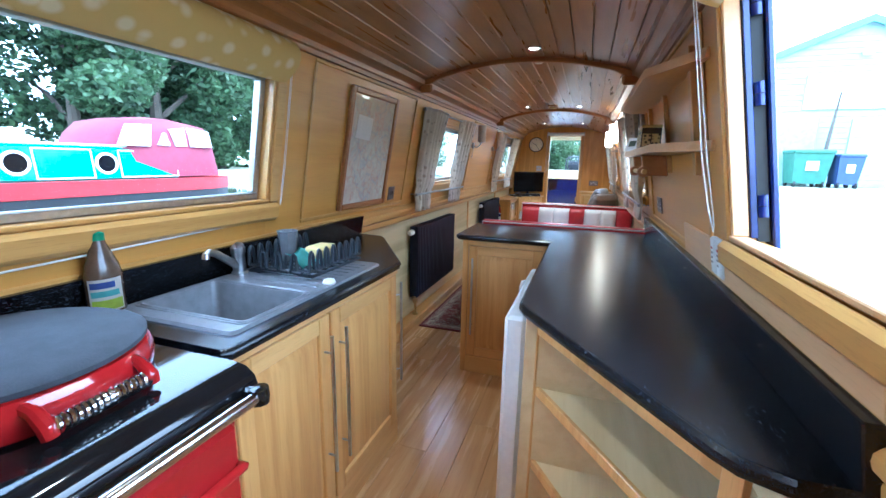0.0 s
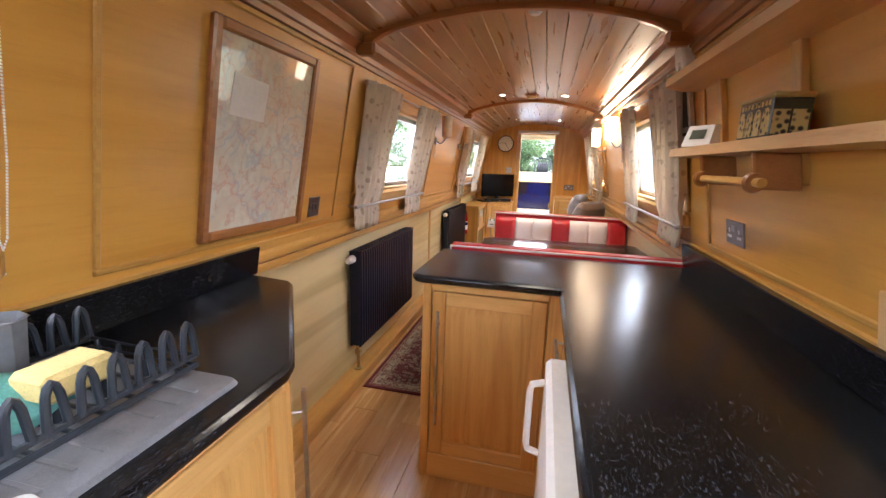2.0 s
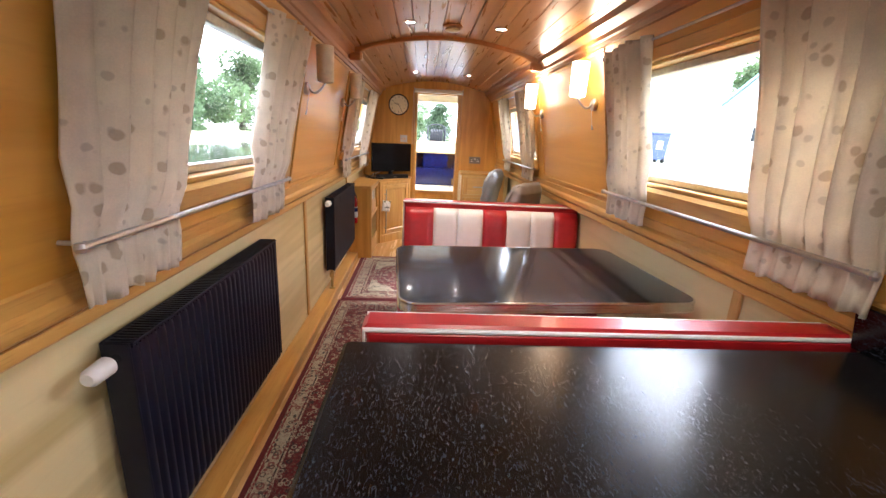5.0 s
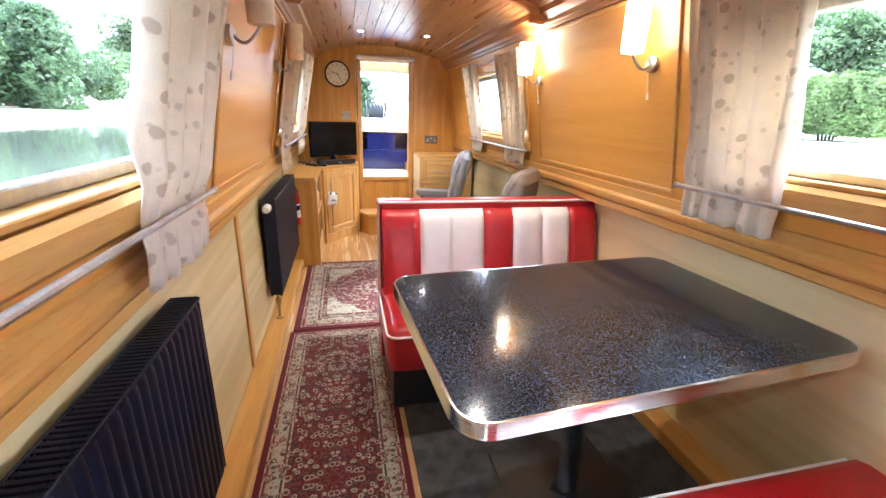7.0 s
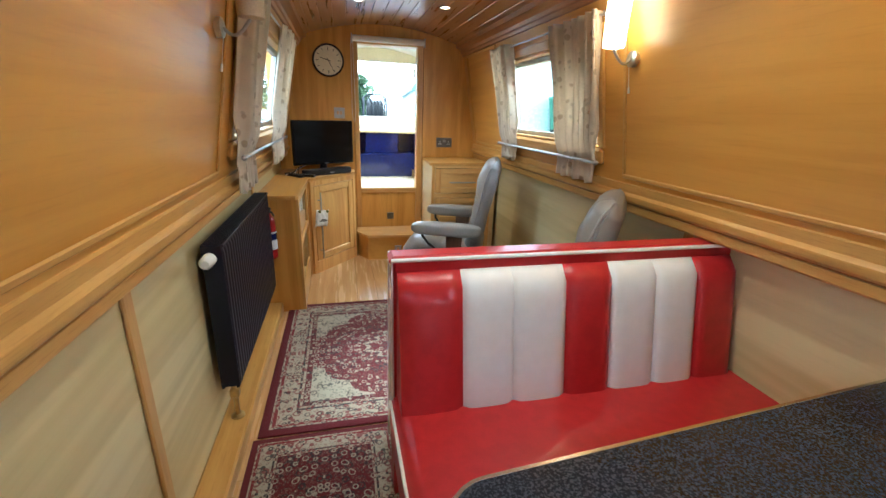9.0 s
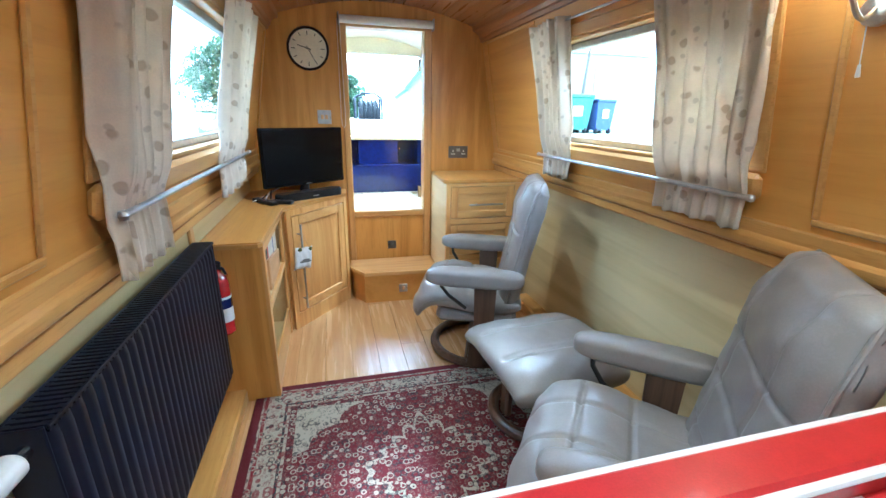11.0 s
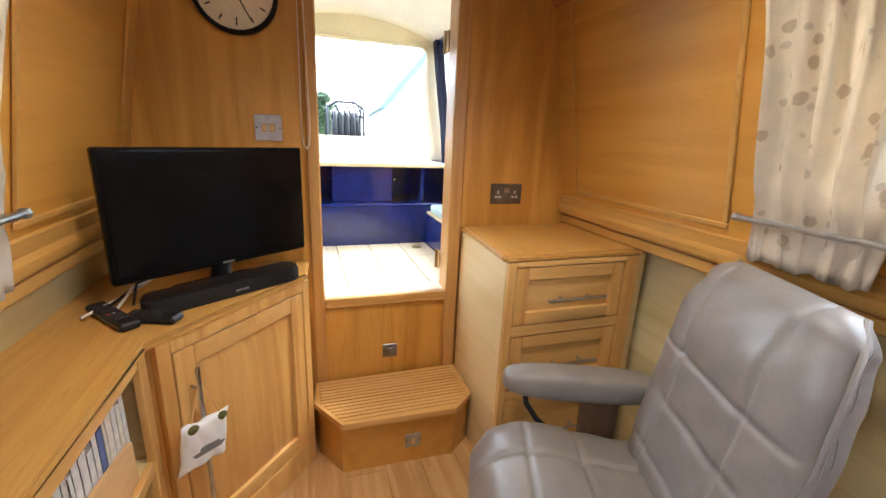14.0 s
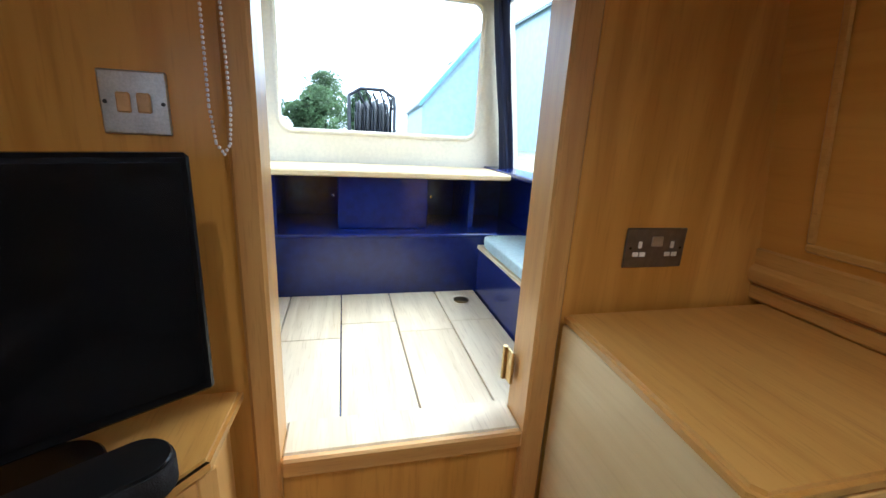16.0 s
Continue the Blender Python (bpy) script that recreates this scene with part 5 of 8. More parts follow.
def bead_chain(name, pts, r, label):
    bm = BM()
    done = 0.0
    for a, b in zip(pts, pts[1:]):
        a, b = Vector(a), Vector(b)
        L = (b - a).length
        k = 0.0
        while k < L:
            lathe(bm, [(0.0, -r), (r * 0.8, -r * 0.5), (r * 0.8, r * 0.5), (0.0, r)], a + (b - a) * (k / L), 6)
            k += r * 2.4
    return single(name, bm, WHITE, label, "bead chain", "blind chains", at=pts[0])


bead_chain("blind_chain", [(-0.326, END_Y - 0.05, 1.83), (-0.330, END_Y - 0.045, 1.25), (-0.325, END_Y - 0.045, 1.20), (-0.315, END_Y - 0.045, 1.185), (-0.306, END_Y - 0.045, 1.20), (-0.302, END_Y - 0.045, 1.25), (-0.312, END_Y - 0.05, 1.83)], 0.0028, "white bead chain hanging beside the bow doorway")

# ---- galley wall: shelves, tins, thermostat, weather display ----
f = on_wall(1)
for z, nm in ((1.373, "low"), (1.618, "high")):
    sh = thing("wall_shelf", f((0, 2.3, z)), "beech wall shelf with cut-off corners", "shelf", "galley wall shelves")
    v, n = [], 0
    base = f((0, 0, z))[0]
    out = [(base + 0.012, 1.60), (base - 0.012, 1.60), (base - 0.135, 1.86), (base - 0.14, 2.86), (base - 0.06, 2.945), (base + 0.012, 2.945)]
    bm = BM()
    prism(bm, out, z, z + 0.028, 0.0)
    part("board", bm, BEECH, sh)
    if nm == "low":
        for y in (1.78, 2.28, 2.72):
            bm = BM()
            box(bm, (0.0, y - 0.02, 1.30), (0.018, y + 0.02, 1.373), 0.002, f)
            box(bm, (0.0, y - 0.02, 1.4015), (0.018, y + 0.02, 1.618), 0.002, f)
            box(bm, (0.0, y - 0.02, 1.6465), (0.018, y + 0.02, 1.69), 0.002, f)
            part("upright", bm, TRIM_UP, sh)
holder = thing("roll_holder", f((0.05, 2.45, 1.30)), "turned pine kitchen-roll holder under the shelf", "roll holder")
bm = BM()
tube(bm, [(0.615, 2.22, 1.302), (0.615, 2.66, 1.302)], 0.011, 12)
part("dowel", bm, TRIM, holder)
for y in (2.26, 2.60):
    bm = BM()
    box(bm, (0.02 + 0.0, y - 0.01, 1.285), (0.118, y + 0.01, 1.372), 0.004, f)
    lathe(bm, [(0.0, -0.012), (0.022, -0.012), (0.026, 0.0), (0.022, 0.012), (0.0, 0.012)], (0, 0, 0), 16, lambda v, y=y: (0.615 + v[0], y + v[2], 1.302 + v[1]))
    part("arm", bm, DARK_TRIM, holder)


def tin_print():
    m = plain("printed_tin", (0.42, 0.33, 0.13), 0.4, 0.2)
    nt = m.node_tree
    p = nt.nodes["Principled BSDF"]
    co = nt.nodes["Texture Coordinate"]
    v = nt.nodes.new("ShaderNodeTexVoronoi")
    v.inputs["Scale"].default_value = 60
    r = nt.nodes.new("ShaderNodeValToRGB")
    r.color_ramp.elements[0].color, r.color_ramp.elements[1].color = (0.03, 0.025, 0.015, 1), (0.55, 0.42, 0.16, 1)
    r.color_ramp.elements[0].position, r.color_ramp.elements[1].position = 0.25, 0.45
    nt.links.new(co.outputs["Object"], v.inputs["Vector"])
    nt.links.new(v.outputs[0], r.inputs[0])
    nt.links.new(r.outputs[0], p.inputs["Base Color"])
    return m


TIN = tin_print()
TIN_DARK = plain("dark_tin_lid", (0.05, 0.045, 0.03), 0.35, 0.5)
t = thing("storage_tin", (0.62, 2.2, 1.402), "dark printed storage tin with yellow arched panels", "tin")
bm = BM()
box(bm, (0.578, 2.09, 1.4015), (0.66, 2.315, 1.492), 0.003)
part("body", bm, TIN_DARK, t)
bm = BM()
box(bm, (0.576, 2.088, 1.4925), (0.662, 2.317, 1.506), 0.004)
part("lid", bm, plain("gilt_tin", (0.45, 0.34, 0.12), 0.35, 0.6), t, "gilt-edged lid")
for k in range(4):
    y = 2.097 + k * 0.0545
    bm = BM()
    pts = [(y, 1.405), (y + 0.046, 1.405), (y + 0.046, 1.445)] + [(y + 0.023 + 0.023 * math.cos(a), 1.445 + 0.026 * math.sin(a)) for a in (0.6, 1.2, 1.57, 1.94, 2.54)] + [(y, 1.445)]
    m = len(pts)
    add(bm, [(x, a, b) for x in (0.5765, 0.578) for a, b in pts], [tuple(range(m)), tuple(range(m, 2 * m))] + [(q, (q + 1) % m, m + (q + 1) % m, m + q) for q in range(m)])
    part("printed_panel", bm, TIN, t)
for k in range(2):
    x = 0.582 + k * 0.039
    bm = BM()
    box(bm, (x, 2.0885, 1.405), (x + 0.034, 2.09, 1.465), 0)
    part("printed_panel", bm, TIN, t)
bm = BM()
for k in range(9):
    box(bm, (0.5768, 2.10 + k * 0.023, 1.476), (0.578, 2.114 + k * 0.023, 1.488), 0)
part("printed_band", bm, TIN, t)
t.scale = (0.9, 0.68, 0.86)
t.location.y = 2.235
bm = BM()
box(bm, (0.0, 0.86, 1.008), (0.012, 2.03, 1.118), 0.003, f)
single("hatch_apron", bm, BEECH, "solid pale oak board below the side hatch", "panel", kind="structure")
th = thing("thermostat", (0.60, 2.59, 1.402), "white tabletop thermostat with a grey display", "thermostat")
tf = turned(0.60, 2.625, -62)
bm = BM()
add(bm, [tf(v) for v in ((-0.054, -0.02, 1.4015), (0.054, -0.02, 1.4015), (0.054, 0.02, 1.4015), (-0.054, 0.02, 1.4015), (-0.048, 0.0, 1.466), (0.048, 0.0, 1.466), (0.048, 0.02, 1.466), (-0.048, 0.02, 1.466))], [(0, 1, 2, 3), (4, 5, 6, 7), (0, 1, 5, 4), (1, 2, 6, 5), (2, 3, 7, 6), (3, 0, 4, 7)])
part("case", bm, WHITE, th)
LCD = plain("grey_display", (0.20, 0.24, 0.19), 0.2, vary=0.03)
bm = BM()
add(bm, [tf(v) for v in ((-0.028, -0.0155, 1.424), (0.028, -0.0155, 1.424), (0.028, -0.0065, 1.452), (-0.028, -0.0065, 1.452))], [(0, 1, 2, 3)])
bmesh.ops.solidify(bm, geom=bm.faces, thickness=0.002)
part("display", bm, LCD, th, "grey display")

wd = thing("weather_display", f((0, 3.03, 1.46)), "silver weather display with dark screen on the wall", "display unit")
bm = BM()
box(bm, (0.005, 2.985, 1.45), (0.03, 3.085, 1.645), 0.006, f)
part("case", bm, STEEL, wd)
bm = BM()
box(bm, (0.0305, 2.993, 1.495), (0.033, 3.077, 1.638), 0.001, f)
part("screen", bm, BLACK, wd)
for y in (3.01, 3.035, 3.06):
    bm = BM()
    box(bm, (0.0305, y - 0.008, 1.463), (0.034, y + 0.008, 1.475), 0.001, f)
    part("button", bm, BLACK_PLASTIC, wd)
al = thing("gas_alarm", f((0, 3.02, 1.70)), "white plastic gas alarm high on the wall", "alarm")
bm = BM()
box(bm, (0.0, 2.965, 1.685), (0.045, 3.075, 1.80), 0.008, f)
part("case", bm, WHITE, al)
bm = BM()
for i in range(5):
    box(bm, (0.0455, 3.0, 1.70 + i * 0.008), (0.047, 3.03, 1.703 + i * 0.008), 0, f)
part("slots", bm, BLACK, al)

for i, (y, z) in enumerate(((1.60, 1.075), (1.545, 1.075))):
    rc = thing("remote_handset", f((0.0, y, z)), "white handset clipped to the galley wall", "remote control", "wall handsets")
    bm = BM()
    box(bm, (0.0, y - 0.02, z - 0.055), (0.022, y + 0.02, z + 0.055), 0.006, f)
    part("case", bm, WHITE, rc)
    for k in range(4):
        bm = BM()
        box(bm, (0.0222, y - 0.007, z - 0.022 + k * 0.014), (0.0235, y + 0.007, z - 0.016 + k * 0.014), 0.001, f)
        part("key", bm, RED_VINYL if k == 3 else LEATHER, rc)
bm = BM()
tube(bm, [f((0.02, 1.53, 1.10)), f((0.022, 1.48, 1.10)), f((0.022, 1.2, 1.09)), f((0.02, 0.9, 1.075)), f((0.022, 0.5, 1.06))], 0.0035, 8)
single("white_cable", bm, WHITE, "thin white cable clipped below the hatch", "cable", at=f((0.02, 1.2, 1.08)))
bm = BM()
fl = on_wall(-1)
tube(bm, [fl((0.02, 1.66, 1.09)), fl((0.022, 1.2, 1.075)), fl((0.02, 0.7, 1.06)), fl((0.022, 0.2, 1.05))], 0.003, 8)
single("white_cable", bm, WHITE, "thin white cord along the wall under the window", "cable", at=fl((0.02, 1.2, 1.08)))
bead_chain("blind_chain", [f((0.05, 1.50, 1.75)), f((0.045, 1.50, 1.35)), f((0.035, 1.515, 1.22)), f((0.03, 1.53, 1.17)), f((0.035, 1.52, 1.155)), f((0.05, 1.495, 1.22)), f((0.06, 1.485, 1.35)), f((0.06, 1.48, 1.75))], 0.0024, "white bead chain beside the hatch")
bead_chain("blind_chain", [fl((0.03, 1.66, 1.70)), fl((0.03, 1.665, 1.30)), fl((0.03, 1.66, 1.16)), fl((0.035, 1.65, 1.14)), fl((0.04, 1.642, 1.16)), fl((0.04, 1.645, 1.30)), fl((0.04, 1.64, 1.70))], 0.0024, "white bead chain beside the galley window")

# folded blinds at the galley window and the hatch
BLIND = plain("floral_blind_cloth", (0.62, 0.44, 0.14), 0.85, bump=0.3, scale=260, vary=0.05)
nt = BLIND.node_tree
v = nt.nodes.new("ShaderNodeTexVoronoi")
v.inputs["Scale"].default_value = 16
r = nt.nodes.new("ShaderNodeValToRGB")
r.color_ramp.elements[0].color, r.color_ramp.elements[1].color = (0.74, 0.62, 0.38, 1), (0.62, 0.42, 0.13, 1)
r.color_ramp.elements[0].position, r.color_ramp.elements[1].position = 0.22, 0.42
nt.links.new(nt.nodes["Texture Coordinate"].outputs["Object"], v.inputs["Vector"])
nt.links.new(v.outputs[0], r.inputs[0])
nt.links.new(r.outputs[0], nt.nodes["Principled BSDF"].inputs["Base Color"])


def roman_blind(side, a, b, z0, z1):
    f = on_wall(side)
    rb = thing("roman_blind", f((0.03, (a + b) / 2, z0)), "raised yellow floral roman blind in soft folds", "blind", "roman blinds")
    for i in range(3):
        bm = BM()
        pr = []
        d = 0.055 + 0.012 * (2 - i)
        zz = z0 + i * 0.018
        for k in range(9):
            a0 = math.pi * k / 8
            pr.append((0.012 + d * math.sin(a0) ** 0.7 * (0.75 + 0.25 * k / 8), zz + (z1 - zz) * k / 8))
        pr += [(0.012, z1)]
        extrude_path(bm, pr, a, b, f)
        part("fold", bm, BLIND, rb, angle=60)


roman_blind(-1, 0.22, 1.64, 1.615, 1.775)
roman_blind(1, 0.25, 1.47, 1.70, 1.79)

# steel hatch leaf folded flat along the cabin side, with its frame
hl = thing("hatch_door", (0.84, 1.46, 1.1), "navy painted steel side hatch door folded back outside", "hatch door")
f = on_wall(1)
bm = BM()
box(bm, (-0.094, 1.449, 1.10), (-0.078, 2.02, 1.80), 0.004, f)
part("leaf", bm, BLUE, hl)
for z in (1.235, 1.50, 1.70):
    for k in range(2):
        bm = BM()
        tube(bm, [f((-0.062, 1.458, z - 0.027 + k * 0.028)), f((-0.062, 1.458, z - 0.001 + k * 0.028))], 0.012, 12)
        part("hinge", bm, BLUE, hl)
bm = BM()
for y0, y1, z0, z1 in ((1.455, 1.4745, 1.153, 1.726), (0.3215, 0.341, 1.153, 1.726)):
    box(bm, (-0.049, y0, z0), (-0.033, y1, z1), 0.002, f)
single("hatch_frame", bm, BLUE, "navy steel frame round the side hatch", "hatch frame", kind="structure")
# black strip painted in for the shaded gap between frame and leaf
bm = BM()
box(bm, (-0.0755, 1.4635, 1.145), (-0.0495, 1.4745, 1.735), 0, f)
single("hatch_seal", bm, RUBBER, "black strip standing for the shaded gap in the hatch opening", "seal", kind="structure")

# ---- rugs ----
def rug_weave(name, hx, hy, field, medallion):
    """A woven oriental rug: bands by distance from the edge, small flowers, a centre medallion."""
    m = bpy.data.materials.new(name)
    m.use_nodes = True
    nt = m.node_tree
    nd, lk = nt.nodes.new, nt.links.new
    p = nt.nodes["Principled BSDF"]
    p.inputs["Roughness"].default_value, p.inputs["Sheen Weight"].default_value = 0.95, 0.05
    co, sep = nd("ShaderNodeTexCoord"), nd("ShaderNodeSeparateXYZ")
    lk(co.outputs["Object"], sep.inputs[0])

    def op(kind, a, b=None, c=None):
        n = nd("ShaderNodeMath")
        n.operation = kind
        for i, q in enumerate((a, b, c)):
            if q is None:
                continue
            if isinstance(q, (int, float)):
                n.inputs[i].default_value = q
            else:
                lk(q, n.inputs[i])
        return n.outputs[0]

    ax, ay = op("ABSOLUTE", sep.outputs[0]), op("ABSOLUTE", sep.outputs[1])
    d = op("MINIMUM", op("SUBTRACT", hx, ax), op("SUBTRACT", hy, ay))

    def ramp(value, stops, constant=True):
        r = nd("ShaderNodeValToRGB")
        r.color_ramp.interpolation = "CONSTANT" if constant else "LINEAR"
        e = r.color_ramp.elements
        e[0].position, e[0].color = stops[0][0], (*stops[0][1], 1)
        e[1].position, e[1].color = stops[1][0], (*stops[1][1], 1)
        for pos, col in stops[2:]:
            e.new(pos).color = (*col, 1)
        lk(value, r.inputs[0])
        return r.outputs[0]

    band = 2.5 if medallion else 3.8
    wine, red, cream, navy, tan = (0.105, 0.004, 0.010), (0.165, 0.007, 0.014), (0.40, 0.355, 0.265), (0.020, 0.018, 0.024), (0.34, 0.24, 0.13)
    base = ramp(op("MULTIPLY", d, band), [(0.0, wine), (0.09, cream), (0.115, red), (0.15, cream), (0.34, navy), (0.37, cream), (0.40, wine), (0.46, field)])
    ink = ramp(op("MULTIPLY", d, band), [(0.0, wine), (0.09, navy), (0.115, cream), (0.15, navy), (0.34, cream), (0.37, wine), (0.40, cream), (0.46, cream)])
    ink2 = ramp(op("MULTIPLY", d, band), [(0.0, wine), (0.09, red), (0.115, red), (0.15, red), (0.34, red), (0.40, navy), (0.46, navy)])
    mirror = nd("ShaderNodeCombineXYZ")
    lk(ax, mirror.inputs[0])
    lk(ay, mirror.inputs[1])
    if medallion:
        rad = op("ADD", op("MULTIPLY", ax, 1.1), op("MULTIPLY", ay, 1.1))
        angle = op("ARCTAN2", ay, ax)
        scallop = op("MULTIPLY", op("ABSOLUTE", op("SINE", op("MULTIPLY", angle, 9.0))), 0.055)
        md = op("SUBTRACT", rad, scallop)
        corner = op("GREATER_THAN", md, 0.70)
        either = op("MAXIMUM", corner, op("LESS_THAN", op("ABSOLUTE", op("SUBTRACT", md, 0.25)), 0.014))
        field_zone = op("GREATER_THAN", d, 0.19)
        mx = nd("ShaderNodeMix")
        mx.data_type = "RGBA"
        lk(op("MULTIPLY", either, field_zone), mx.inputs[0])
        lk(base, mx.inputs[6])
        mx.inputs[7].default_value = (*cream, 1)
        base = mx.outputs[2]
    for scale, lim, col, amount in ((24, 0.34, ink2, 0.75), (34, 0.36, ink, 0.85), (70, 0.34, ink2, 0.55), (110, 0.36, ink, 0.25)):
        v = nd("ShaderNodeTexVoronoi")
        v.inputs["Scale"].default_value = scale
        v.inputs["Randomness"].default_value = 0.85
        lk(mirror.outputs[0], v.inputs["Vector"])
        ring = op("SUBTRACT", 1.0, op("GREATER_THAN", op("ABSOLUTE", op("SUBTRACT", v.outputs["Distance"], lim)), 0.07))
        mx = nd("ShaderNodeMix")
        mx.data_type = "RGBA"
        lk(op("MULTIPLY", ring, amount), mx.inputs[0])
        lk(base, mx.inputs[6])
        lk(col, mx.inputs[7])
        base = mx.outputs[2]
    lk(base, p.inputs["Base Color"])
    n = nd("ShaderNodeTexNoise")
    n.inputs["Scale"].default_value = 420
    bp = nd("ShaderNodeBump")
    bp.inputs["Strength"].default_value, bp.inputs["Distance"].default_value = 0.6, 0.003
    lk(n.outputs[0], bp.inputs["Height"])
    lk(bp.outputs[0], p.inputs["Normal"])
    return m


def rug(x0, x1, y0, y1, z, medallion, label):
    c = ((x0 + x1) / 2, (y0 + y1) / 2, 0)
    bm = BM()
    box(bm, (x0, y0, z), (x1, y1, z + 0.009), 0.003)
    return single("rug", bm, rug_weave("rug_weave_pile", (x1 - x0) / 2, (y1 - y0) / 2, (0.12, 0.006, 0.012), medallion), label, "rug", "oriental rugs", at=c)


rug(-0.825, -0.262, 3.20, 5.475, 0.0005, False, "long wine-red oriental runner with a cream flowered border")
rug(-0.812, 0.62, 5.485, 6.705, 0.0005, True, "wine-red oriental rug with a centre medallion and cream border")

# ---- television corner ----
low_unit = thing("low_shelf_unit", (-0.83, 7.0, 0), "honey oak low unit with an open front and angled corner", "shelf unit")
bm = BM()
prism(bm, [(L_LOW, 6.605), (-0.716, 6.605), (-0.700, 6.62), (-0.694, 7.262), (-0.334, 7.672), (-0.325, END_Y - 0.024), (L_LOW, END_Y - 0.024)], 0.750, 0.775)
bmesh.ops.bevel(bm, geom=[e for e in bm.edges if abs(e.verts[0].co.z - e.verts[1].co.z) < 1e-6], offset=0.006, segments=2, affect="EDGES")
part("top", bm, TRIM, low_unit, "smooth oak top")
bm = BM()
box(bm, (L_LOW, 6.635, 0.0), (-0.713, 6.653, 0.749), 0.002)
part("end_panel", bm, VENEER_UP, low_unit)
bm = BM()
box(bm, (L_LOW, 7.27, 0.0), (-0.713, 7.288, 0.749), 0.002)
part("inner_panel", bm, PALE, low_unit)
for z in (0.06, 0.44):
    bm = BM()
    box(bm, (L_LOW, 6.654, z), (-0.72, 7.269, z + 0.018), 0.001)
    part("shelf", bm, PALE, low_unit)
for nm, lo, hi in (("front_stile", (-0.72, 6.635, 0.0), (-0.702, 6.675, 0.749)), ("front_stile", (-0.72, 7.25, 0.0), (-0.702, 7.29, 0.749)), ("front_rail", (-0.72, 6.676, 0.712), (-0.704, 7.249, 0.749)), ("front_rail", (-0.72, 6.676, 0.43), (-0.704, 7.249, 0.462)), ("front_panel", (-0.72, 6.676, 0.0), (-0.708, 7.249, 0.17))):
    bm = BM()
    box(bm, lo, hi, 0.002)
    part(nm, bm, PINE if "stile" in nm else PINE_Y, low_unit)
corner = thing("corner_cupboard", (-0.55, 7.55, 0), "honey pine corner cupboard with a framed door and bar handle", "cupboard")
bm = BM()
prism(bm, [(-0.696, 7.292), (-0.352, 7.70), (-0.352, END_Y - 0.03), (L_LOW, END_Y - 0.03), (L_LOW, 7.292)], 0.0, 0.749)
part("carcass", bm, PINE, corner)
f = facing((-0.692, 7.292), (-0.346, 7.70))
W = math.hypot(0.346, 0.408)
for u0, u1, z0, z1, nm in ((0.0, 0.035, 0, 0.749, "stile"), (W - 0.03, W, 0, 0.749, "stile"), (0.035, W - 0.03, 0.712, 0.749, "top_rail"), (0.035, W - 0.03, 0, 0.10, "plinth")):
    bm = BM()
    box(bm, (u0, 0.0, z0), (u1, 0.021, z1), 0.002, f)
    part(nm, bm, PINE, corner)
door_front(corner, f, 0.039, W - 0.034, 0.104, 0.708, ((0.075, 0.13), (0.075, 0.66)))
hf = lambda v, f=f: f((0.055 + v[0] + 0.16 * (v[2] - 0.44), 0.055 + v[1], 0.02 + v[2] - 0.16 * v[0]))
hs = thing("hanging_sachet", f((0.078, 0.055, 0.50)), "small printed cotton sachet hung from the cupboard handle", "sachet")
COTTON = plain("white_cotton", (0.80, 0.79, 0.76), 0.9, bump=0.5, scale=320, vary=0.04)
bm = BM()
n, rows = 18, 18
v, faces = [], []
for side in (1, -1):
    for i in range(rows + 1):
        for j in range(n + 1):
            p, q = 2 * j / n - 1, 2 * i / rows - 1
            swell = max(0.0, (1 - p ** 4) * (1 - q ** 4)) ** 0.5 * 0.017
            waist = 1 - 0.07 * (1 - (q if abs(p) > 0.4 else q) ** 2)
            v.append((0.068 * p * waist, 0.014 + side * swell + 0.002 * math.sin(9 * p + 5 * q), 0.445 + 0.066 * q * (1 - 0.07 * (1 - p * p)) + 0.003 * math.sin(7 * p)))
m = (rows + 1) * (n + 1)
for o in (0, m):
    faces += [(o + i * (n + 1) + j, o + i * (n + 1) + j + 1, o + (i + 1) * (n + 1) + j + 1, o + (i + 1) * (n + 1) + j) for i in range(rows) for j in range(n)]
add(bm, v, faces, hf)
bmesh.ops.remove_doubles(bm, verts=bm.verts, dist=0.0004)
part("bag", bm, COTTON, hs, "off-white cotton", angle=70)
bm = BM()
prism(bm, [(-0.044, 0.428), (-0.036, 0.421), (0.036, 0.421), (0.046, 0.430), (0.030, 0.433), (0.028, 0.441), (-0.024, 0.441), (-0.026, 0.433)], 0.0295, 0.0330, 0.0, lambda v: hf((v[0], v[2], v[1])))
part("print", bm, plain("grey_print", (0.18, 0.18, 0.17), 0.8), hs)
for u in (-0.042, 0.040):
    bm = BM()
    lathe(bm, [(0.0, 0.0), (0.014, 0.002), (0.015, 0.006), (0.006, 0.011), (0.0, 0.011)], (0, 0, 0), 9, lambda v, u=u: hf((u + v[0], 0.022 + v[2], 0.498 + v[1] * 0.8)))
    part("rosette", bm, plain("olive_felt", (0.16, 0.17, 0.05), 0.9, vary=0.4, scale=200), hs)
bm = BM()
tube(bm, [hf((-0.04, 0.016, 0.505)), hf((-0.012, 0.0, 0.585)), hf((0.0, 0.0, 0.590)), hf((0.04, 0.016, 0.505))], 0.0015, 6)
part("loop", bm, BEECH, hs)

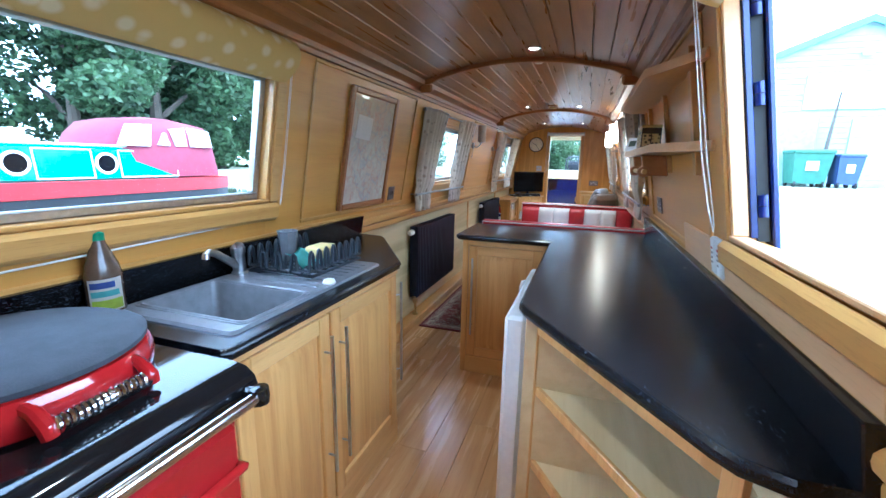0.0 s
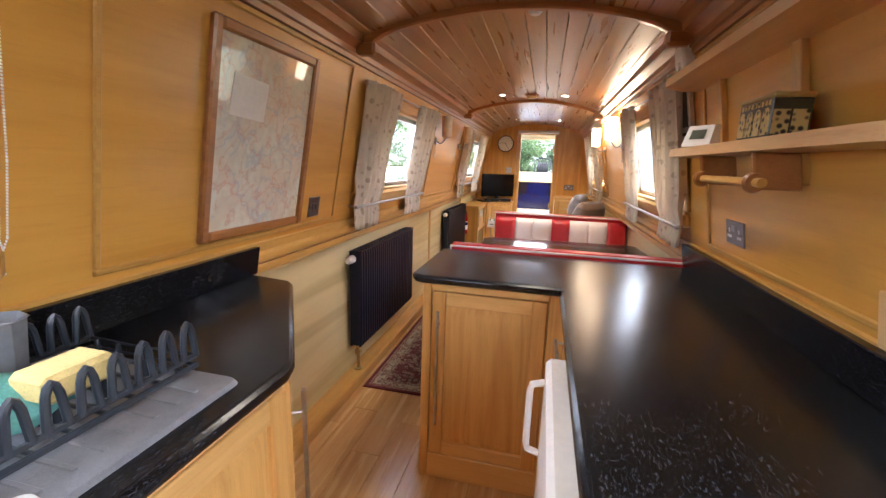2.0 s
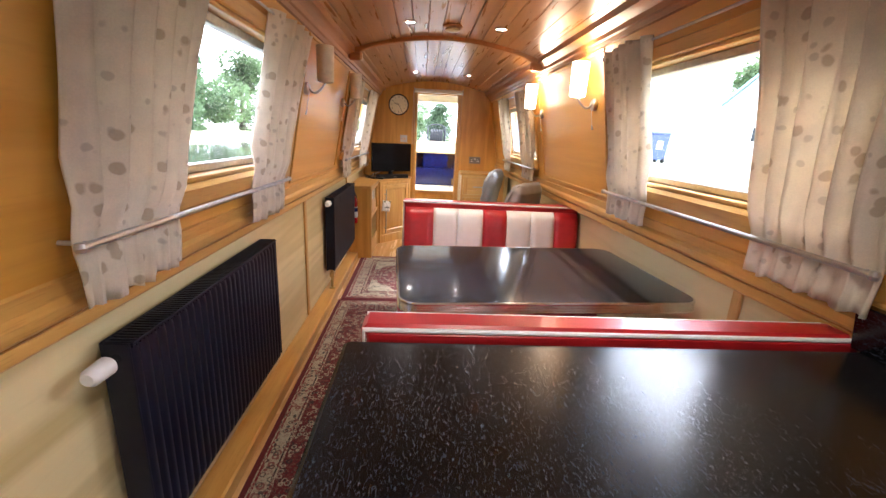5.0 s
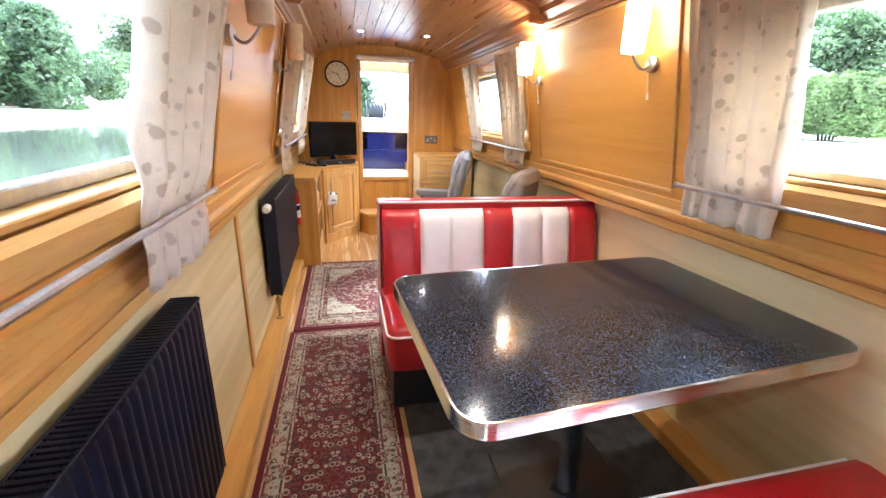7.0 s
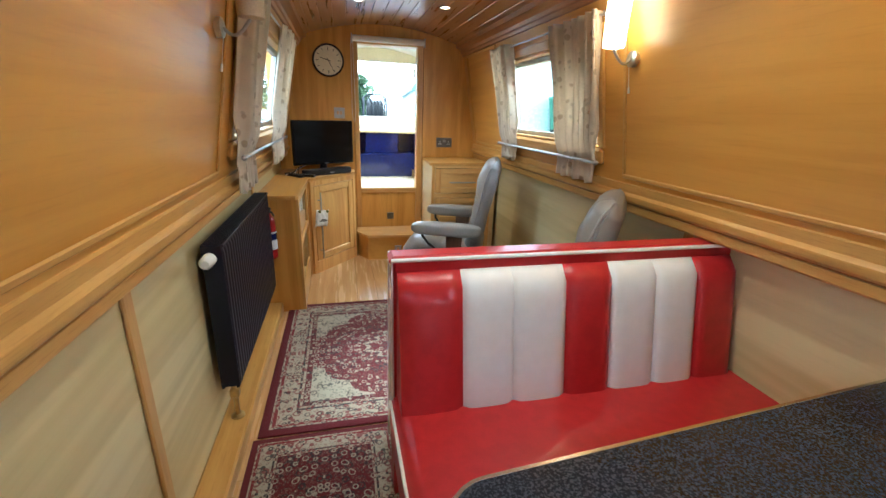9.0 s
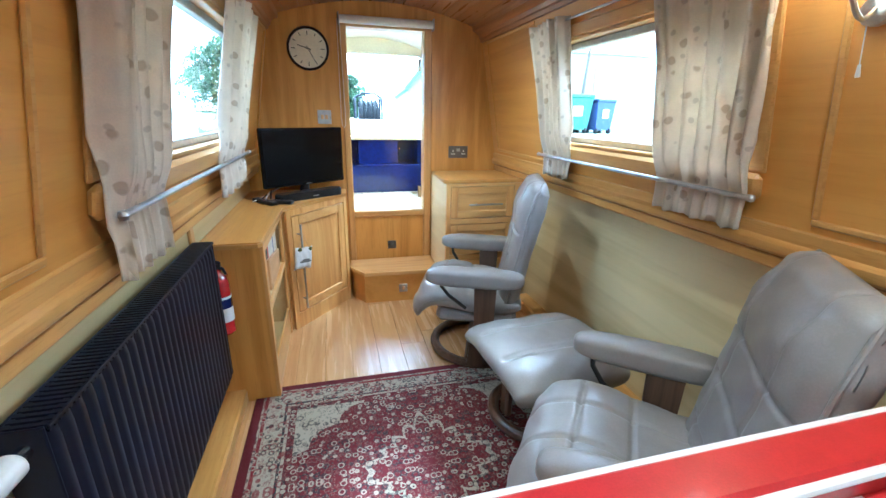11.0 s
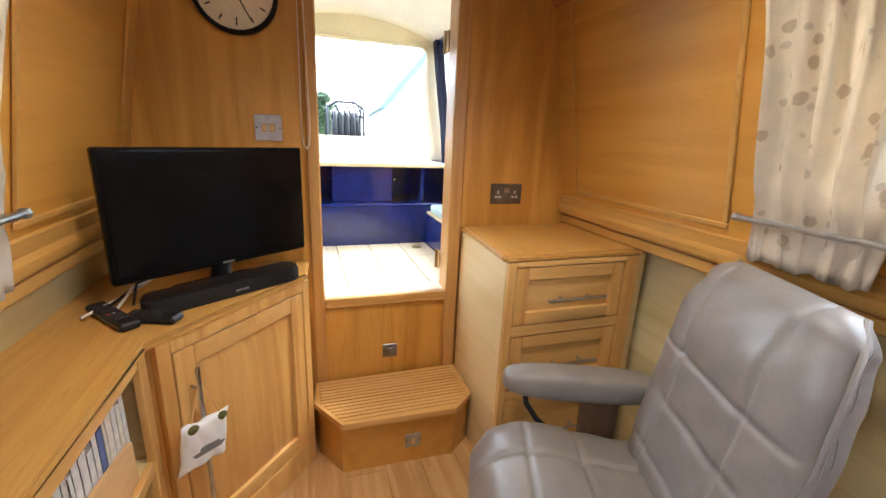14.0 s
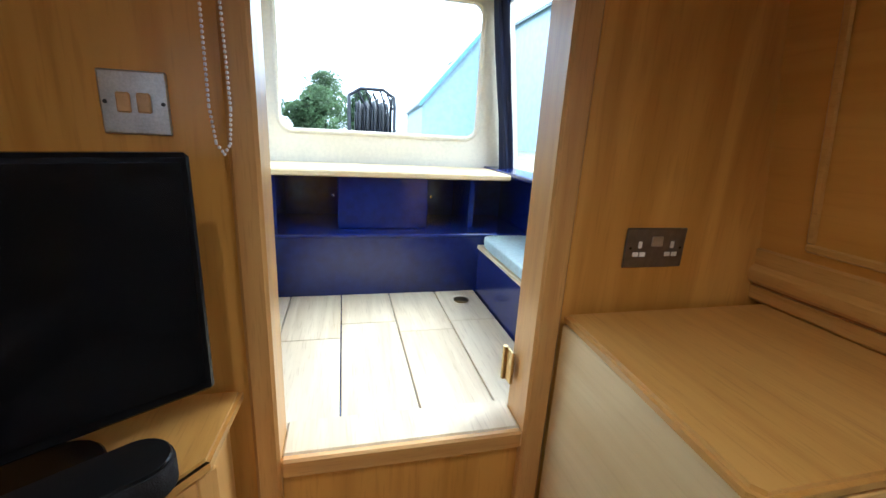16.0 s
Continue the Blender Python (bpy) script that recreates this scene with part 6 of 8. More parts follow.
# things on the open shelf
BOOKS = [plain("book_%d" % i, c, 0.6) for i, c in enumerate(((0.65, 0.64, 0.6), (0.5, 0.1, 0.08), (0.1, 0.14, 0.3), (0.7, 0.66, 0.55), (0.55, 0.56, 0.6), (0.04, 0.04, 0.045)))]
y = 6.872
rng = random.Random(8)
for i in range(17):
    w = 0.012 + 0.016 * rng.random()
    h = 0.19 + 0.05 * rng.random()
    b = thing("book", (-0.79, y, 0.458), "paper-backed book standing on the low shelf", "book", "shelf books")
    mt = BOOKS[5] if i < 3 else BOOKS[1] if i == 3 else BOOKS[(0, 3, 4, 0, 3, 2)[rng.randrange(6)]]
    bm = BM()
    box(bm, (-0.86, y, 0.4585), (-0.735, y + 0.0015, 0.4585 + h))
    box(bm, (-0.86, y + w - 0.0015, 0.4585), (-0.735, y + w, 0.4585 + h))
    box(bm, (-0.737, y, 0.4585), (-0.735, y + w, 0.4585 + h))
    part("cover", bm, mt, b)
    bm = BM()
    box(bm, (-0.857, y + 0.0018, 0.461), (-0.7375, y + w - 0.0018, 0.4565 + h))
    part("pages", bm, PAPER, b)
    y += w + 0.001
wb = thing("wooden_box", (-0.79, 7.0, 0.458), "plain oak file box with a slot grip, full of books", "box")
bm = BM()
for lo, hi in (((-0.868, 6.852, 0.4585), (-0.722, 6.866, 0.560)), ((-0.868, 6.852, 0.582), (-0.722, 6.866, 0.612)), ((-0.868, 6.852, 0.560), (-0.825, 6.866, 0.582)), ((-0.758, 6.852, 0.560), (-0.722, 6.866, 0.582))):
    box(bm, lo, hi)
part("end", bm, BEECH, wb)
bm = BM()
add(bm, [(x, y, z) for x in (-0.732, -0.721) for y, z in ((6.867, 0.4585), (7.20, 0.4585), (7.20, 0.56), (6.867, 0.612))], [(0, 1, 2, 3), (4, 5, 6, 7), (0, 1, 5, 4), (1, 2, 6, 5), (2, 3, 7, 6), (3, 0, 4, 7)])
part("side", bm, BEECH, wb)

tf = turned(-0.552, 7.545, 34)
tv = thing("television", tf((0.013, 0.05, 0.775)), "black flat-screen television on its stand", "television")
bm = BM()
box(bm, (-0.266, 0.032, 0.850), (0.284, 0.058, 1.191), 0.005, tf)
box(bm, (-0.20, 0.058, 0.885), (0.227, 0.085, 1.12), 0.012, tf)
TV_BLACK = plain("piano_black", (0.006, 0.006, 0.007), 0.25)
TV_BLACK.node_tree.nodes["Principled BSDF"].inputs["Specular IOR Level"].default_value = 0.1
part("case", bm, TV_BLACK, tv)
bm = BM()
box(bm, (-0.254, 0.0295, 0.868), (0.272, 0.0318, 1.180), 0, tf)
part("screen", bm, SCREEN, tv, "glossy dark screen")
bm = BM()
box(bm, (0.0, 0.0290, 0.8555), (0.035, 0.0317, 0.8605), 0, tf)
part("badge", bm, STEEL, tv)
bm = BM()
tube(bm, [tf((0.013, 0.085, 0.782)), tf((0.013, 0.06, 0.90))], [0.034, 0.020], 16)
part("neck", bm, BLACK_PLASTIC, tv)
bm = BM()
prism(bm, round_rect(-0.13, 0.034, 0.155, 0.145, 0.05), 0.7755, 0.784, 0.003, tf)
part("foot", bm, ENAMEL, tv)
sb = thing("soundbar", tf((0.02, -0.045, 0.775)), "black soundbar standing before the television", "soundbar")
SOUND_CLOTH = plain("black_grille_cloth", (0.010, 0.010, 0.012), 0.9, bump=0.8, scale=500, vary=0.3)
bm = BM()
prism(bm, round_rect(-0.228, -0.052, 0.214, 0.030, 0.038, 8), 0.7755, 0.816, 0.004, tf)
part("body", bm, SOUND_CLOTH, sb, "black cloth grille")
bm = BM()
prism(bm, round_rect(-0.225, -0.049, 0.211, 0.027, 0.036, 8), 0.8162, 0.821, 0.002, tf)
part("top_cap", bm, BLACK_PLASTIC, sb)
for u in (-0.18, 0.16):
    bm = BM()
    box(bm, (u - 0.02, -0.025, 0.7752), (u + 0.02, 0.005, 0.7756), 0, tf)
    part("foot", bm, RUBBER, sb)
bm = BM()
box(bm, (-0.008, -0.0535, 0.790), (0.030, -0.0518, 0.796), 0, tf)
part("badge", bm, STEEL, sb)
for cx, cy, a, L in ((-0.795, 7.40, -50, 0.20), (-0.700, 7.372, -20, 0.13)):
    rr = thing("remote_control", (cx, cy, 0.775), "black remote control lying on the oak top", "remote control", "remote controls")
    rf = turned(cx, cy, a)
    bm = BM()
    box(bm, (-L / 2, -0.023, 0.7755), (L / 2, 0.023, 0.795), 0.006, rf)
    part("case", bm, BLACK_PLASTIC, rr)
    for k in range(int(L / 0.024) - 1):
        for j in (-1, 0, 1):
            bm = BM()
            box(bm, (-L / 2 + 0.018 + k * 0.022, j * 0.012 - 0.004, 0.7948), (-L / 2 + 0.026 + k * 0.022, j * 0.012 + 0.004, 0.7968), 0.001, rf)
            part("key", bm, (RED_VINYL, STEEL, BLUE)[j + 1] if k == 4 else MAT, rr)
for k in range(4):
    bm = BM()
    tube(bm, [(-0.86 + 0.03 * k, 7.40 + 0.02 * k, 0.785), (-0.80 + 0.01 * k, 7.5, 0.80 + 0.01 * k), (-0.74, 7.56 + 0.01 * k, 0.83), (-0.66, 7.62, 0.87)], 0.0035, 6)
    single("cable", bm, BLACK_PLASTIC if k % 2 else WHITE, "thin lead trailing behind the television", "cable", "television leads", at=(-0.8, 7.5, 0.78))

fe = thing("fire_extinguisher", (-0.872, 6.59, 0.40), "small red fire extinguisher fixed beside the low unit", "extinguisher")
bm = BM()
lathe(bm, [(0.0, 0.0), (0.03, 0.0), (0.036, 0.008), (0.036, 0.22), (0.03, 0.25), (0.014, 0.268), (0.012, 0.285), (0.0, 0.285)], (-0.872, 6.578, 0.40), 20)
part("cylinder", bm, RED_ENAMEL, fe)
bm = BM()
lathe(bm, [(0.0362, 0.06), (0.0368, 0.06), (0.0368, 0.17), (0.0362, 0.17)], (-0.872, 6.578, 0.40), 20)
part("label_band", bm, WHITE, fe)
bm = BM()
lathe(bm, [(0.0369, 0.12), (0.0373, 0.12), (0.0373, 0.16), (0.0369, 0.16)], (-0.872, 6.578, 0.40), 20)
part("label_stripe", bm, BLUE, fe)
bm = BM()
tube(bm, [(-0.872, 6.578, 0.68), (-0.862, 6.572, 0.71), (-0.885, 6.56, 0.725)], [0.012, 0.008, 0.005], 8)
tube(bm, [(-0.872, 6.578, 0.69), (-0.85, 6.57, 0.685), (-0.838, 6.56, 0.665)], [0.01, 0.006, 0.005], 8)
part("lever", bm, BLACK_PLASTIC, fe)
bm = BM()
box(bm, (-0.894, 6.612, 0.42), (-0.85, 6.634, 0.64), 0.002)
part("bracket", bm, RED_ENAMEL, fe)

# ---- chest and step at the bulkhead ----
chest = thing("chest_of_drawers", (0.53, 7.6, 0), "honey oak chest of drawers with steel bar handles", "chest of drawers")
bm = BM()
box(bm, (0.290, 7.41, 0.0), (R_LOW - 0.035, END_Y - 0.024, 0.864), 0.003)
part("carcass", bm, PALE, chest)
bm = BM()
prism(bm, [(0.267, 7.405), (0.28, 7.388), (0.826, 7.388), (0.826, END_Y - 0.024), (0.292, END_Y - 0.024)], 0.864, 0.888, 0.0)
bmesh.ops.bevel(bm, geom=[e for e in bm.edges if abs(e.verts[0].co.z - e.verts[1].co.z) < 1e-6], offset=0.007, segments=2, affect="EDGES")
part("top", bm, TRIM, chest, "smooth oak top")
f = facing((0.290, 7.41), (R_LOW - 0.11, 7.41))
for u0, u1, z0, z1, nm in ((0, 0.026, 0, 0.863, "stile"), (0.467, 0.525, 0, 0.863, "stile"), (0.026, 0.467, 0.846, 0.863, "top_rail"), (0.026, 0.467, 0.596, 0.632, "mid_rail"), (0.026, 0.467, 0.346, 0.382, "mid_rail"), (0.026, 0.467, 0, 0.08, "plinth")):
    bm = BM()
    box(bm, (u0, 0, z0), (u1, 0.022, z1), 0.002, f)
    part(nm, bm, PINE if nm == "stile" else PINE_X, chest)
for z0, z1 in ((0.636, 0.842), (0.386, 0.592), (0.084, 0.342)):
    door_front(chest, f, 0.030, 0.463, z0, z1, ((0.145, (z0 + z1) / 2 - 0.01), (0.375, (z0 + z1) / 2 - 0.01)), "drawer", True)

step = thing("entry_step", (0, 7.68, 0), "honey oak box step with a grooved tread below the doorway", "step")
so = [(-0.316, END_Y - 0.024), (-0.330, 7.70), (-0.238, 7.548), (0.192, 7.532), (0.286, 7.612), (0.286, END_Y - 0.024)]
bm = BM()
prism(bm, [(-0.31, END_Y - 0.024), (-0.318, 7.715), (-0.236, 7.578), (0.196, 7.562), (0.280, 7.632), (0.280, END_Y - 0.024)], 0.0, 0.212)
part("box", bm, VENEER, step)
bm = BM()
prism(bm, so, 0.212, 0.236)
part("tread", bm, PINE_X, step)
for i in range(13):
    y = 7.562 + i * 0.0205
    xa = max(-0.318, -0.238 - (y - 7.548) * 0.6) + 0.012
    xb = min(0.276, 0.192 + (y - 7.532) * 1.15) - 0.012
    bm = BM()
    box(bm, (xa, y, 0.2362), (xb, y + 0.014, 0.2412), 0.0015)
    part("tread_slat", bm, PINE_X, step)
plate(lambda v: (v[0], 7.566 - v[1], v[2]), 0.03, 0.10, 0.06, 0.06, STEEL, "step_light", "small square steel light in the box step", "step light", 1)


# ---- recliners and footstool ----
def ring_base(parent, r, f=None):
    bm = BM()
    pts = [(r * math.cos(2 * math.pi * k / 40), r * math.sin(2 * math.pi * k / 40), 0.026) for k in range(40)]
    tube(bm, pts, 0.025, 10, f, closed=True)
    return part("ring_base", bm, WALNUT, parent, "dark bent-wood ring base")


def soft(bm, u0, u1, prof, width, bulge, f=None, n=12):
    """Upholstery swept across the seat: prof is a closed loop of (x, z), width runs in y."""
    k = len(prof)
    cx, cz = sum(p[0] for p in prof) / k, sum(p[1] for p in prof) / k
    v, faces = [], []
    for i in range(n + 1):
        s = 2 * i / n - 1
        e = max(0.0, 1 - abs(s) ** 7) ** 0.5 * bulge + (1 - bulge)
        e = e if 0 < i < n else 1 - bulge
        for x, z in prof:
            v.append((cx + (x - cx) * e, s * width / 2, cz + (z - cz) * e))
    for i in range(n):
        for j in range(k):
            faces.append((i * k + j, i * k + (j + 1) % k, i * k + k + (j + 1) % k, i * k + k + j))
    faces += [tuple(range(k))[::-1], tuple(range(n * k, n * k + k))]
    return add(bm, v, faces, f)


def thick_line(pts, t):
    """A closed loop round a line of (x, z) with thickness t (one or one for each point)."""
    up, dn = [], []
    for i, p in enumerate(pts):
        a, b = pts[max(i - 1, 0)], pts[min(i + 1, len(pts) - 1)]
        d = Vector((b[0] - a[0], b[1] - a[1])).normalized()
        n = Vector((-d.y, d.x))
        tt = t[i] if isinstance(t, (list, tuple)) else t
        up.append((p[0] + n.x * tt / 2, p[1] + n.y * tt / 2))
        dn.append((p[0] - n.x * tt / 2, p[1] - n.y * tt / 2))
    return up + dn[::-1]


def quilt(bm, line, thick, width, along=(), across=(), depth=0.012, n=120, k=90, f=None, crown=0.0):
    """One stuffed leather slab: swept along a line of (x, z), with stitched seams along and across its face."""
    m = len(line) - 1
    v, faces = [], []
    ring = 2 * k

    def at(seq, u):
        i = min(int(u * m), m - 1)
        w = u * m - i
        w = w * w * (3 - 2 * w) if isinstance(seq[0], float) else w
        if isinstance(seq[0], float):
            return seq[i] + (seq[i + 1] - seq[i]) * w
        p0, p1, p2, p3 = (Vector(seq[min(max(j, 0), m)]) for j in (i - 1, i, i + 1, i + 2))
        return 0.5 * (2 * p1 + (p2 - p0) * w + (2 * p0 - 5 * p1 + 4 * p2 - p3) * w * w + (3 * p1 - p0 - 3 * p2 + p3) * w ** 3)

    for i in range(n + 1):
        u = 0.7 * i / n + 0.15 - 0.15 * math.cos(math.pi * i / n)
        p = at(line, u)
        d = (at(line, min(u + 0.01, 1.0)) - at(line, max(u - 0.01, 0.0))).normalized()
        nx, nz = -d.y, d.x
        e = max(0.0, 1 - abs(2 * u - 1) ** 9) ** 0.5 * 0.85 + 0.15
        w, th = at(width, u) / 2, at(thick, u) * e
        for j in range(ring):
            front = j < k
            q = -math.cos(math.pi * (j if front else ring - 1 - j) / (k - 1))
            y = q * w * (0.94 + 0.06 * e)
            h = max(0.0, 1 - abs(q) ** 6) ** 0.5 * th / 2
            if front:
                h += crown * (1 - q * q) * e
                for c in along:
                    h -= depth * math.exp(-((y - c) / 0.007) ** 2)
                for c, lim in across:
                    if abs(y) < lim:
                        h -= depth * math.exp(-((u - c) / 0.010) ** 2) * min(1.0, (lim - abs(y)) / 0.02)
                h += 0.0032 * math.sin(31 * y + 19 * u) * math.sin(23 * u + 7 * y) * e
            else:
                h = -h
            v.append((p[0] + nx * h, y, p[1] + nz * h))
    for i in range(n):
        for j in range(ring):
            faces.append((i * ring + j, i * ring + (j + 1) % ring, i * ring + ring + (j + 1) % ring, i * ring + ring + j))
    faces += [tuple(range(ring))[::-1], tuple(range(n * ring, n * ring + ring))]
    add(bm, v, faces, f)
    bmesh.ops.remove_doubles(bm, verts=bm.verts, dist=1e-5)
    bmesh.ops.recalc_face_normals(bm, faces=bm.faces)
    return bm


def recliner(m, label):
    """Faces local +x."""
    c = thing("recliner", (0, 0, 0), label, "armchair", "leather recliners")
    ring_base(c, 0.25)
    bm = BM()
    box(bm, (-0.06, -0.235, 0.03), (0.06, 0.235, 0.055), 0.01)
    part("cross_bar", bm, WALNUT, c)
    for s in (-1, 1):
        bm = BM()
        prof = [(-0.035, 0.04), (0.045, 0.04), (0.035, 0.12), (0.015, 0.30), (0.02, 0.505), (-0.09, 0.505), (-0.085, 0.30), (-0.05, 0.12)]
        v = [(x, s * 0.27 + w, z) for w in (-0.016, 0.016) for x, z in prof]
        add(bm, v, [tuple(range(8))[::-1], tuple(range(8, 16))] + [(i, (i + 1) % 8, 8 + (i + 1) % 8, 8 + i) for i in range(8)])
        bmesh.ops.recalc_face_normals(bm, faces=bm.faces)
        part("arm_post", bm, WALNUT, c, "dark wooden arm post")
        bm = BM()
        pad(bm, (0.02, s * 0.295, 0.535), (0.48, 0.11, 0.09), 3.4, nu=36, nv=20)
        part("armrest", bm, LEATHER, c, "padded leather armrest")
        bm = BM()
        tube(bm, [(0.19, s * 0.275, 0.515), (0.185, s * 0.27, 0.47), (0.15, s * 0.262, 0.42), (0.06, s * 0.255, 0.35)], 0.009, 8)
        part("arm_link", bm, BLACK, c)
    bm = BM()
    tube(bm, [(0.06, -0.25, 0.33), (0.06, -0.305, 0.33)], 0.03, 16)
    part("tension_knob", bm, BLACK_PLASTIC, c)
    bm = BM()
    quilt(bm, [(-0.22, 0.36), (-0.10, 0.355), (0.04, 0.365), (0.16, 0.385), (0.25, 0.375), (0.305, 0.325), (0.315, 0.27)], [0.10, 0.13, 0.14, 0.14, 0.12, 0.09, 0.05], [0.48, 0.49, 0.50, 0.51, 0.51, 0.50, 0.47],
          (-0.085, 0.085), ((0.36, 0.23), (0.56, 0.23)), 0.010)
    part("seat", bm, LEATHER, c, angle=180)
    bm = BM()
    box(bm, (-0.20, -0.215, 0.24), (0.22, 0.215, 0.315), 0.025)
    part("seat_pan", bm, LEATHER, c)
    bm = BM()
    quilt(bm, [(-0.285, 0.985), (-0.26, 0.935), (-0.232, 0.84), (-0.215, 0.735), (-0.195, 0.63), (-0.172, 0.50), (-0.15, 0.38), (-0.14, 0.30)], [0.07, 0.125, 0.145, 0.125, 0.115, 0.12, 0.12, 0.06], [0.34, 0.42, 0.47, 0.505, 0.515, 0.50, 0.47, 0.44],
          (-0.12, 0.12), ((0.42, 0.24), (0.60, 0.19), (0.76, 0.19)), 0.008, n=150)
    part("backrest", bm, LEATHER, c, angle=180)
    for s in (-1, 1):
        bm = BM()
        tube(bm, [(-0.135, s * 0.231, 0.38), (-0.155, s * 0.244, 0.50), (-0.178, s * 0.253, 0.63), (-0.198, s * 0.251, 0.735), (-0.215, s * 0.239, 0.84), (-0.245, s * 0.214, 0.935), (-0.278, s * 0.17, 0.985)], 0.006, 8)
        part("seam_piping", bm, LEATHER, c)
    c.matrix_basis = m
    return c


recliner(pose(0.36, 6.89, 0, 0, 0, 158), "taupe leather recliner on a dark ring base facing the television")
recliner(pose(0.395, 5.59, 0.01, 0, 0, 141), "taupe leather recliner with its back to the diner bench")

stool = thing("footstool", (0, 0, 0), "taupe leather footstool on a dark ring base", "footstool")
ring_base(stool, 0.19)
for s in (-1, 1):
    bm = BM()
    box(bm, (-0.03, s * 0.15 - 0.018, 0.04), (0.03, s * 0.15 + 0.018, 0.31), 0.01)
    part("post", bm, WALNUT, stool)
bm = BM()
quilt(bm, [(-0.235, 0.27), (-0.225, 0.315), (-0.15, 0.345), (0.0, 0.355), (0.15, 0.345), (0.225, 0.315), (0.235, 0.27)], [0.05, 0.08, 0.105, 0.11, 0.105, 0.08, 0.05], [0.48, 0.52, 0.54, 0.55, 0.54, 0.52, 0.48], (), ((0.40, 0.25), (0.60, 0.25)), 0.014)
part("cushion", bm, LEATHER, stool, angle=180)
stool.matrix_basis = pose(0.415, 6.25, 0.01, 0, 0, 95)

# ---- loose things in the galley ----
bt = thing("washing_up_bottle", (-0.835, 0.955, 0.9), "brown plastic washing-up bottle with a green cap", "bottle")
BROWN_PLASTIC = plain("brown_translucent_plastic", (0.10, 0.065, 0.04), 0.25, coat=0.3)
bf = lambda v: (-0.835 + v[0] * 0.75, 0.955 + v[1], v[2])
bm = BM()
lathe(bm, [(0.0, 0.9005), (0.042, 0.9005), (0.046, 0.91), (0.046, 1.01), (0.040, 1.04), (0.022, 1.085), (0.015, 1.105), (0.0, 1.105)], (0, 0, 0), 28, bf)
part("body", bm, BROWN_PLASTIC, bt)
bm = BM()
lathe(bm, [(0.017, 1.1052), (0.017, 1.125), (0.010, 1.130), (0.0, 1.13)], (0, 0, 0), 20, bf)
part("cap", bm, plain("green_cap", (0.03, 0.22, 0.10), 0.4), bt, "green cap")
lf = lambda v: (-0.835 + 0.75 * 0.0468 * math.cos(v[0]), 0.955 + 0.0468 * math.sin(v[0]), v[1])


def wrap(a0, a1, z0, z1, k=1.0):
    bm = BM()
    n = 8
    v = [(-0.835 + 0.75 * 0.0466 * k * math.cos(a0 + (a1 - a0) * i / n), 0.955 + 0.0466 * k * math.sin(a0 + (a1 - a0) * i / n), z) for z in (z0, z1) for i in range(n + 1)]
    add(bm, v, [(i, i + 1, n + 2 + i, n + 1 + i) for i in range(n)])
    bmesh.ops.solidify(bm, geom=bm.faces, thickness=0.0006)
    return bm


part("label_sheet", wrap(-1.35, 0.55, 0.915, 1.005), PAPER, bt, "white label")
part("label_patch", wrap(-1.2, 0.45, 0.92, 0.948, 1.02), plain("lime_print", (0.50, 0.62, 0.05), 0.6), bt)
part("label_bar", wrap(-1.2, 0.1, 0.98, 0.997, 1.02), plain("blue_print", (0.06, 0.10, 0.38), 0.6), bt)
part("label_bar", wrap(-1.2, 0.3, 0.957, 0.973, 1.02), plain("teal_print", (0.18, 0.5, 0.48), 0.6), bt)

rack = thing("dish_rack", (-0.67, 1.61, 0.912), "dark grey plastic-coated dish rack on the drainer", "dish rack")
RACK = plain("grey_coated_wire", (0.022, 0.028, 0.036), 0.35, coat=0.2)
bm = BM()
X0, X1, Y0, Y1 = -0.755, -0.495, 1.39, 1.725
for z in (0.925, 0.945):
    tube(bm, [(X0, Y0, z), (X1, Y0, z), (X1, Y1, z), (X0, Y1, z)], 0.006, 8, closed=True)
for x in (X0 + 0.02, X1 - 0.02):
    for y in (Y0 + 0.02, Y1 - 0.02):
        tube(bm, [(x, y, 0.9122), (x, y, 0.93)], 0.007, 8)
part("tray", bm, RACK, rack)
for i in range(7):
    y = Y0 + (Y1 - Y0) * (i + 0.5) / 7
    bm = BM()
    tube(bm, [(X0, y, 0.925), (X1, y, 0.925)], 0.004, 6)
    part("bar", bm, RACK, rack)
for row in (X1, X0):
    for i in range(8):
        y = Y0 + 0.012 + (Y1 - Y0 - 0.024) * i / 7
        bm = BM()
        h = 1.008
        tube(bm, [(row, y - 0.014, 0.945), (row, y - 0.009, h - 0.012), (row, y - 0.005, h), (row, y, h + 0.005), (row, y + 0.005, h), (row, y + 0.009, h - 0.012), (row, y + 0.014, 0.945)], 0.006, 8)
        part("prong", bm, RACK, rack)
for x in (X0 + 0.065, X0 + 0.13, X0 + 0.195):
    bm = BM()
    h = 0.995
    tube(bm, [(x - 0.014, Y0, 0.945), (x - 0.007, Y0, h), (x, Y0, h + 0.006), (x + 0.007, Y0, h), (x + 0.014, Y0, 0.945)], 0.006, 8)
    part("prong", bm, RACK, rack)
for i in range(4):
    for j in range(9):
        x, y = X0 + 0.05 + 0.053 * i, Y0 + 0.024 + 0.036 * j
        bm = BM()
        tube(bm, [(x, y, 0.925), (x, y, 0.952), (x, y, 0.958)], [0.006, 0.005, 0.003], 6)
        part("nub", bm, RACK, rack)
cup = thing("grey_beaker", (-0.745, 1.56, 0.93), "grey plastic beaker standing in the dish rack", "beaker")
bm = BM()
lathe(bm, [(0.0, 0.0), (0.030, 0.0), (0.040, 0.115), (0.044, 0.118), (0.041, 0.120), (0.037, 0.115), (0.028, 0.006), (0.0, 0.006)], (-0.725, 1.565, 0.9295), 7)
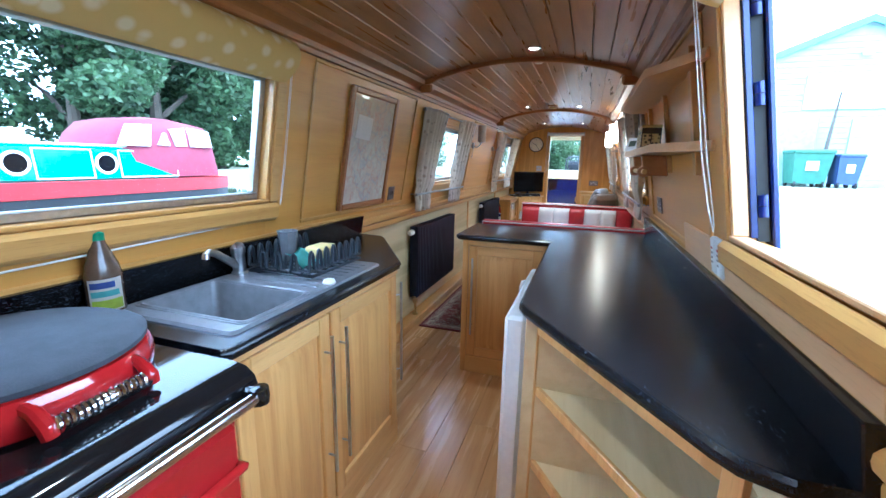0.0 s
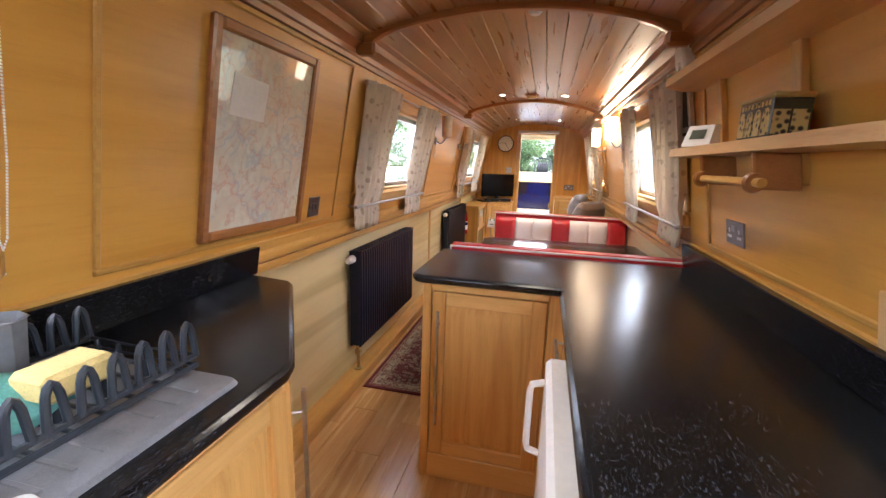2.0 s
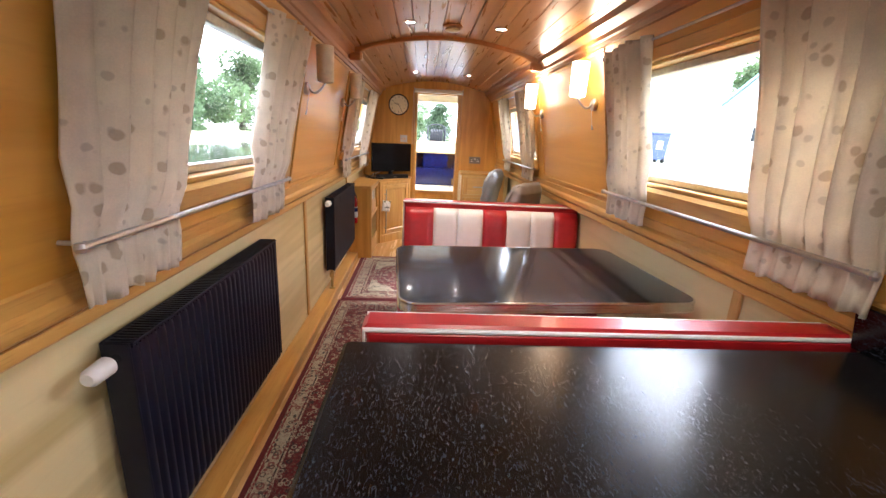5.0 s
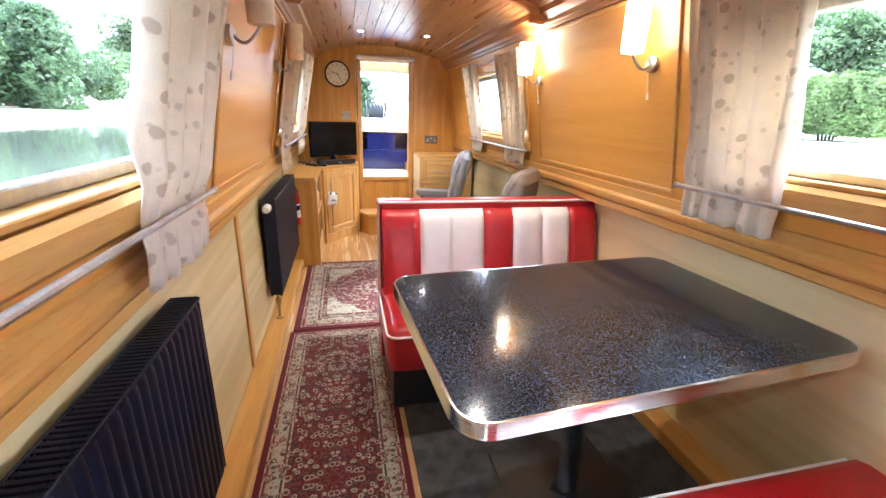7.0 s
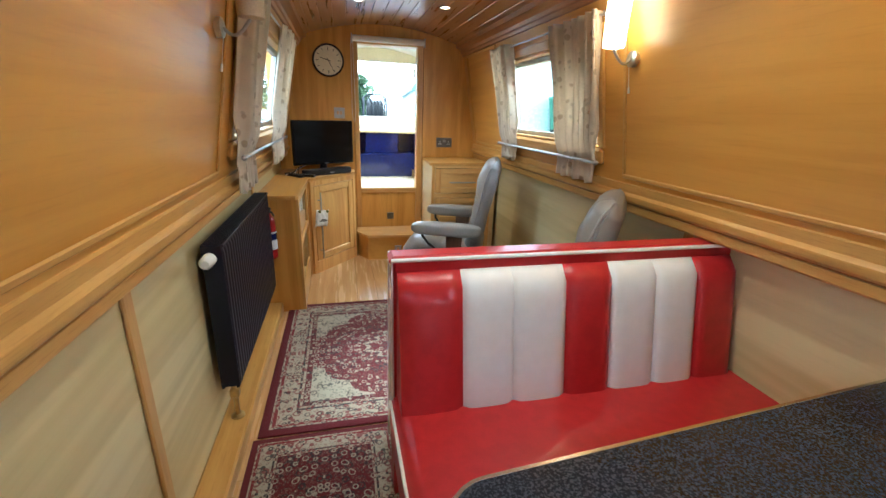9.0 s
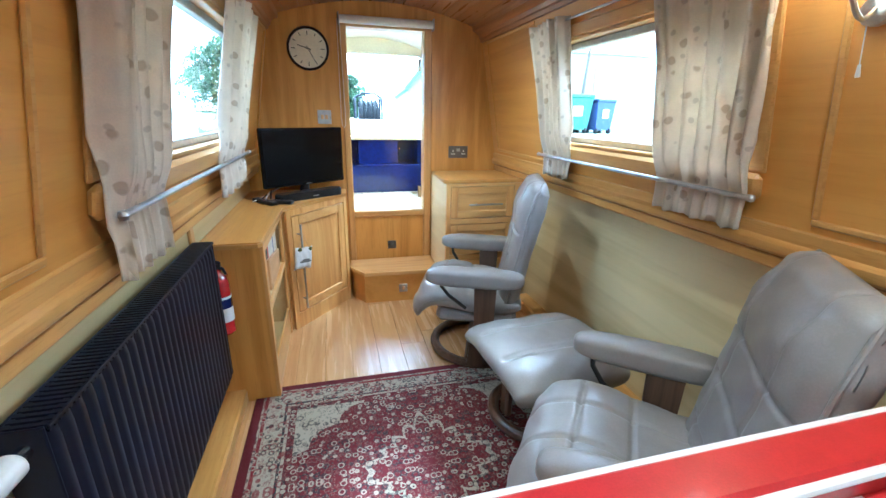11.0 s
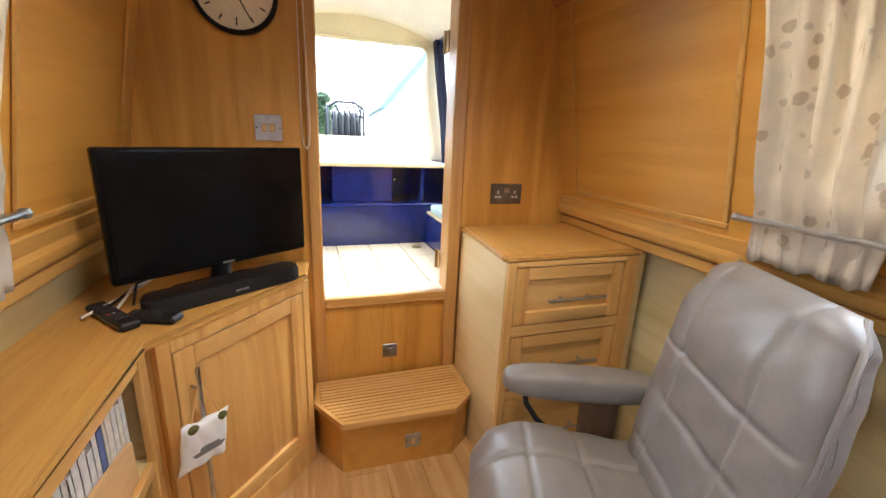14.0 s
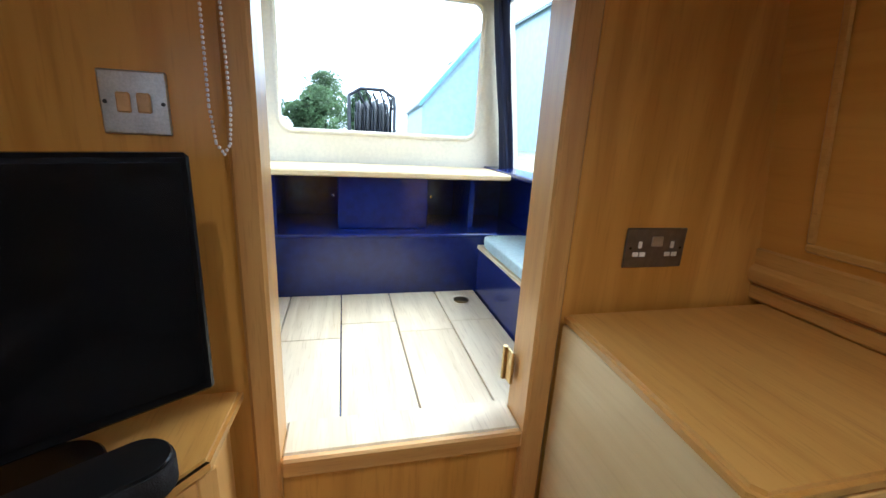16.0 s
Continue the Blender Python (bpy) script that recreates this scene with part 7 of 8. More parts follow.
part("cup", bm, plain("grey_plastic", (0.16, 0.17, 0.18), 0.4), cup)
bm = BM()
k = 10
v = []
for i in range(k + 1):
    for j in range(7):
        s, t = i / k, j / 6
        v.append((-0.535 + 0.012 * math.sin(6 * s) * t - 0.075 * t, 1.405 + 0.15 * s, 0.948 + 0.050 * t + 0.008 * math.sin(9 * s + 3 * t)))
add(bm, v, [(i * 7 + j, i * 7 + j + 1, i * 7 + j + 8, i * 7 + j + 7) for i in range(k) for j in range(6)])
bmesh.ops.solidify(bm, geom=bm.faces, thickness=0.006)
single("dish_cloth", bm, plain("mint_cloth", (0.22, 0.55, 0.50), 0.9, bump=0.5, scale=300), "mint green dish cloth lying in the rack", "cloth", at=(-0.6, 1.5, 0.95), angle=180)
bm = BM()
box(bm, (-0.60, 1.50, 0.962), (-0.525, 1.605, 1.006), 0.008)
single("sponge", bm, plain("yellow_sponge", (0.70, 0.56, 0.22), 0.95, bump=0.8, scale=200), "yellow washing-up sponge in the rack", "sponge", at=(-0.62, 1.6, 0.95))
bm = BM()
lathe(bm, [(0.0, 0.0), (0.02, 0.0), (0.023, 0.006), (0.018, 0.016), (0.008, 0.02), (0.0, 0.02)], (-0.422, 1.395, 0.9095), 18)
single("sink_plug", bm, WHITE, "white sink plug knob on the drainer", "plug", at=(-0.46, 1.475, 0.91))

# ---- bow well deck ----
DK = 0.575
bm = BM()
box(bm, (-0.62, END_Y + 0.10, DK - 0.06), (0.62, 8.76, DK - 0.016))
deck = single("deck", bm, BLUE, "bow deck of pale worn boards", "deck", kind="structure")
boards = [(-0.405, -0.355, 0.0), (-0.353, -0.162, 0.0), (-0.160, 0.030, 0.03), (0.032, 0.222, 0.0), (0.224, 0.40, 0.02)]
for i, (a, b, o) in enumerate(boards):
    for y0, y1 in ((END_Y + 0.102, 8.40 + o * 4 - 0.02 * (i % 3)), (8.402 + o * 4 - 0.02 * (i % 3), 8.748)):
        bm = BM()
        box(bm, (a + 0.001, y0, DK - 0.016), (b - 0.001, y1, DK), 0.002)
        part("deck_board", bm, DECK, deck)
bm = BM()
lathe(bm, [(0.0, 0.0), (0.03, 0.0), (0.032, 0.004), (0.02, 0.008), (0.0, 0.006)], (0.315, 8.64, DK + 0.0005), 18)
single("deck_ring", bm, BRASS, "round tarnished lifting ring let into the deck", "deck ring", at=(0.315, 8.64, DK))
# lower front panel, ledge, cubby and hatch
bm = BM()
box(bm, (-0.62, 8.75, 0.40), (0.62, 8.77, 0.812))
single("deck_front_panel", bm, BLUE, "navy gloss panel across the bow deck", "panel", kind="structure")
bm = BM()
box(bm, (-0.62, 8.745, 0.812), (0.62, 9.16, 0.828), 0.004)
single("deck_ledge", bm, BLUE, "navy ledge above the bow panel", "ledge", kind="structure")
bm = BM()
box(bm, (-0.75, 9.16, 0.40), (0.75, 9.18, 1.06))
single("deck_cubby_back", bm, BLUE, "navy back of the bow lockers", "panel", kind="structure")
hatch = thing("locker_hatch", (0.015, 8.86, 0.828), "navy gloss hatch between the bow lockers", "hatch")
bm = BM()
box(bm, (-0.170, 8.845, 0.8285), (0.200, 8.865, 1.043), 0.004)
part("panel", bm, BLUE, hatch)
for x in (-0.188, 0.215):
    bm = BM()
    lathe(bm, [(0.0, -0.006), (0.006, -0.004), (0.006, 0.004), (0.0, 0.006)], (x, 8.85, 0.965), 8)
    part("catch", bm, CHROME, hatch)
plank = thing("deck_table", (0.08, 9.0, 1.0), "pale varnished plank shelf below the bow window", "shelf")
bm = BM()
box(bm, (-0.60, 8.80, 1.045), (0.55, 9.155, 1.069), 0.005)
part("board", bm, PALE, plank)
for x in (-0.42, 0.4):
    bm = BM()
    box(bm, (x - 0.012, 8.86, 0.8285), (x + 0.012, 9.15, 1.0445), 0.002)
    part("support", bm, BLUE, plank)
for s, x in ((1, 0.405), (-1, -0.41)):
    b = thing("deck_bench", (x + s * 0.12, 8.35, DK), "navy side bench with a pale mint cushion", "bench", "deck benches")
    a0, a1 = sorted((x, x + s * 0.235))
    bm = BM()
    box(bm, (a0, END_Y + 0.16, 0.40), (a1, 8.744, 0.765), 0.004)
    part("locker", bm, BLUE, b)
    bm = BM()
    box(bm, (a0 - 0.004, END_Y + 0.16, 0.7655), (a1 + 0.004, 8.742, 0.782), 0.003)
    part("seat_board", bm, DECK, b)
    bm = BM()
    pad(bm, ((a0 + a1) / 2, (END_Y + 0.16 + 8.74) / 2, 0.806), (0.235, 8.58 - END_Y, 0.048), 7.0)
    part("cushion", bm, MINT, b, "pale mint cushion")
    # steel side and canvas flap with clear window
    y0, y1 = END_Y + 0.05, 9.25
    a0, a1 = sorted((s * 0.645 + (0 if s > 0 else -0.02), s * 0.67 + (0 if s > 0 else -0.02)))
    bm = BM()
    box(bm, (a0, y0, 0.40), (a1, y1, 1.055), 0.003)
    single("deck_side", bm, BLUE, "navy steel side of the bow deck", "panel", kind="structure")
    bm = BM()
    c0, c1 = sorted((s * 0.56, s * 0.70))
    box(bm, (c0, y0, 1.055), (c1, y1, 1.075), 0.005)
    single("deck_gunwale", bm, BLUE, "navy gunwale capping", "gunwale", kind="structure")
    cv = thing("cratch_flap", (s * 0.66, 8.6, 1.05), "navy canvas side flap gathered beside a clear panel", "canvas flap", "canvas flaps")
    for q in range(2):
        bm = BM()
        yy = 9.12 if q == 0 else 8.0
        n, rows = 24, 8
        v = []
        for r in range(rows + 1):
            t = r / rows
            for k in range(n):
                a = 2 * math.pi * k / n
                rr = 0.035 + 0.012 * math.sin(5 * a + 3 * t) + 0.006 * math.sin(9 * a)
                v.append((s * (0.655 - 0.10 * t) + rr * 0.7 * math.cos(a), yy + rr * 1.3 * math.sin(a), 1.05 + 0.80 * t))
        add(bm, v, [(r * n + k, r * n + (k + 1) % n, r * n + n + (k + 1) % n, r * n + n + k) for r in range(rows) for k in range(n)] + [tuple(range(n)), tuple(range(rows * n, rows * n + n))])
        part("gathered_canvas", bm, plain("navy_canvas", (0.012, 0.016, 0.045), 0.85, bump=0.4, scale=250), cv, angle=180)
    bm = BM()
    box(bm, (s * 0.575 - 0.03, y0 + 0.2, 1.80), (s * 0.575 + 0.03, 9.2, 1.87), 0.02)
    part("rolled_canvas", bm, BLUE, cv)
# cratch board with its rounded window
cb = thing("cratch_board", (0.05, 9.2, 1.04), "cream painted cratch board with a rounded window", "cratch board", kind="structure")
hole = round_rect(-0.425, 1.205, 0.505, 1.815, 0.06, 6)
n = len(hole)
frame_out = []
for x, z in hole:
    dx, dz = x - 0.042, z - 1.495
    k = min(0.72 / abs(dx) if dx else 9, (0.47 if dz < 0 else 0.48) / abs(dz) if dz else 9)
    ox = 0.042 + dx * k
    frame_out.append((max(-0.72 + 0.10 * (z > 1.5), min(0.74 - 0.10 * (z > 1.5), ox)), max(1.035, 1.495 + dz * k)))
bm = BM()
v = [(x, y, z) for y in (9.20, 9.225) for x, z in hole] + [(x, y, z) for y in (9.20, 9.225) for x, z in frame_out]
faces = []
for i in range(n):
    j = (i + 1) % n
    faces += [(i, j, 2 * n + j, 2 * n + i), (n + i, n + j, 3 * n + j, 3 * n + i), (i, j, n + j, n + i), (2 * n + i, 2 * n + j, 3 * n + j, 3 * n + i)]
add(bm, v, faces)
part("board", bm, CREAM_PAINT, cb)
bm = BM()
tube(bm, [(x, 9.198, z) for x, z in hole], 0.012, 8, closed=True)
part("window_bead", bm, CREAM_PAINT, cb)
bm = BM()
prism(bm, [(x, z) for x, z in hole], 9.21, 9.214, 0.0, lambda v: (v[0], v[2], v[1]))
pane = part("pane", bm, GLASS, cb)
pane.visible_shadow = False
bm = BM()
v = []
for y in (END_Y + 0.052, 9.25):
    for i in range(13):
        x = -0.62 + 1.24 * i / 12
        for dz in (0, 0.02):
            v.append((x, y, 1.99 - 0.36 * x * x + dz - (y - 8) * 0.03))
add(bm, v, [(i * 2, i * 2 + 2, 26 + i * 2 + 2, 26 + i * 2) for i in range(12)] + [(i * 2 + 1, i * 2 + 3, 26 + i * 2 + 3, 26 + i * 2 + 1) for i in range(12)] + [(0, 1, 27, 26), (24, 25, 51, 50)] + [(i * 2, i * 2 + 1, i * 2 + 3, i * 2 + 2) for i in range(12)])
single("deck_ceiling", bm, CREAM_PAINT, "cream lined roof over the bow deck", "ceiling", kind="structure")
dl = thing("deck_lamp", (0.03, 8.45, 1.965), "round brass-rimmed deck lamp, unlit", "ceiling lamp")
bm = BM()
lathe(bm, [(0.0, -0.03), (0.035, -0.028), (0.05, -0.012), (0.05, 0.01), (0.0, 0.01)], (0.03, 8.45, 1.963), 20)
part("lens", bm, CREAM, dl)
bm = BM()
lathe(bm, [(0.05, 0.01), (0.064, 0.006), (0.06, -0.01), (0.05, -0.014)], (0.03, 8.45, 1.963), 20)
part("rim", bm, BRASS, dl)
# foredeck and bow outside, with the cable reel on it
bm = BM()
bow = [(-0.75, 9.18), (-0.70, 9.7), (-0.52, 10.4), (-0.25, 10.95), (0.0, 11.15), (0.25, 10.95), (0.52, 10.4), (0.70, 9.7), (0.75, 9.18)]
prism(bm, bow, 0.95, 1.0)
single("foredeck", bm, BLUE, "navy steel foredeck at the bow", "deck", kind="structure")
reel = thing("cable_reel", (0.06, 10.45, 1.0), "black cable reel on a tubular stand", "cable reel")
RY = 10.42
bm = BM()
lathe(bm, [(0.0, -0.12), (0.10, -0.12), (0.10, 0.12), (0.0, 0.12)], (0, 0, 0), 20, lambda v: (0.06 + v[2], RY + v[0], 1.24 + v[1]))
part("drum", bm, BLACK_PLASTIC, reel)
for k in range(13):
    bm = BM()
    x = -0.048 + 0.018 * k
    r = 0.165 + 0.012 * math.sin(k * 2.1)
    tube(bm, [(x + 0.004 * math.sin(a), RY + r * math.cos(a), 1.24 + r * math.sin(a)) for a in [2 * math.pi * q / 28 for q in range(28)]], 0.010, 6, closed=True)
    part("cable_turn", bm, RUBBER, reel)
for x in (-0.10, 0.22):
    bm = BM()
    tube(bm, [(x, RY - 0.14, 1.0), (x, RY - 0.13, 1.38), (x, RY - 0.09, 1.45), (x, RY + 0.09, 1.45), (x, RY + 0.13, 1.38), (x, RY + 0.14, 1.0)], 0.012, 8)
    part("stand_hoop", bm, BLACK, reel)
bm = BM()
tube(bm, [(-0.10, RY - 0.09, 1.45), (-0.02, RY - 0.08, 1.50), (0.14, RY - 0.08, 1.50), (0.22, RY - 0.09, 1.45)], 0.012, 8)
part("carry_handle", bm, BLACK, reel)
bm = BM()
for q in range(5):
    a = radians(20 + 30 * q)
    tube(bm, [(-0.06 + 0.05 * q, RY - 0.17, 1.40), (-0.04 + 0.05 * q, RY - 0.19, 1.47 + 0.02 * (q % 2)), (0.02 + 0.045 * q, RY - 0.17, 1.36)], 0.009, 6)
part("loose_cable", bm, RUBBER, reel)
# hull and roof plating
for s in (-1, 1):
    bm = BM()
    a0, a1 = sorted((CX + s * 1.0, CX + s * 1.04))
    box(bm, (a0, -0.65, -0.25), (a1, 9.2, 0.84))
    single("hull_plate", bm, BLACK, "black steel hull side", "hull", kind="structure")
bm = BM()
for i in range(10):
    a, b = -0.78 + 1.56 * i / 10, -0.78 + 1.56 * (i + 1) / 10
    za, zb = 2.0 - 0.2 * a * a, 2.0 - 0.2 * b * b
    add(bm, [(CX + a, y, za + d) for y in (-0.65, 7.9) for d in (0, 0.02)] + [(CX + b, y, zb + d) for y in (-0.65, 7.9) for d in (0, 0.02)], [(0, 2, 6, 4), (1, 5, 7, 3), (0, 1, 3, 2), (4, 6, 7, 5), (0, 4, 5, 1), (2, 3, 7, 6)])
single("roof_plate", bm, BLUE, "navy steel cabin roof", "roof", kind="structure")

# ---- outside: land, canal, boats, trees, buildings ----
GRASSY = plain("short_dry_grass", (0.27, 0.27, 0.17), 0.95, bump=0.8, scale=14, vary=0.35)
WATER = plain("canal_water", (0.05, 0.06, 0.045), 0.06, bump=0.25, scale=5, vary=0.2)
GR = 0.72
bm = BM()
xs = [(-300, 0.9), (-30, 0.85), (-13.5, 0.80), (-12.8, 0.45), (-12.2, -0.6), (1.02, -0.6), (1.06, GR - 0.05), (1.2, GR), (30, GR), (300, GR)]
ys = [-300, -30, -8, 12, 30, 60, 300]
v = [(x, y, z) for y in ys for x, z in xs]
k = len(xs)
add(bm, v, [(j * k + i, j * k + i + 1, j * k + k + i + 1, j * k + k + i) for j in range(len(ys) - 1) for i in range(k - 1)])
single("ground", bm, GRASSY, "pale dry grass and gravel bank beside the canal", "ground", kind="structure")
bm = BM()
for x0, x1, y0, y1 in ((-12.9, CX - 1.05, -250, 9.2), (-12.9, -0.76, 9.2, 11.3), (-12.9, 1.05, 11.3, 250), (CX + 1.05, 1.05, -250, 9.2), (0.76, 1.05, 9.2, 11.3), (CX - 1.05, CX + 1.05, -250, -0.7)):
    add(bm, [(x0, y0, 0.46), (x1, y0, 0.46), (x1, y1, 0.46), (x0, y1, 0.46)], [(0, 1, 2, 3)])
single("water", bm, WATER, "still grey-green canal water", "water", kind="structure")

nb = thing("narrowboat", (-7.6, 1.0, 0.4), "moored narrowboat with green cabin, red band and crimson hood", "boat")
TEAL = plain("teal_cabin_paint", (0.012, 0.20, 0.165), 0.3, coat=0.3)
CRIMSON = plain("crimson_hood_cloth", (0.15, 0.014, 0.034), 0.75, vary=0.15, scale=8)
RED_BAND = plain("red_band_paint", (0.32, 0.015, 0.02), 0.3, coat=0.2)
bm = BM()
prism(bm, [(-8.5, -8.0), (-6.6, -8.0), (-6.6, 6.6), (-6.85, 7.15), (-7.55, 7.35), (-8.25, 7.15), (-8.5, 6.6)], 0.35, 0.735)
part("hull", bm, BLACK, nb, "black hull")
bm = BM()
prism(bm, [(-8.52, -8.0), (-6.58, -8.0), (-6.58, 6.6), (-6.83, 7.17), (-7.55, 7.38), (-8.27, 7.17), (-8.52, 6.6)], 0.735, 0.955)
part("gunwale_band", bm, RED_BAND, nb)
bm = BM()
box(bm, (-8.35, -7.5, 0.955), (-6.75, 6.0, 1.46), 0.03, lambda v: (-7.55 + (v[0] + 7.55) * (1 - 0.12 * (v[2] - 0.98)), v[1], v[2]))
cabin = part("cabin", bm, TEAL, nb)
bm = BM()
box(bm, (-8.30, -7.55, 1.46), (-6.80, 6.02, 1.50), 0.015)
part("cabin_roof", bm, plain("pale_roof_paint", (0.55, 0.55, 0.5), 0.5), nb)
for y in (4.77, 3.65, 2.3):
    bm = BM()
    c = (-6.755, y, 1.21)
    lathe(bm, [(0.13, -0.01), (0.165, -0.01), (0.165, 0.012), (0.13, 0.012)], (0, 0, 0), 24, lambda v, c=c: (c[0] + v[2], c[1] + v[0], c[2] + v[1]))
    w = part("porthole", bm, WHITE, cabin)
    bm = BM()
    lathe(bm, [(0.0, -0.005), (0.13, -0.005), (0.13, 0.004), (0.0, 0.004)], (0, 0, 0), 20, lambda v, c=c: (c[0] + v[2], c[1] + v[0], c[2] + v[1]))
    part("porthole_glass", bm, SCREEN, w)
bm = BM()
for y0, y1 in ((3.85, 4.59), (4.97, 5.97), (2.55, 3.42), (-2, 2.0)):
    for z in (0.985, 1.405):
        box(bm, (-6.757 - 0.1 * (z - 1), y0, z), (-6.742 - 0.1 * (z - 1), y1, z + 0.018))
    for y in (y0, y1 - 0.018):
        add(bm, [(x - 0.1 * (z - 1), yy, z) for x in (-6.756, -6.743) for yy in (y, y + 0.018) for z in (1.003, 1.405)], [(0, 1, 3, 2), (4, 6, 7, 5), (0, 4, 5, 1), (2, 3, 7, 6), (0, 2, 6, 4), (1, 5, 7, 3)])
part("cream_coach_lines", bm, CREAM_PAINT, cabin)
# pram hood
bm = BM()
rows = []
for y, top, w in ((4.88, 1.50, 0.70), (5.02, 1.74, 0.74), (5.24, 1.95, 0.78), (5.96, 2.04, 0.80), (6.74, 1.94, 0.78), (6.86, 1.42, 0.75), (6.92, 0.98, 0.74)):
    ring = [(-7.55 - w, y, 0.98), (-7.55 - w * 0.98, y, 0.98 + (top - 0.98) * 0.75), (-7.55 - w * 0.8, y, 0.98 + (top - 0.98) * 0.95), (-7.55, y, top), (-7.55 + w * 0.8, y, 0.98 + (top - 0.98) * 0.95), (-7.55 + w * 0.98, y, 0.98 + (top - 0.98) * 0.75), (-7.55 + w, y, 0.98)]
    rows.append(ring)
add(bm, [p for r in rows for p in r], [(i * 7 + j, i * 7 + j + 1, i * 7 + j + 8, i * 7 + j + 7) for i in range(6) for j in range(6)] + [tuple(range(7)), tuple(range(42, 49))])
hood = part("hood", bm, CRIMSON, nb, "crimson canvas hood", angle=60)
CLEARISH = plain("hood_window_film", (0.60, 0.62, 0.66), 0.2, vary=0.05)
for quad in (((4.98, 1.50), (5.50, 1.50), (5.55, 1.86), (5.14, 1.84)), ((5.64, 1.53), (5.87, 1.52), (5.80, 1.74), (5.76, 1.74)), ((5.97, 1.52), (6.20, 1.53), (6.16, 1.85), (5.88, 1.81)), ((6.28, 1.52), (6.75, 1.52), (6.69, 1.82), (6.25, 1.86))):
    bm = BM()
    add(bm, [(x, y, z) for x in (-6.775 - 0.02, -6.75 + 0.012) for y, z in quad], [(0, 1, 2, 3), (4, 5, 6, 7), (0, 1, 5, 4), (1, 2, 6, 5), (2, 3, 7, 6), (3, 0, 4, 7)])
    part("hood_window", bm, CLEARISH, hood)

def thin_leaf(m, share):
    """Lets part of the light pass through a leaf."""
    nt = m.node_tree
    p = nt.nodes["Principled BSDF"]
    tr, ms = nt.nodes.new("ShaderNodeBsdfTranslucent"), nt.nodes.new("ShaderNodeMixShader")
    ms.inputs[0].default_value = share
    nt.links.new(p.inputs["Base Color"].links[0].from_socket, tr.inputs[0])
    nt.links.new(p.outputs[0], ms.inputs[1])
    nt.links.new(tr.outputs[0], ms.inputs[2])
    nt.links.new(ms.outputs[0], nt.nodes["Material Output"].inputs[0])
    return m


LEAVES = [plain("leaf_green_%s" % n, c, 0.55, vary=0.45, scale=3) for n, c in (("deep", (0.085, 0.135, 0.06)), ("bright", (0.12, 0.18, 0.075)))]
for leaf in LEAVES:
    thin_leaf(leaf, 0.45)
BARK = plain("bark", (0.10, 0.08, 0.06), 0.9, bump=0.8, scale=30)


def tree(x, y, z, h, r, seed, leaves=0, n=2600, low=0.1, label="leafy broad tree on the canal bank", kind="tree"):
    rnd = random.Random(seed)
    t = thing(kind, (x, y, z), label, kind, "bank trees" if kind == "tree" else "")
    bm = BM()
    tube(bm, [(x, y, z - 0.1), (x + 0.1, y, z + h * 0.3), (x, y + 0.1, z + h * 0.75)], [r * 0.09, r * 0.06, r * 0.02], 8)
    limbs = []
    for i in range(6):
        a = rnd.random() * 6.28
        s = (x, y, z + h * (0.2 + 0.08 * i))
        e = (x + r * 0.6 * math.cos(a), y + r * 0.6 * math.sin(a), s[2] + h * 0.22)
        tube(bm, [s, tuple((p + q) / 2 + 0.1 for p, q in zip(s, e)), e], [r * 0.04, r * 0.025, r * 0.008], 6)
    part("trunk", bm, BARK, t)
    blobs = []
    for i in range(26):
        a, u = rnd.random() * 6.28, rnd.random()
        zz = low + (1 - low) * (i + rnd.random()) / 26
        rad = r * (math.sin(math.pi * min(1, 0.18 + zz * 0.8)) ** 0.6) * math.sqrt(u) * 0.8
        blobs.append((x + rad * math.cos(a), y + rad * math.sin(a), z + h * zz * 0.93, r * (0.25 + 0.2 * rnd.random())))
    v, faces = [], []
    for i in range(int(n * 3.4) if kind == "tree" else n):
        bx, by, bz, br = blobs[rnd.randrange(26)]
        d = Vector((rnd.gauss(0, 1), rnd.gauss(0, 1), rnd.gauss(0, 1))).normalized() * br * (0.75 + 0.35 * rnd.random())
        c = Vector((bx, by, max(z + 0.05, bz + d.z * 0.8)))
        c.x += d.x
        c.y += d.y
        s = 0.035 * r ** 0.5 * (0.7 + 0.8 * rnd.random()) * (1.3 if kind == "tree" else 2.0)
        a = Vector((rnd.gauss(0, 1), rnd.gauss(0, 1), rnd.gauss(0, 0.6))).normalized()
        b = a.cross(Vector((rnd.gauss(0, 1), rnd.gauss(0, 1), rnd.gauss(0, 1)))).normalized()
        k = len(v)
        v += [tuple(c + a * s * 1.5), tuple(c + b * s * 0.8 + Vector((0, 0, s * 0.15))), tuple(c - a * s * 1.5), tuple(c - b * s * 0.8 + Vector((0, 0, s * 0.15)))]
        faces.append((k, k + 1, k + 2, k + 3))
    me = bpy.data.meshes.new("crown")
    me.from_pydata([(p[0] - x, p[1] - y, p[2] - z) for p in v], [], faces)
    me.materials.append(LEAVES[leaves])
    ob = new("crown", me)
    ob.parent = t
    ob["kind"] = "stuff"
    return t


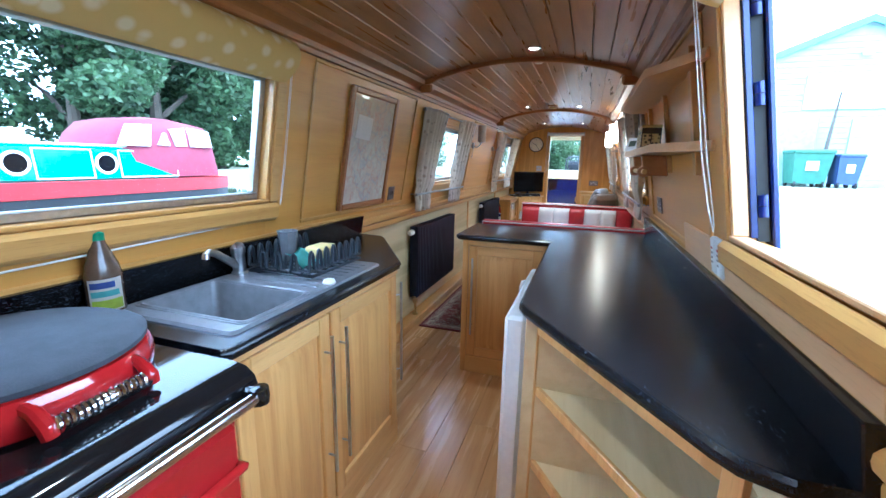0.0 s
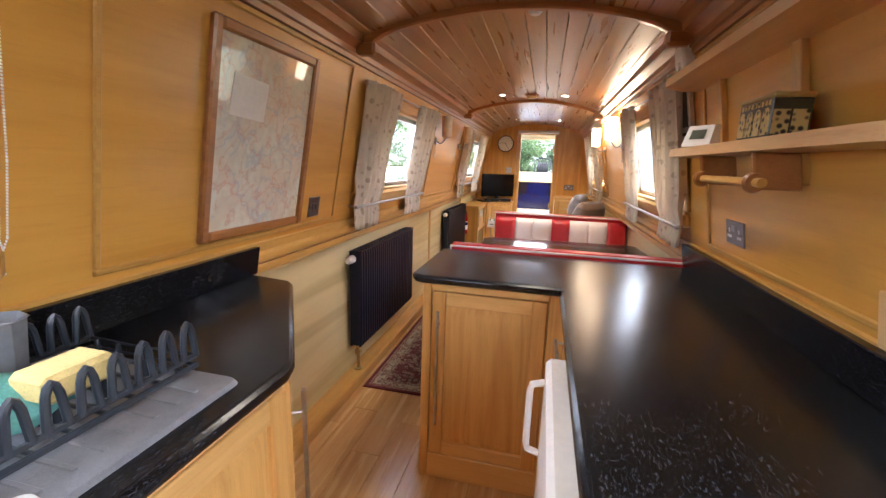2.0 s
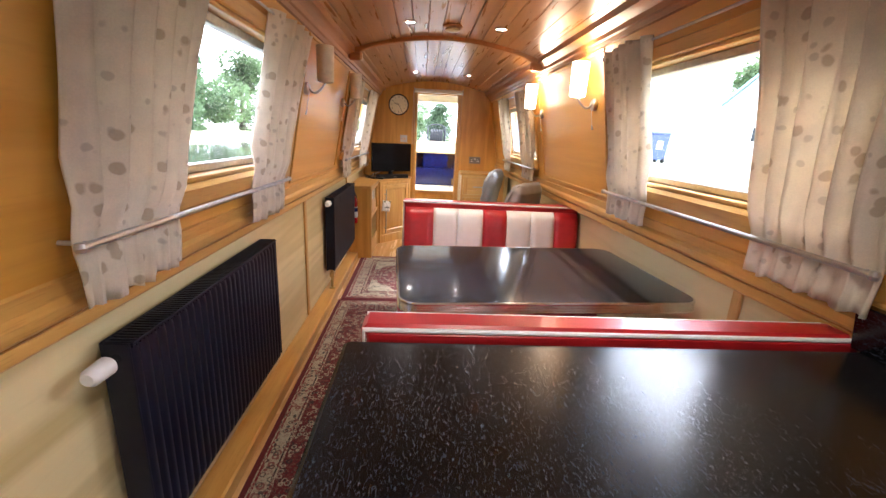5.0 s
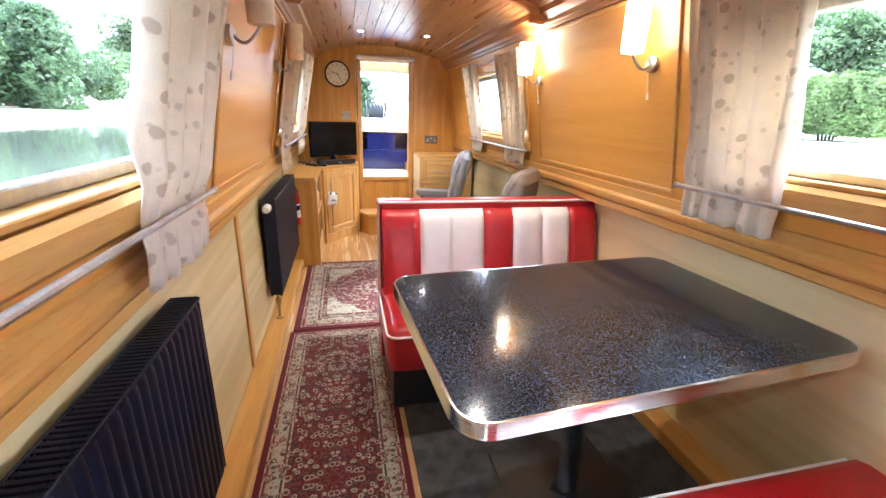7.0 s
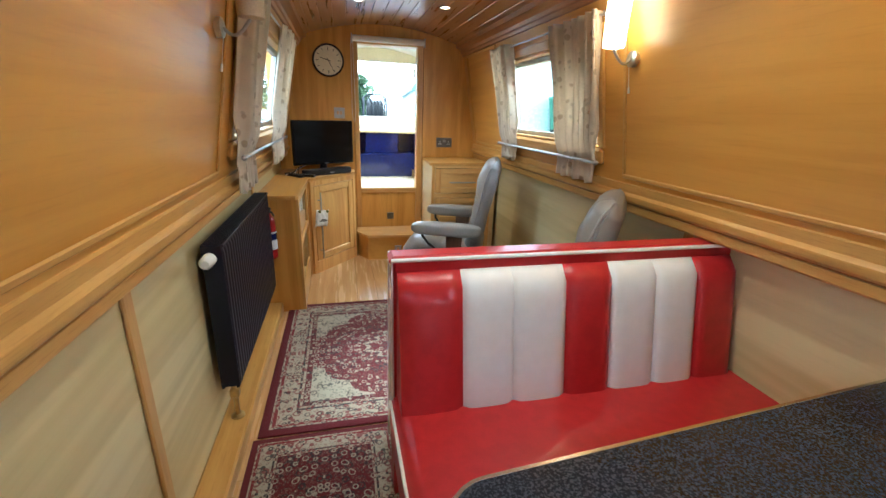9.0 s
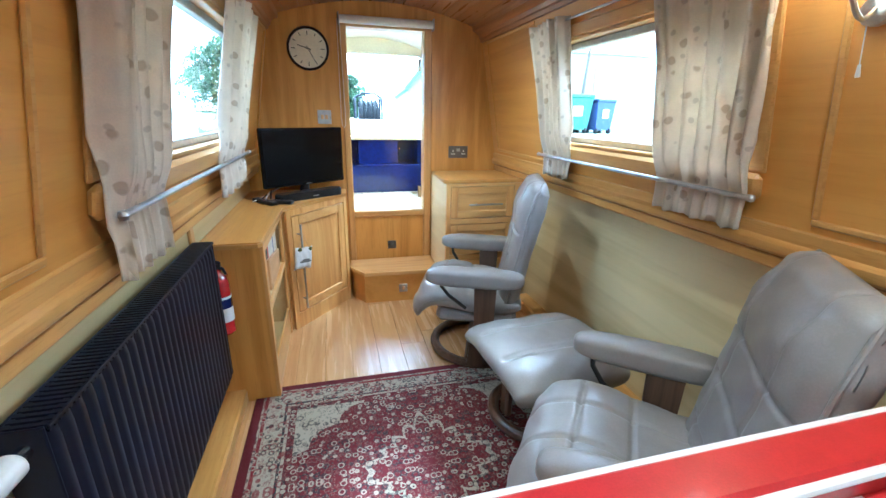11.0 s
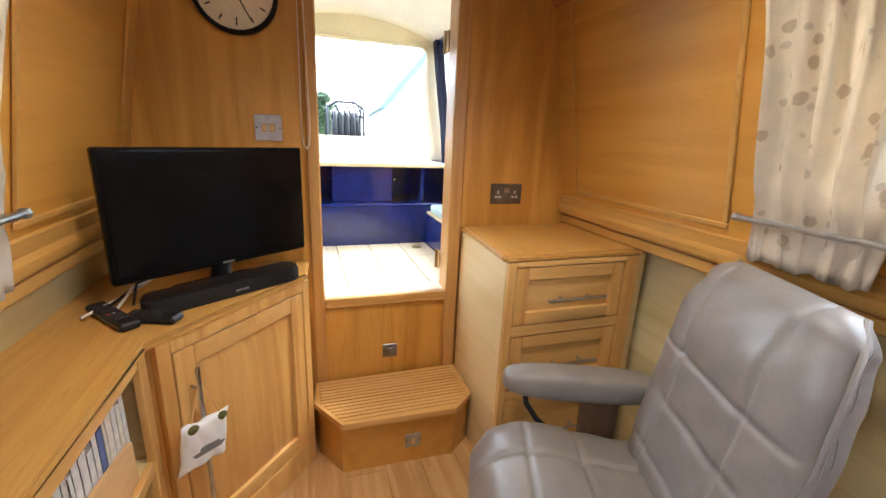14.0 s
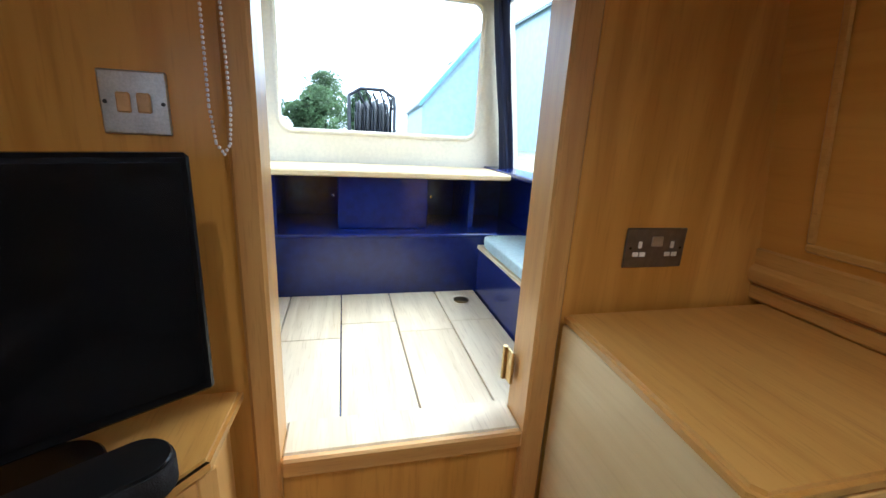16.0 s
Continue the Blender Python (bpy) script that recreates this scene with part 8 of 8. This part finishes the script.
k = 0
for x, y, h, r, lf, n in ((-15.5, 9.5, 7.5, 2.6, 0, 7000), (-15.8, 12.5, 9.0, 3.2, 0, 9000), (-16.5, 16.0, 9.5, 3.4, 0, 8000), (-19, 21, 9, 3.6, 1, 6000), (-16.5, 6.6, 4.6, 1.6, 1, 4000), (-20, 30, 6.5, 3.4, 1, 5000), (-22, 38, 7, 4, 0, 5000),
                          (-18, 46, 7, 4, 1, 4000), (-12, 62, 8, 5, 0, 4000), (-3, 75, 8, 4.5, 1, 4000), (-24, 3, 8, 3, 0, 4000), (-18, 25.5, 5.0, 2.6, 1, 5000), (-17, 33, 5.2, 2.8, 0, 5000)):
    k += 1
    tree(x, y, 0.82, h, r, 100 + k, lf, n, 0.08, "leafy green tree on the far canal bank")
for x, y, h, r, lf, n in ((36, 30, 9, 4.5, 1, 7000), (38, 37, 9, 5, 0, 6000), (33, 44, 9, 4.5, 1, 6000), (40, 23, 9, 4.8, 0, 6000), (42, 15, 9, 5, 1, 5000), (30, 52, 9, 5, 0, 4000), (-1.8, 36, 2.7, 1.7, 1, 4000), (1.5, 48, 3.6, 1.8, 0, 3000)):
    k += 1
    tree(x, y, GR, h, r, 100 + k, lf, n, 0.06, "leafy green tree beyond the yard")


def bush(x, y, rx, ry, h, seed, n=26000):
    rnd = random.Random(seed)
    t = thing("clipped_bush", (x, y, GR), "large rounded clipped green bush beside the yard", "bush")
    bm = BM()
    for i in range(5):
        tube(bm, [(x + 0.2 * i - 0.4, y, GR - 0.05), (x + 0.4 * i - 0.8, y + 0.2, GR + h * 0.6)], [0.06, 0.02], 6)
    part("stems", bm, BARK, t)
    v, faces = [], []
    for i in range(n):
        a, u = rnd.random() * 6.28, rnd.random()
        ph = math.acos(1 - 1.25 * u)
        lump = 1 + 0.06 * math.sin(5 * a + 3 * ph) + 0.05 * math.sin(9 * a - 4 * ph)
        q = lump * (0.93 + 0.10 * rnd.random())
        c = Vector((rx * q * math.sin(ph) ** 0.7 * math.cos(a), ry * q * math.sin(ph) ** 0.7 * math.sin(a), max(0.05, h * (0.28 + 0.72 * q * math.cos(ph)))))
        s = 0.075 * (0.6 + 0.8 * rnd.random())
        d = Vector((rnd.gauss(0, 1), rnd.gauss(0, 1), rnd.gauss(0, 1))).normalized()
        b = d.cross(Vector((rnd.gauss(0, 1), rnd.gauss(0, 1), rnd.gauss(0, 1)))).normalized()
        k = len(v)
        v += [tuple(c + d * s * 1.4), tuple(c + b * s * 0.7), tuple(c - d * s * 1.4), tuple(c - b * s * 0.7)]
        faces.append((k, k + 1, k + 2, k + 3))
    me = bpy.data.meshes.new("foliage")
    me.from_pydata(v, [], faces)
    me.materials.append(thin_leaf(plain("bush_leaf", (0.15, 0.21, 0.07), 0.6, vary=0.4, scale=6), 0.4))
    ob = new("foliage", me)
    ob.parent = t
    ob["kind"] = "stuff"


bush(20.9, 18.2, 1.85, 1.85, 2.7, 5)

# buildings
CLAD = plain("pale_blue_cladding", (0.36, 0.46, 0.53), 0.5, vary=0.08)
RENDER = plain("pale_render", (0.55, 0.62, 0.66), 0.7, vary=0.06)
ROOF = plain("grey_roof_sheet", (0.22, 0.25, 0.27), 0.6)
TEAL_TRIM = plain("teal_trim", (0.16, 0.33, 0.33), 0.5)


def gabled(name, f, w, eave, ridge, depth, wall, label):
    """A gabled shed; f maps (along the gable, away behind it, up)."""
    b = thing(name, f((0, 0, GR)), label, "building")
    bm = BM()
    n = 5
    pr = [(0, GR - 0.1), (w, GR - 0.1), (w, eave), (w / 2, ridge), (0, eave)]
    add(bm, [(u, d, z) for d in (0, depth) for u, z in pr], [tuple(range(5)), tuple(range(5, 10))] + [(i, (i + 1) % 5, 5 + (i + 1) % 5, 5 + i) for i in (0, 1, 4)], f)
    part("wall", bm, wall, b)
    for a, c in ((-0.15, w / 2), (w + 0.15, w / 2)):
        sl = (ridge - eave) / (w / 2)
        za, zc = ridge - abs(a - w / 2) * sl, ridge
        bm = BM()
        add(bm, [(u, d, z + t) for t in (0.01, 0.12) for d in (-0.2, depth + 0.2) for u, z in ((a, za), (c, zc))], [(0, 1, 3, 2), (4, 6, 7, 5), (0, 4, 5, 1), (2, 3, 7, 6), (0, 2, 6, 4), (1, 5, 7, 3)], f)
        part("roof_slope", bm, ROOF, b)
        bm = BM()
        add(bm, [(u, d, z + t) for t in (-0.1, 0.13) for d in (-0.26, -0.2) for u, z in ((a, za), (c, zc))], [(0, 1, 3, 2), (4, 6, 7, 5), (0, 4, 5, 1), (2, 3, 7, 6), (0, 2, 6, 4), (1, 5, 7, 3)], f)
        part("bargeboard", bm, TEAL_TRIM, b)
    return b


fw = lambda v: (6.25 + v[0], 19.5 + v[1], v[2])
ws = gabled("workshop", fw, 5.6, 5.2, 6.35, 14, CLAD, "pale blue clad workshop with a low gable and sign")
for i in range(26):
    z = GR + 0.4 + i * 0.19
    half_w = 2.8 if z < 5.2 else 2.8 * (6.35 - z) / 1.15
    if half_w < 0.3:
        break
    bm = BM()
    box(bm, (2.8 - half_w, -0.025, z), (2.8 + half_w, 0.0, z + 0.02), 0, fw)
    part("cladding_rib", bm, CLAD, ws)
bm = BM()
box(bm, (1.35, -0.10, 3.45), (5.2, -0.03, 4.65), 0.01, fw)
sign = part("sign_board", bm, WHITE, ws, "white sign board with pale lettering")
bm = BM()
box(bm, (1.7, -0.115, 4.15), (4.8, -0.102, 4.42), 0, fw)
part("sign_line", bm, plain("faded_print", (0.5, 0.56, 0.58), 0.6), sign)
font = bpy.data.curves.new("sign_word", "FONT")
font.body, font.size, font.extrude = "WORKSHOP", 0.52, 0.005
word = new("sign_word", font)
font.materials.append(plain("faded_letters", (0.42, 0.50, 0.53), 0.6))
word.matrix_basis = Matrix.Translation((6.25 + 1.65, 19.5 - 0.108, 3.58)) @ Euler((radians(90), 0, 0)).to_matrix().to_4x4()
word.parent = sign
bm = BM()
box(bm, (2.9, -0.06, GR), (5.3, -0.005, 3.1), 0.01, fw)
door = part("roller_door", bm, plain("grey_door", (0.36, 0.42, 0.46), 0.5), ws)
for i in range(14):
    bm = BM()
    box(bm, (2.95, -0.075, GR + 0.1 + i * 0.165), (5.25, -0.06, GR + 0.12 + i * 0.165), 0, fw)
    part("door_slat", bm, CLAD, door)
bm = BM()
pad(bm, (2.9, -0.14, 5.3), (0.34, 0.18, 0.22), 3, fw, 16, 8)
part("flood_lamp", bm, WHITE, ws)
bm = BM()
box(bm, (6.0, 18.85, GR), (7.95, 19.45, 3.15), 0.02)
ct = single("storage_container", bm, plain("turquoise_container", (0.30, 0.40, 0.37), 0.5, vary=0.15, scale=6), "turquoise steel storage container beside the workshop", "container", at=(6.5, 19.2, GR))


def wheelie(x, y, w, h, d, colour, label):
    b = thing("wheeled_bin", (x, y, GR), label, "bin", "wheeled bins")
    m = plain("bin_plastic", colour, 0.5)
    bm = BM()
    add(bm, [(x + sx * w / 2 * k, y + sy * d / 2 * k, z) for z, k in ((GR + 0.12, 0.82), (GR + h * 0.9, 1.0)) for sx, sy in ((-1, -1), (1, -1), (1, 1), (-1, 1))], [(0, 1, 2, 3), (4, 5, 6, 7), (0, 1, 5, 4), (1, 2, 6, 5), (2, 3, 7, 6), (3, 0, 4, 7)])
    part("body", bm, m, b)
    bm = BM()
    box(bm, (x - w * 0.53, y - d * 0.55, GR + h * 0.9), (x + w * 0.53, y + d * 0.55, GR + h), 0.03)
    part("lid", bm, m, b)
    for sx in (-1, 1):
        for sy in (-1, 1):
            bm = BM()
            lathe(bm, [(0.0, -0.03), (0.1, -0.03), (0.1, 0.03), (0.0, 0.03)], (0, 0, 0), 14, lambda v, sx=sx, sy=sy: (x + sx * w * 0.36 + v[2], y + sy * d * 0.36 + v[0], GR + 0.1 + v[1]))
            part("wheel", bm, RUBBER, b)
    bm = BM()
    box(bm, (x - w * 0.16, y - d * 0.505, GR + h * 0.45), (x + w * 0.16, y - d * 0.485, GR + h * 0.7), 0)
    part("label_patch", bm, PAPER, b)


wheelie(7.55, 18.2, 1.1, 1.25, 0.9, (0.05, 0.14, 0.09), "large green plastic wheeled bin in the yard")
wheelie(8.55, 18.0, 0.68, 1.12, 0.7, (0.04, 0.06, 0.16), "dark blue wheeled bin standing in the yard")
bm = BM()
tube(bm, [(8.15, 18.6, GR), (8.2, 18.6, GR + 1.6), (8.3, 18.6, GR + 3.2)], [0.07, 0.06, 0.03], 8)
single("wooden_post", bm, BARK, "weathered leaning wooden post in the yard", "post", at=(8.15, 18.6, GR))
fs = lambda v: (24 + v[1], 27.0 + v[0], v[2])
office = gabled("yard_building", fs, 11, 4.0, 7.0, 10, RENDER, "pale rendered yard building with white windows")
for u in (1.6, 4.5):
    bm = BM()
    box(bm, (u, -0.06, 1.9), (u + 1.3, -0.005, 3.1), 0.01, fs)
    w = part("window", bm, WHITE, office)
    for q in (0.08, 0.68):
        bm = BM()
        box(bm, (u + q, -0.07, 2.0), (u + q + 0.54, -0.062, 3.0), 0, fs)
        part("pane", bm, SCREEN, w)
ff = lambda v: (3.45 + v[0] * 0.99 + v[1] * 0.10, 27 + v[1] - v[0] * 0.10, v[2])
gabled("long_shed", ff, 6.4, 2.55, 6.3, 16, CLAD, "pale green clad shed beyond the bow")

trk = thing("yard_tractor", (20.5, 23.6, GR), "small blue yard tractor parked by the building", "tractor")
TB = plain("tractor_blue", (0.03, 0.10, 0.45), 0.4)
bm = BM()
box(bm, (19.9, 23.0, GR + 0.55), (20.7, 24.2, GR + 1.05), 0.08)
part("bonnet", bm, TB, trk)
bm = BM()
box(bm, (19.95, 22.2, GR + 0.5), (20.7, 23.0, GR + 0.85), 0.05)
part("seat_deck", bm, TB, trk)
bm = BM()
for x in (19.98, 20.66):
    for y in (22.25, 22.95):
        tube(bm, [(x, y, GR + 0.85), (x, y, GR + 1.75)], 0.03, 6)
box(bm, (19.85, 22.1, GR + 1.75), (20.8, 23.1, GR + 1.83), 0.03)
part("canopy", bm, WHITE, trk)
for x in (19.8, 20.8):
    for y, r in ((22.5, 0.5), (23.9, 0.34)):
        bm = BM()
        lathe(bm, [(0.0, -0.1), (r * 0.5, -0.1), (r, -0.08), (r, 0.08), (r * 0.5, 0.1), (0, 0.1)], (0, 0, 0), 18, lambda v, x=x, y=y, r=r: (x + v[2], y + v[0], GR + r + v[1]))
        part("wheel", bm, RUBBER, trk)

# ---- floor planks ----
bm = BM()
box(bm, (-1.0, BACK_Y, -0.05), (1.0, END_Y, -0.012))
floor = single("floor", bm, PLANK, "laid oak plank floor with a satin finish", "floor", kind="structure")
plank_meshes = {}
rng = random.Random(4)
for i in range(13):
    w = 0.142
    x = -0.93 + i * w
    y = BACK_Y - rng.random() * 1.1
    while y < END_Y - 0.02:
        y1 = min(y + 1.22, END_Y - 0.012)
        y0 = max(y, BACK_Y)
        if y1 - y0 > 0.06:
            key = round(y1 - y0, 2)
            if key not in plank_meshes:
                bm = BM()
                box(bm, (0.0006, 0.0006, -0.012), (w - 0.0006, key - 0.0006, 0.0), 0.0012)
                plank_meshes[key] = finish(bm, "plank", PLANK, Vector((0, 0, 0)))
            p = new("plank", plank_meshes[key])
            p.parent = floor
            p.location = (x, y0, 0)
        y += 1.22
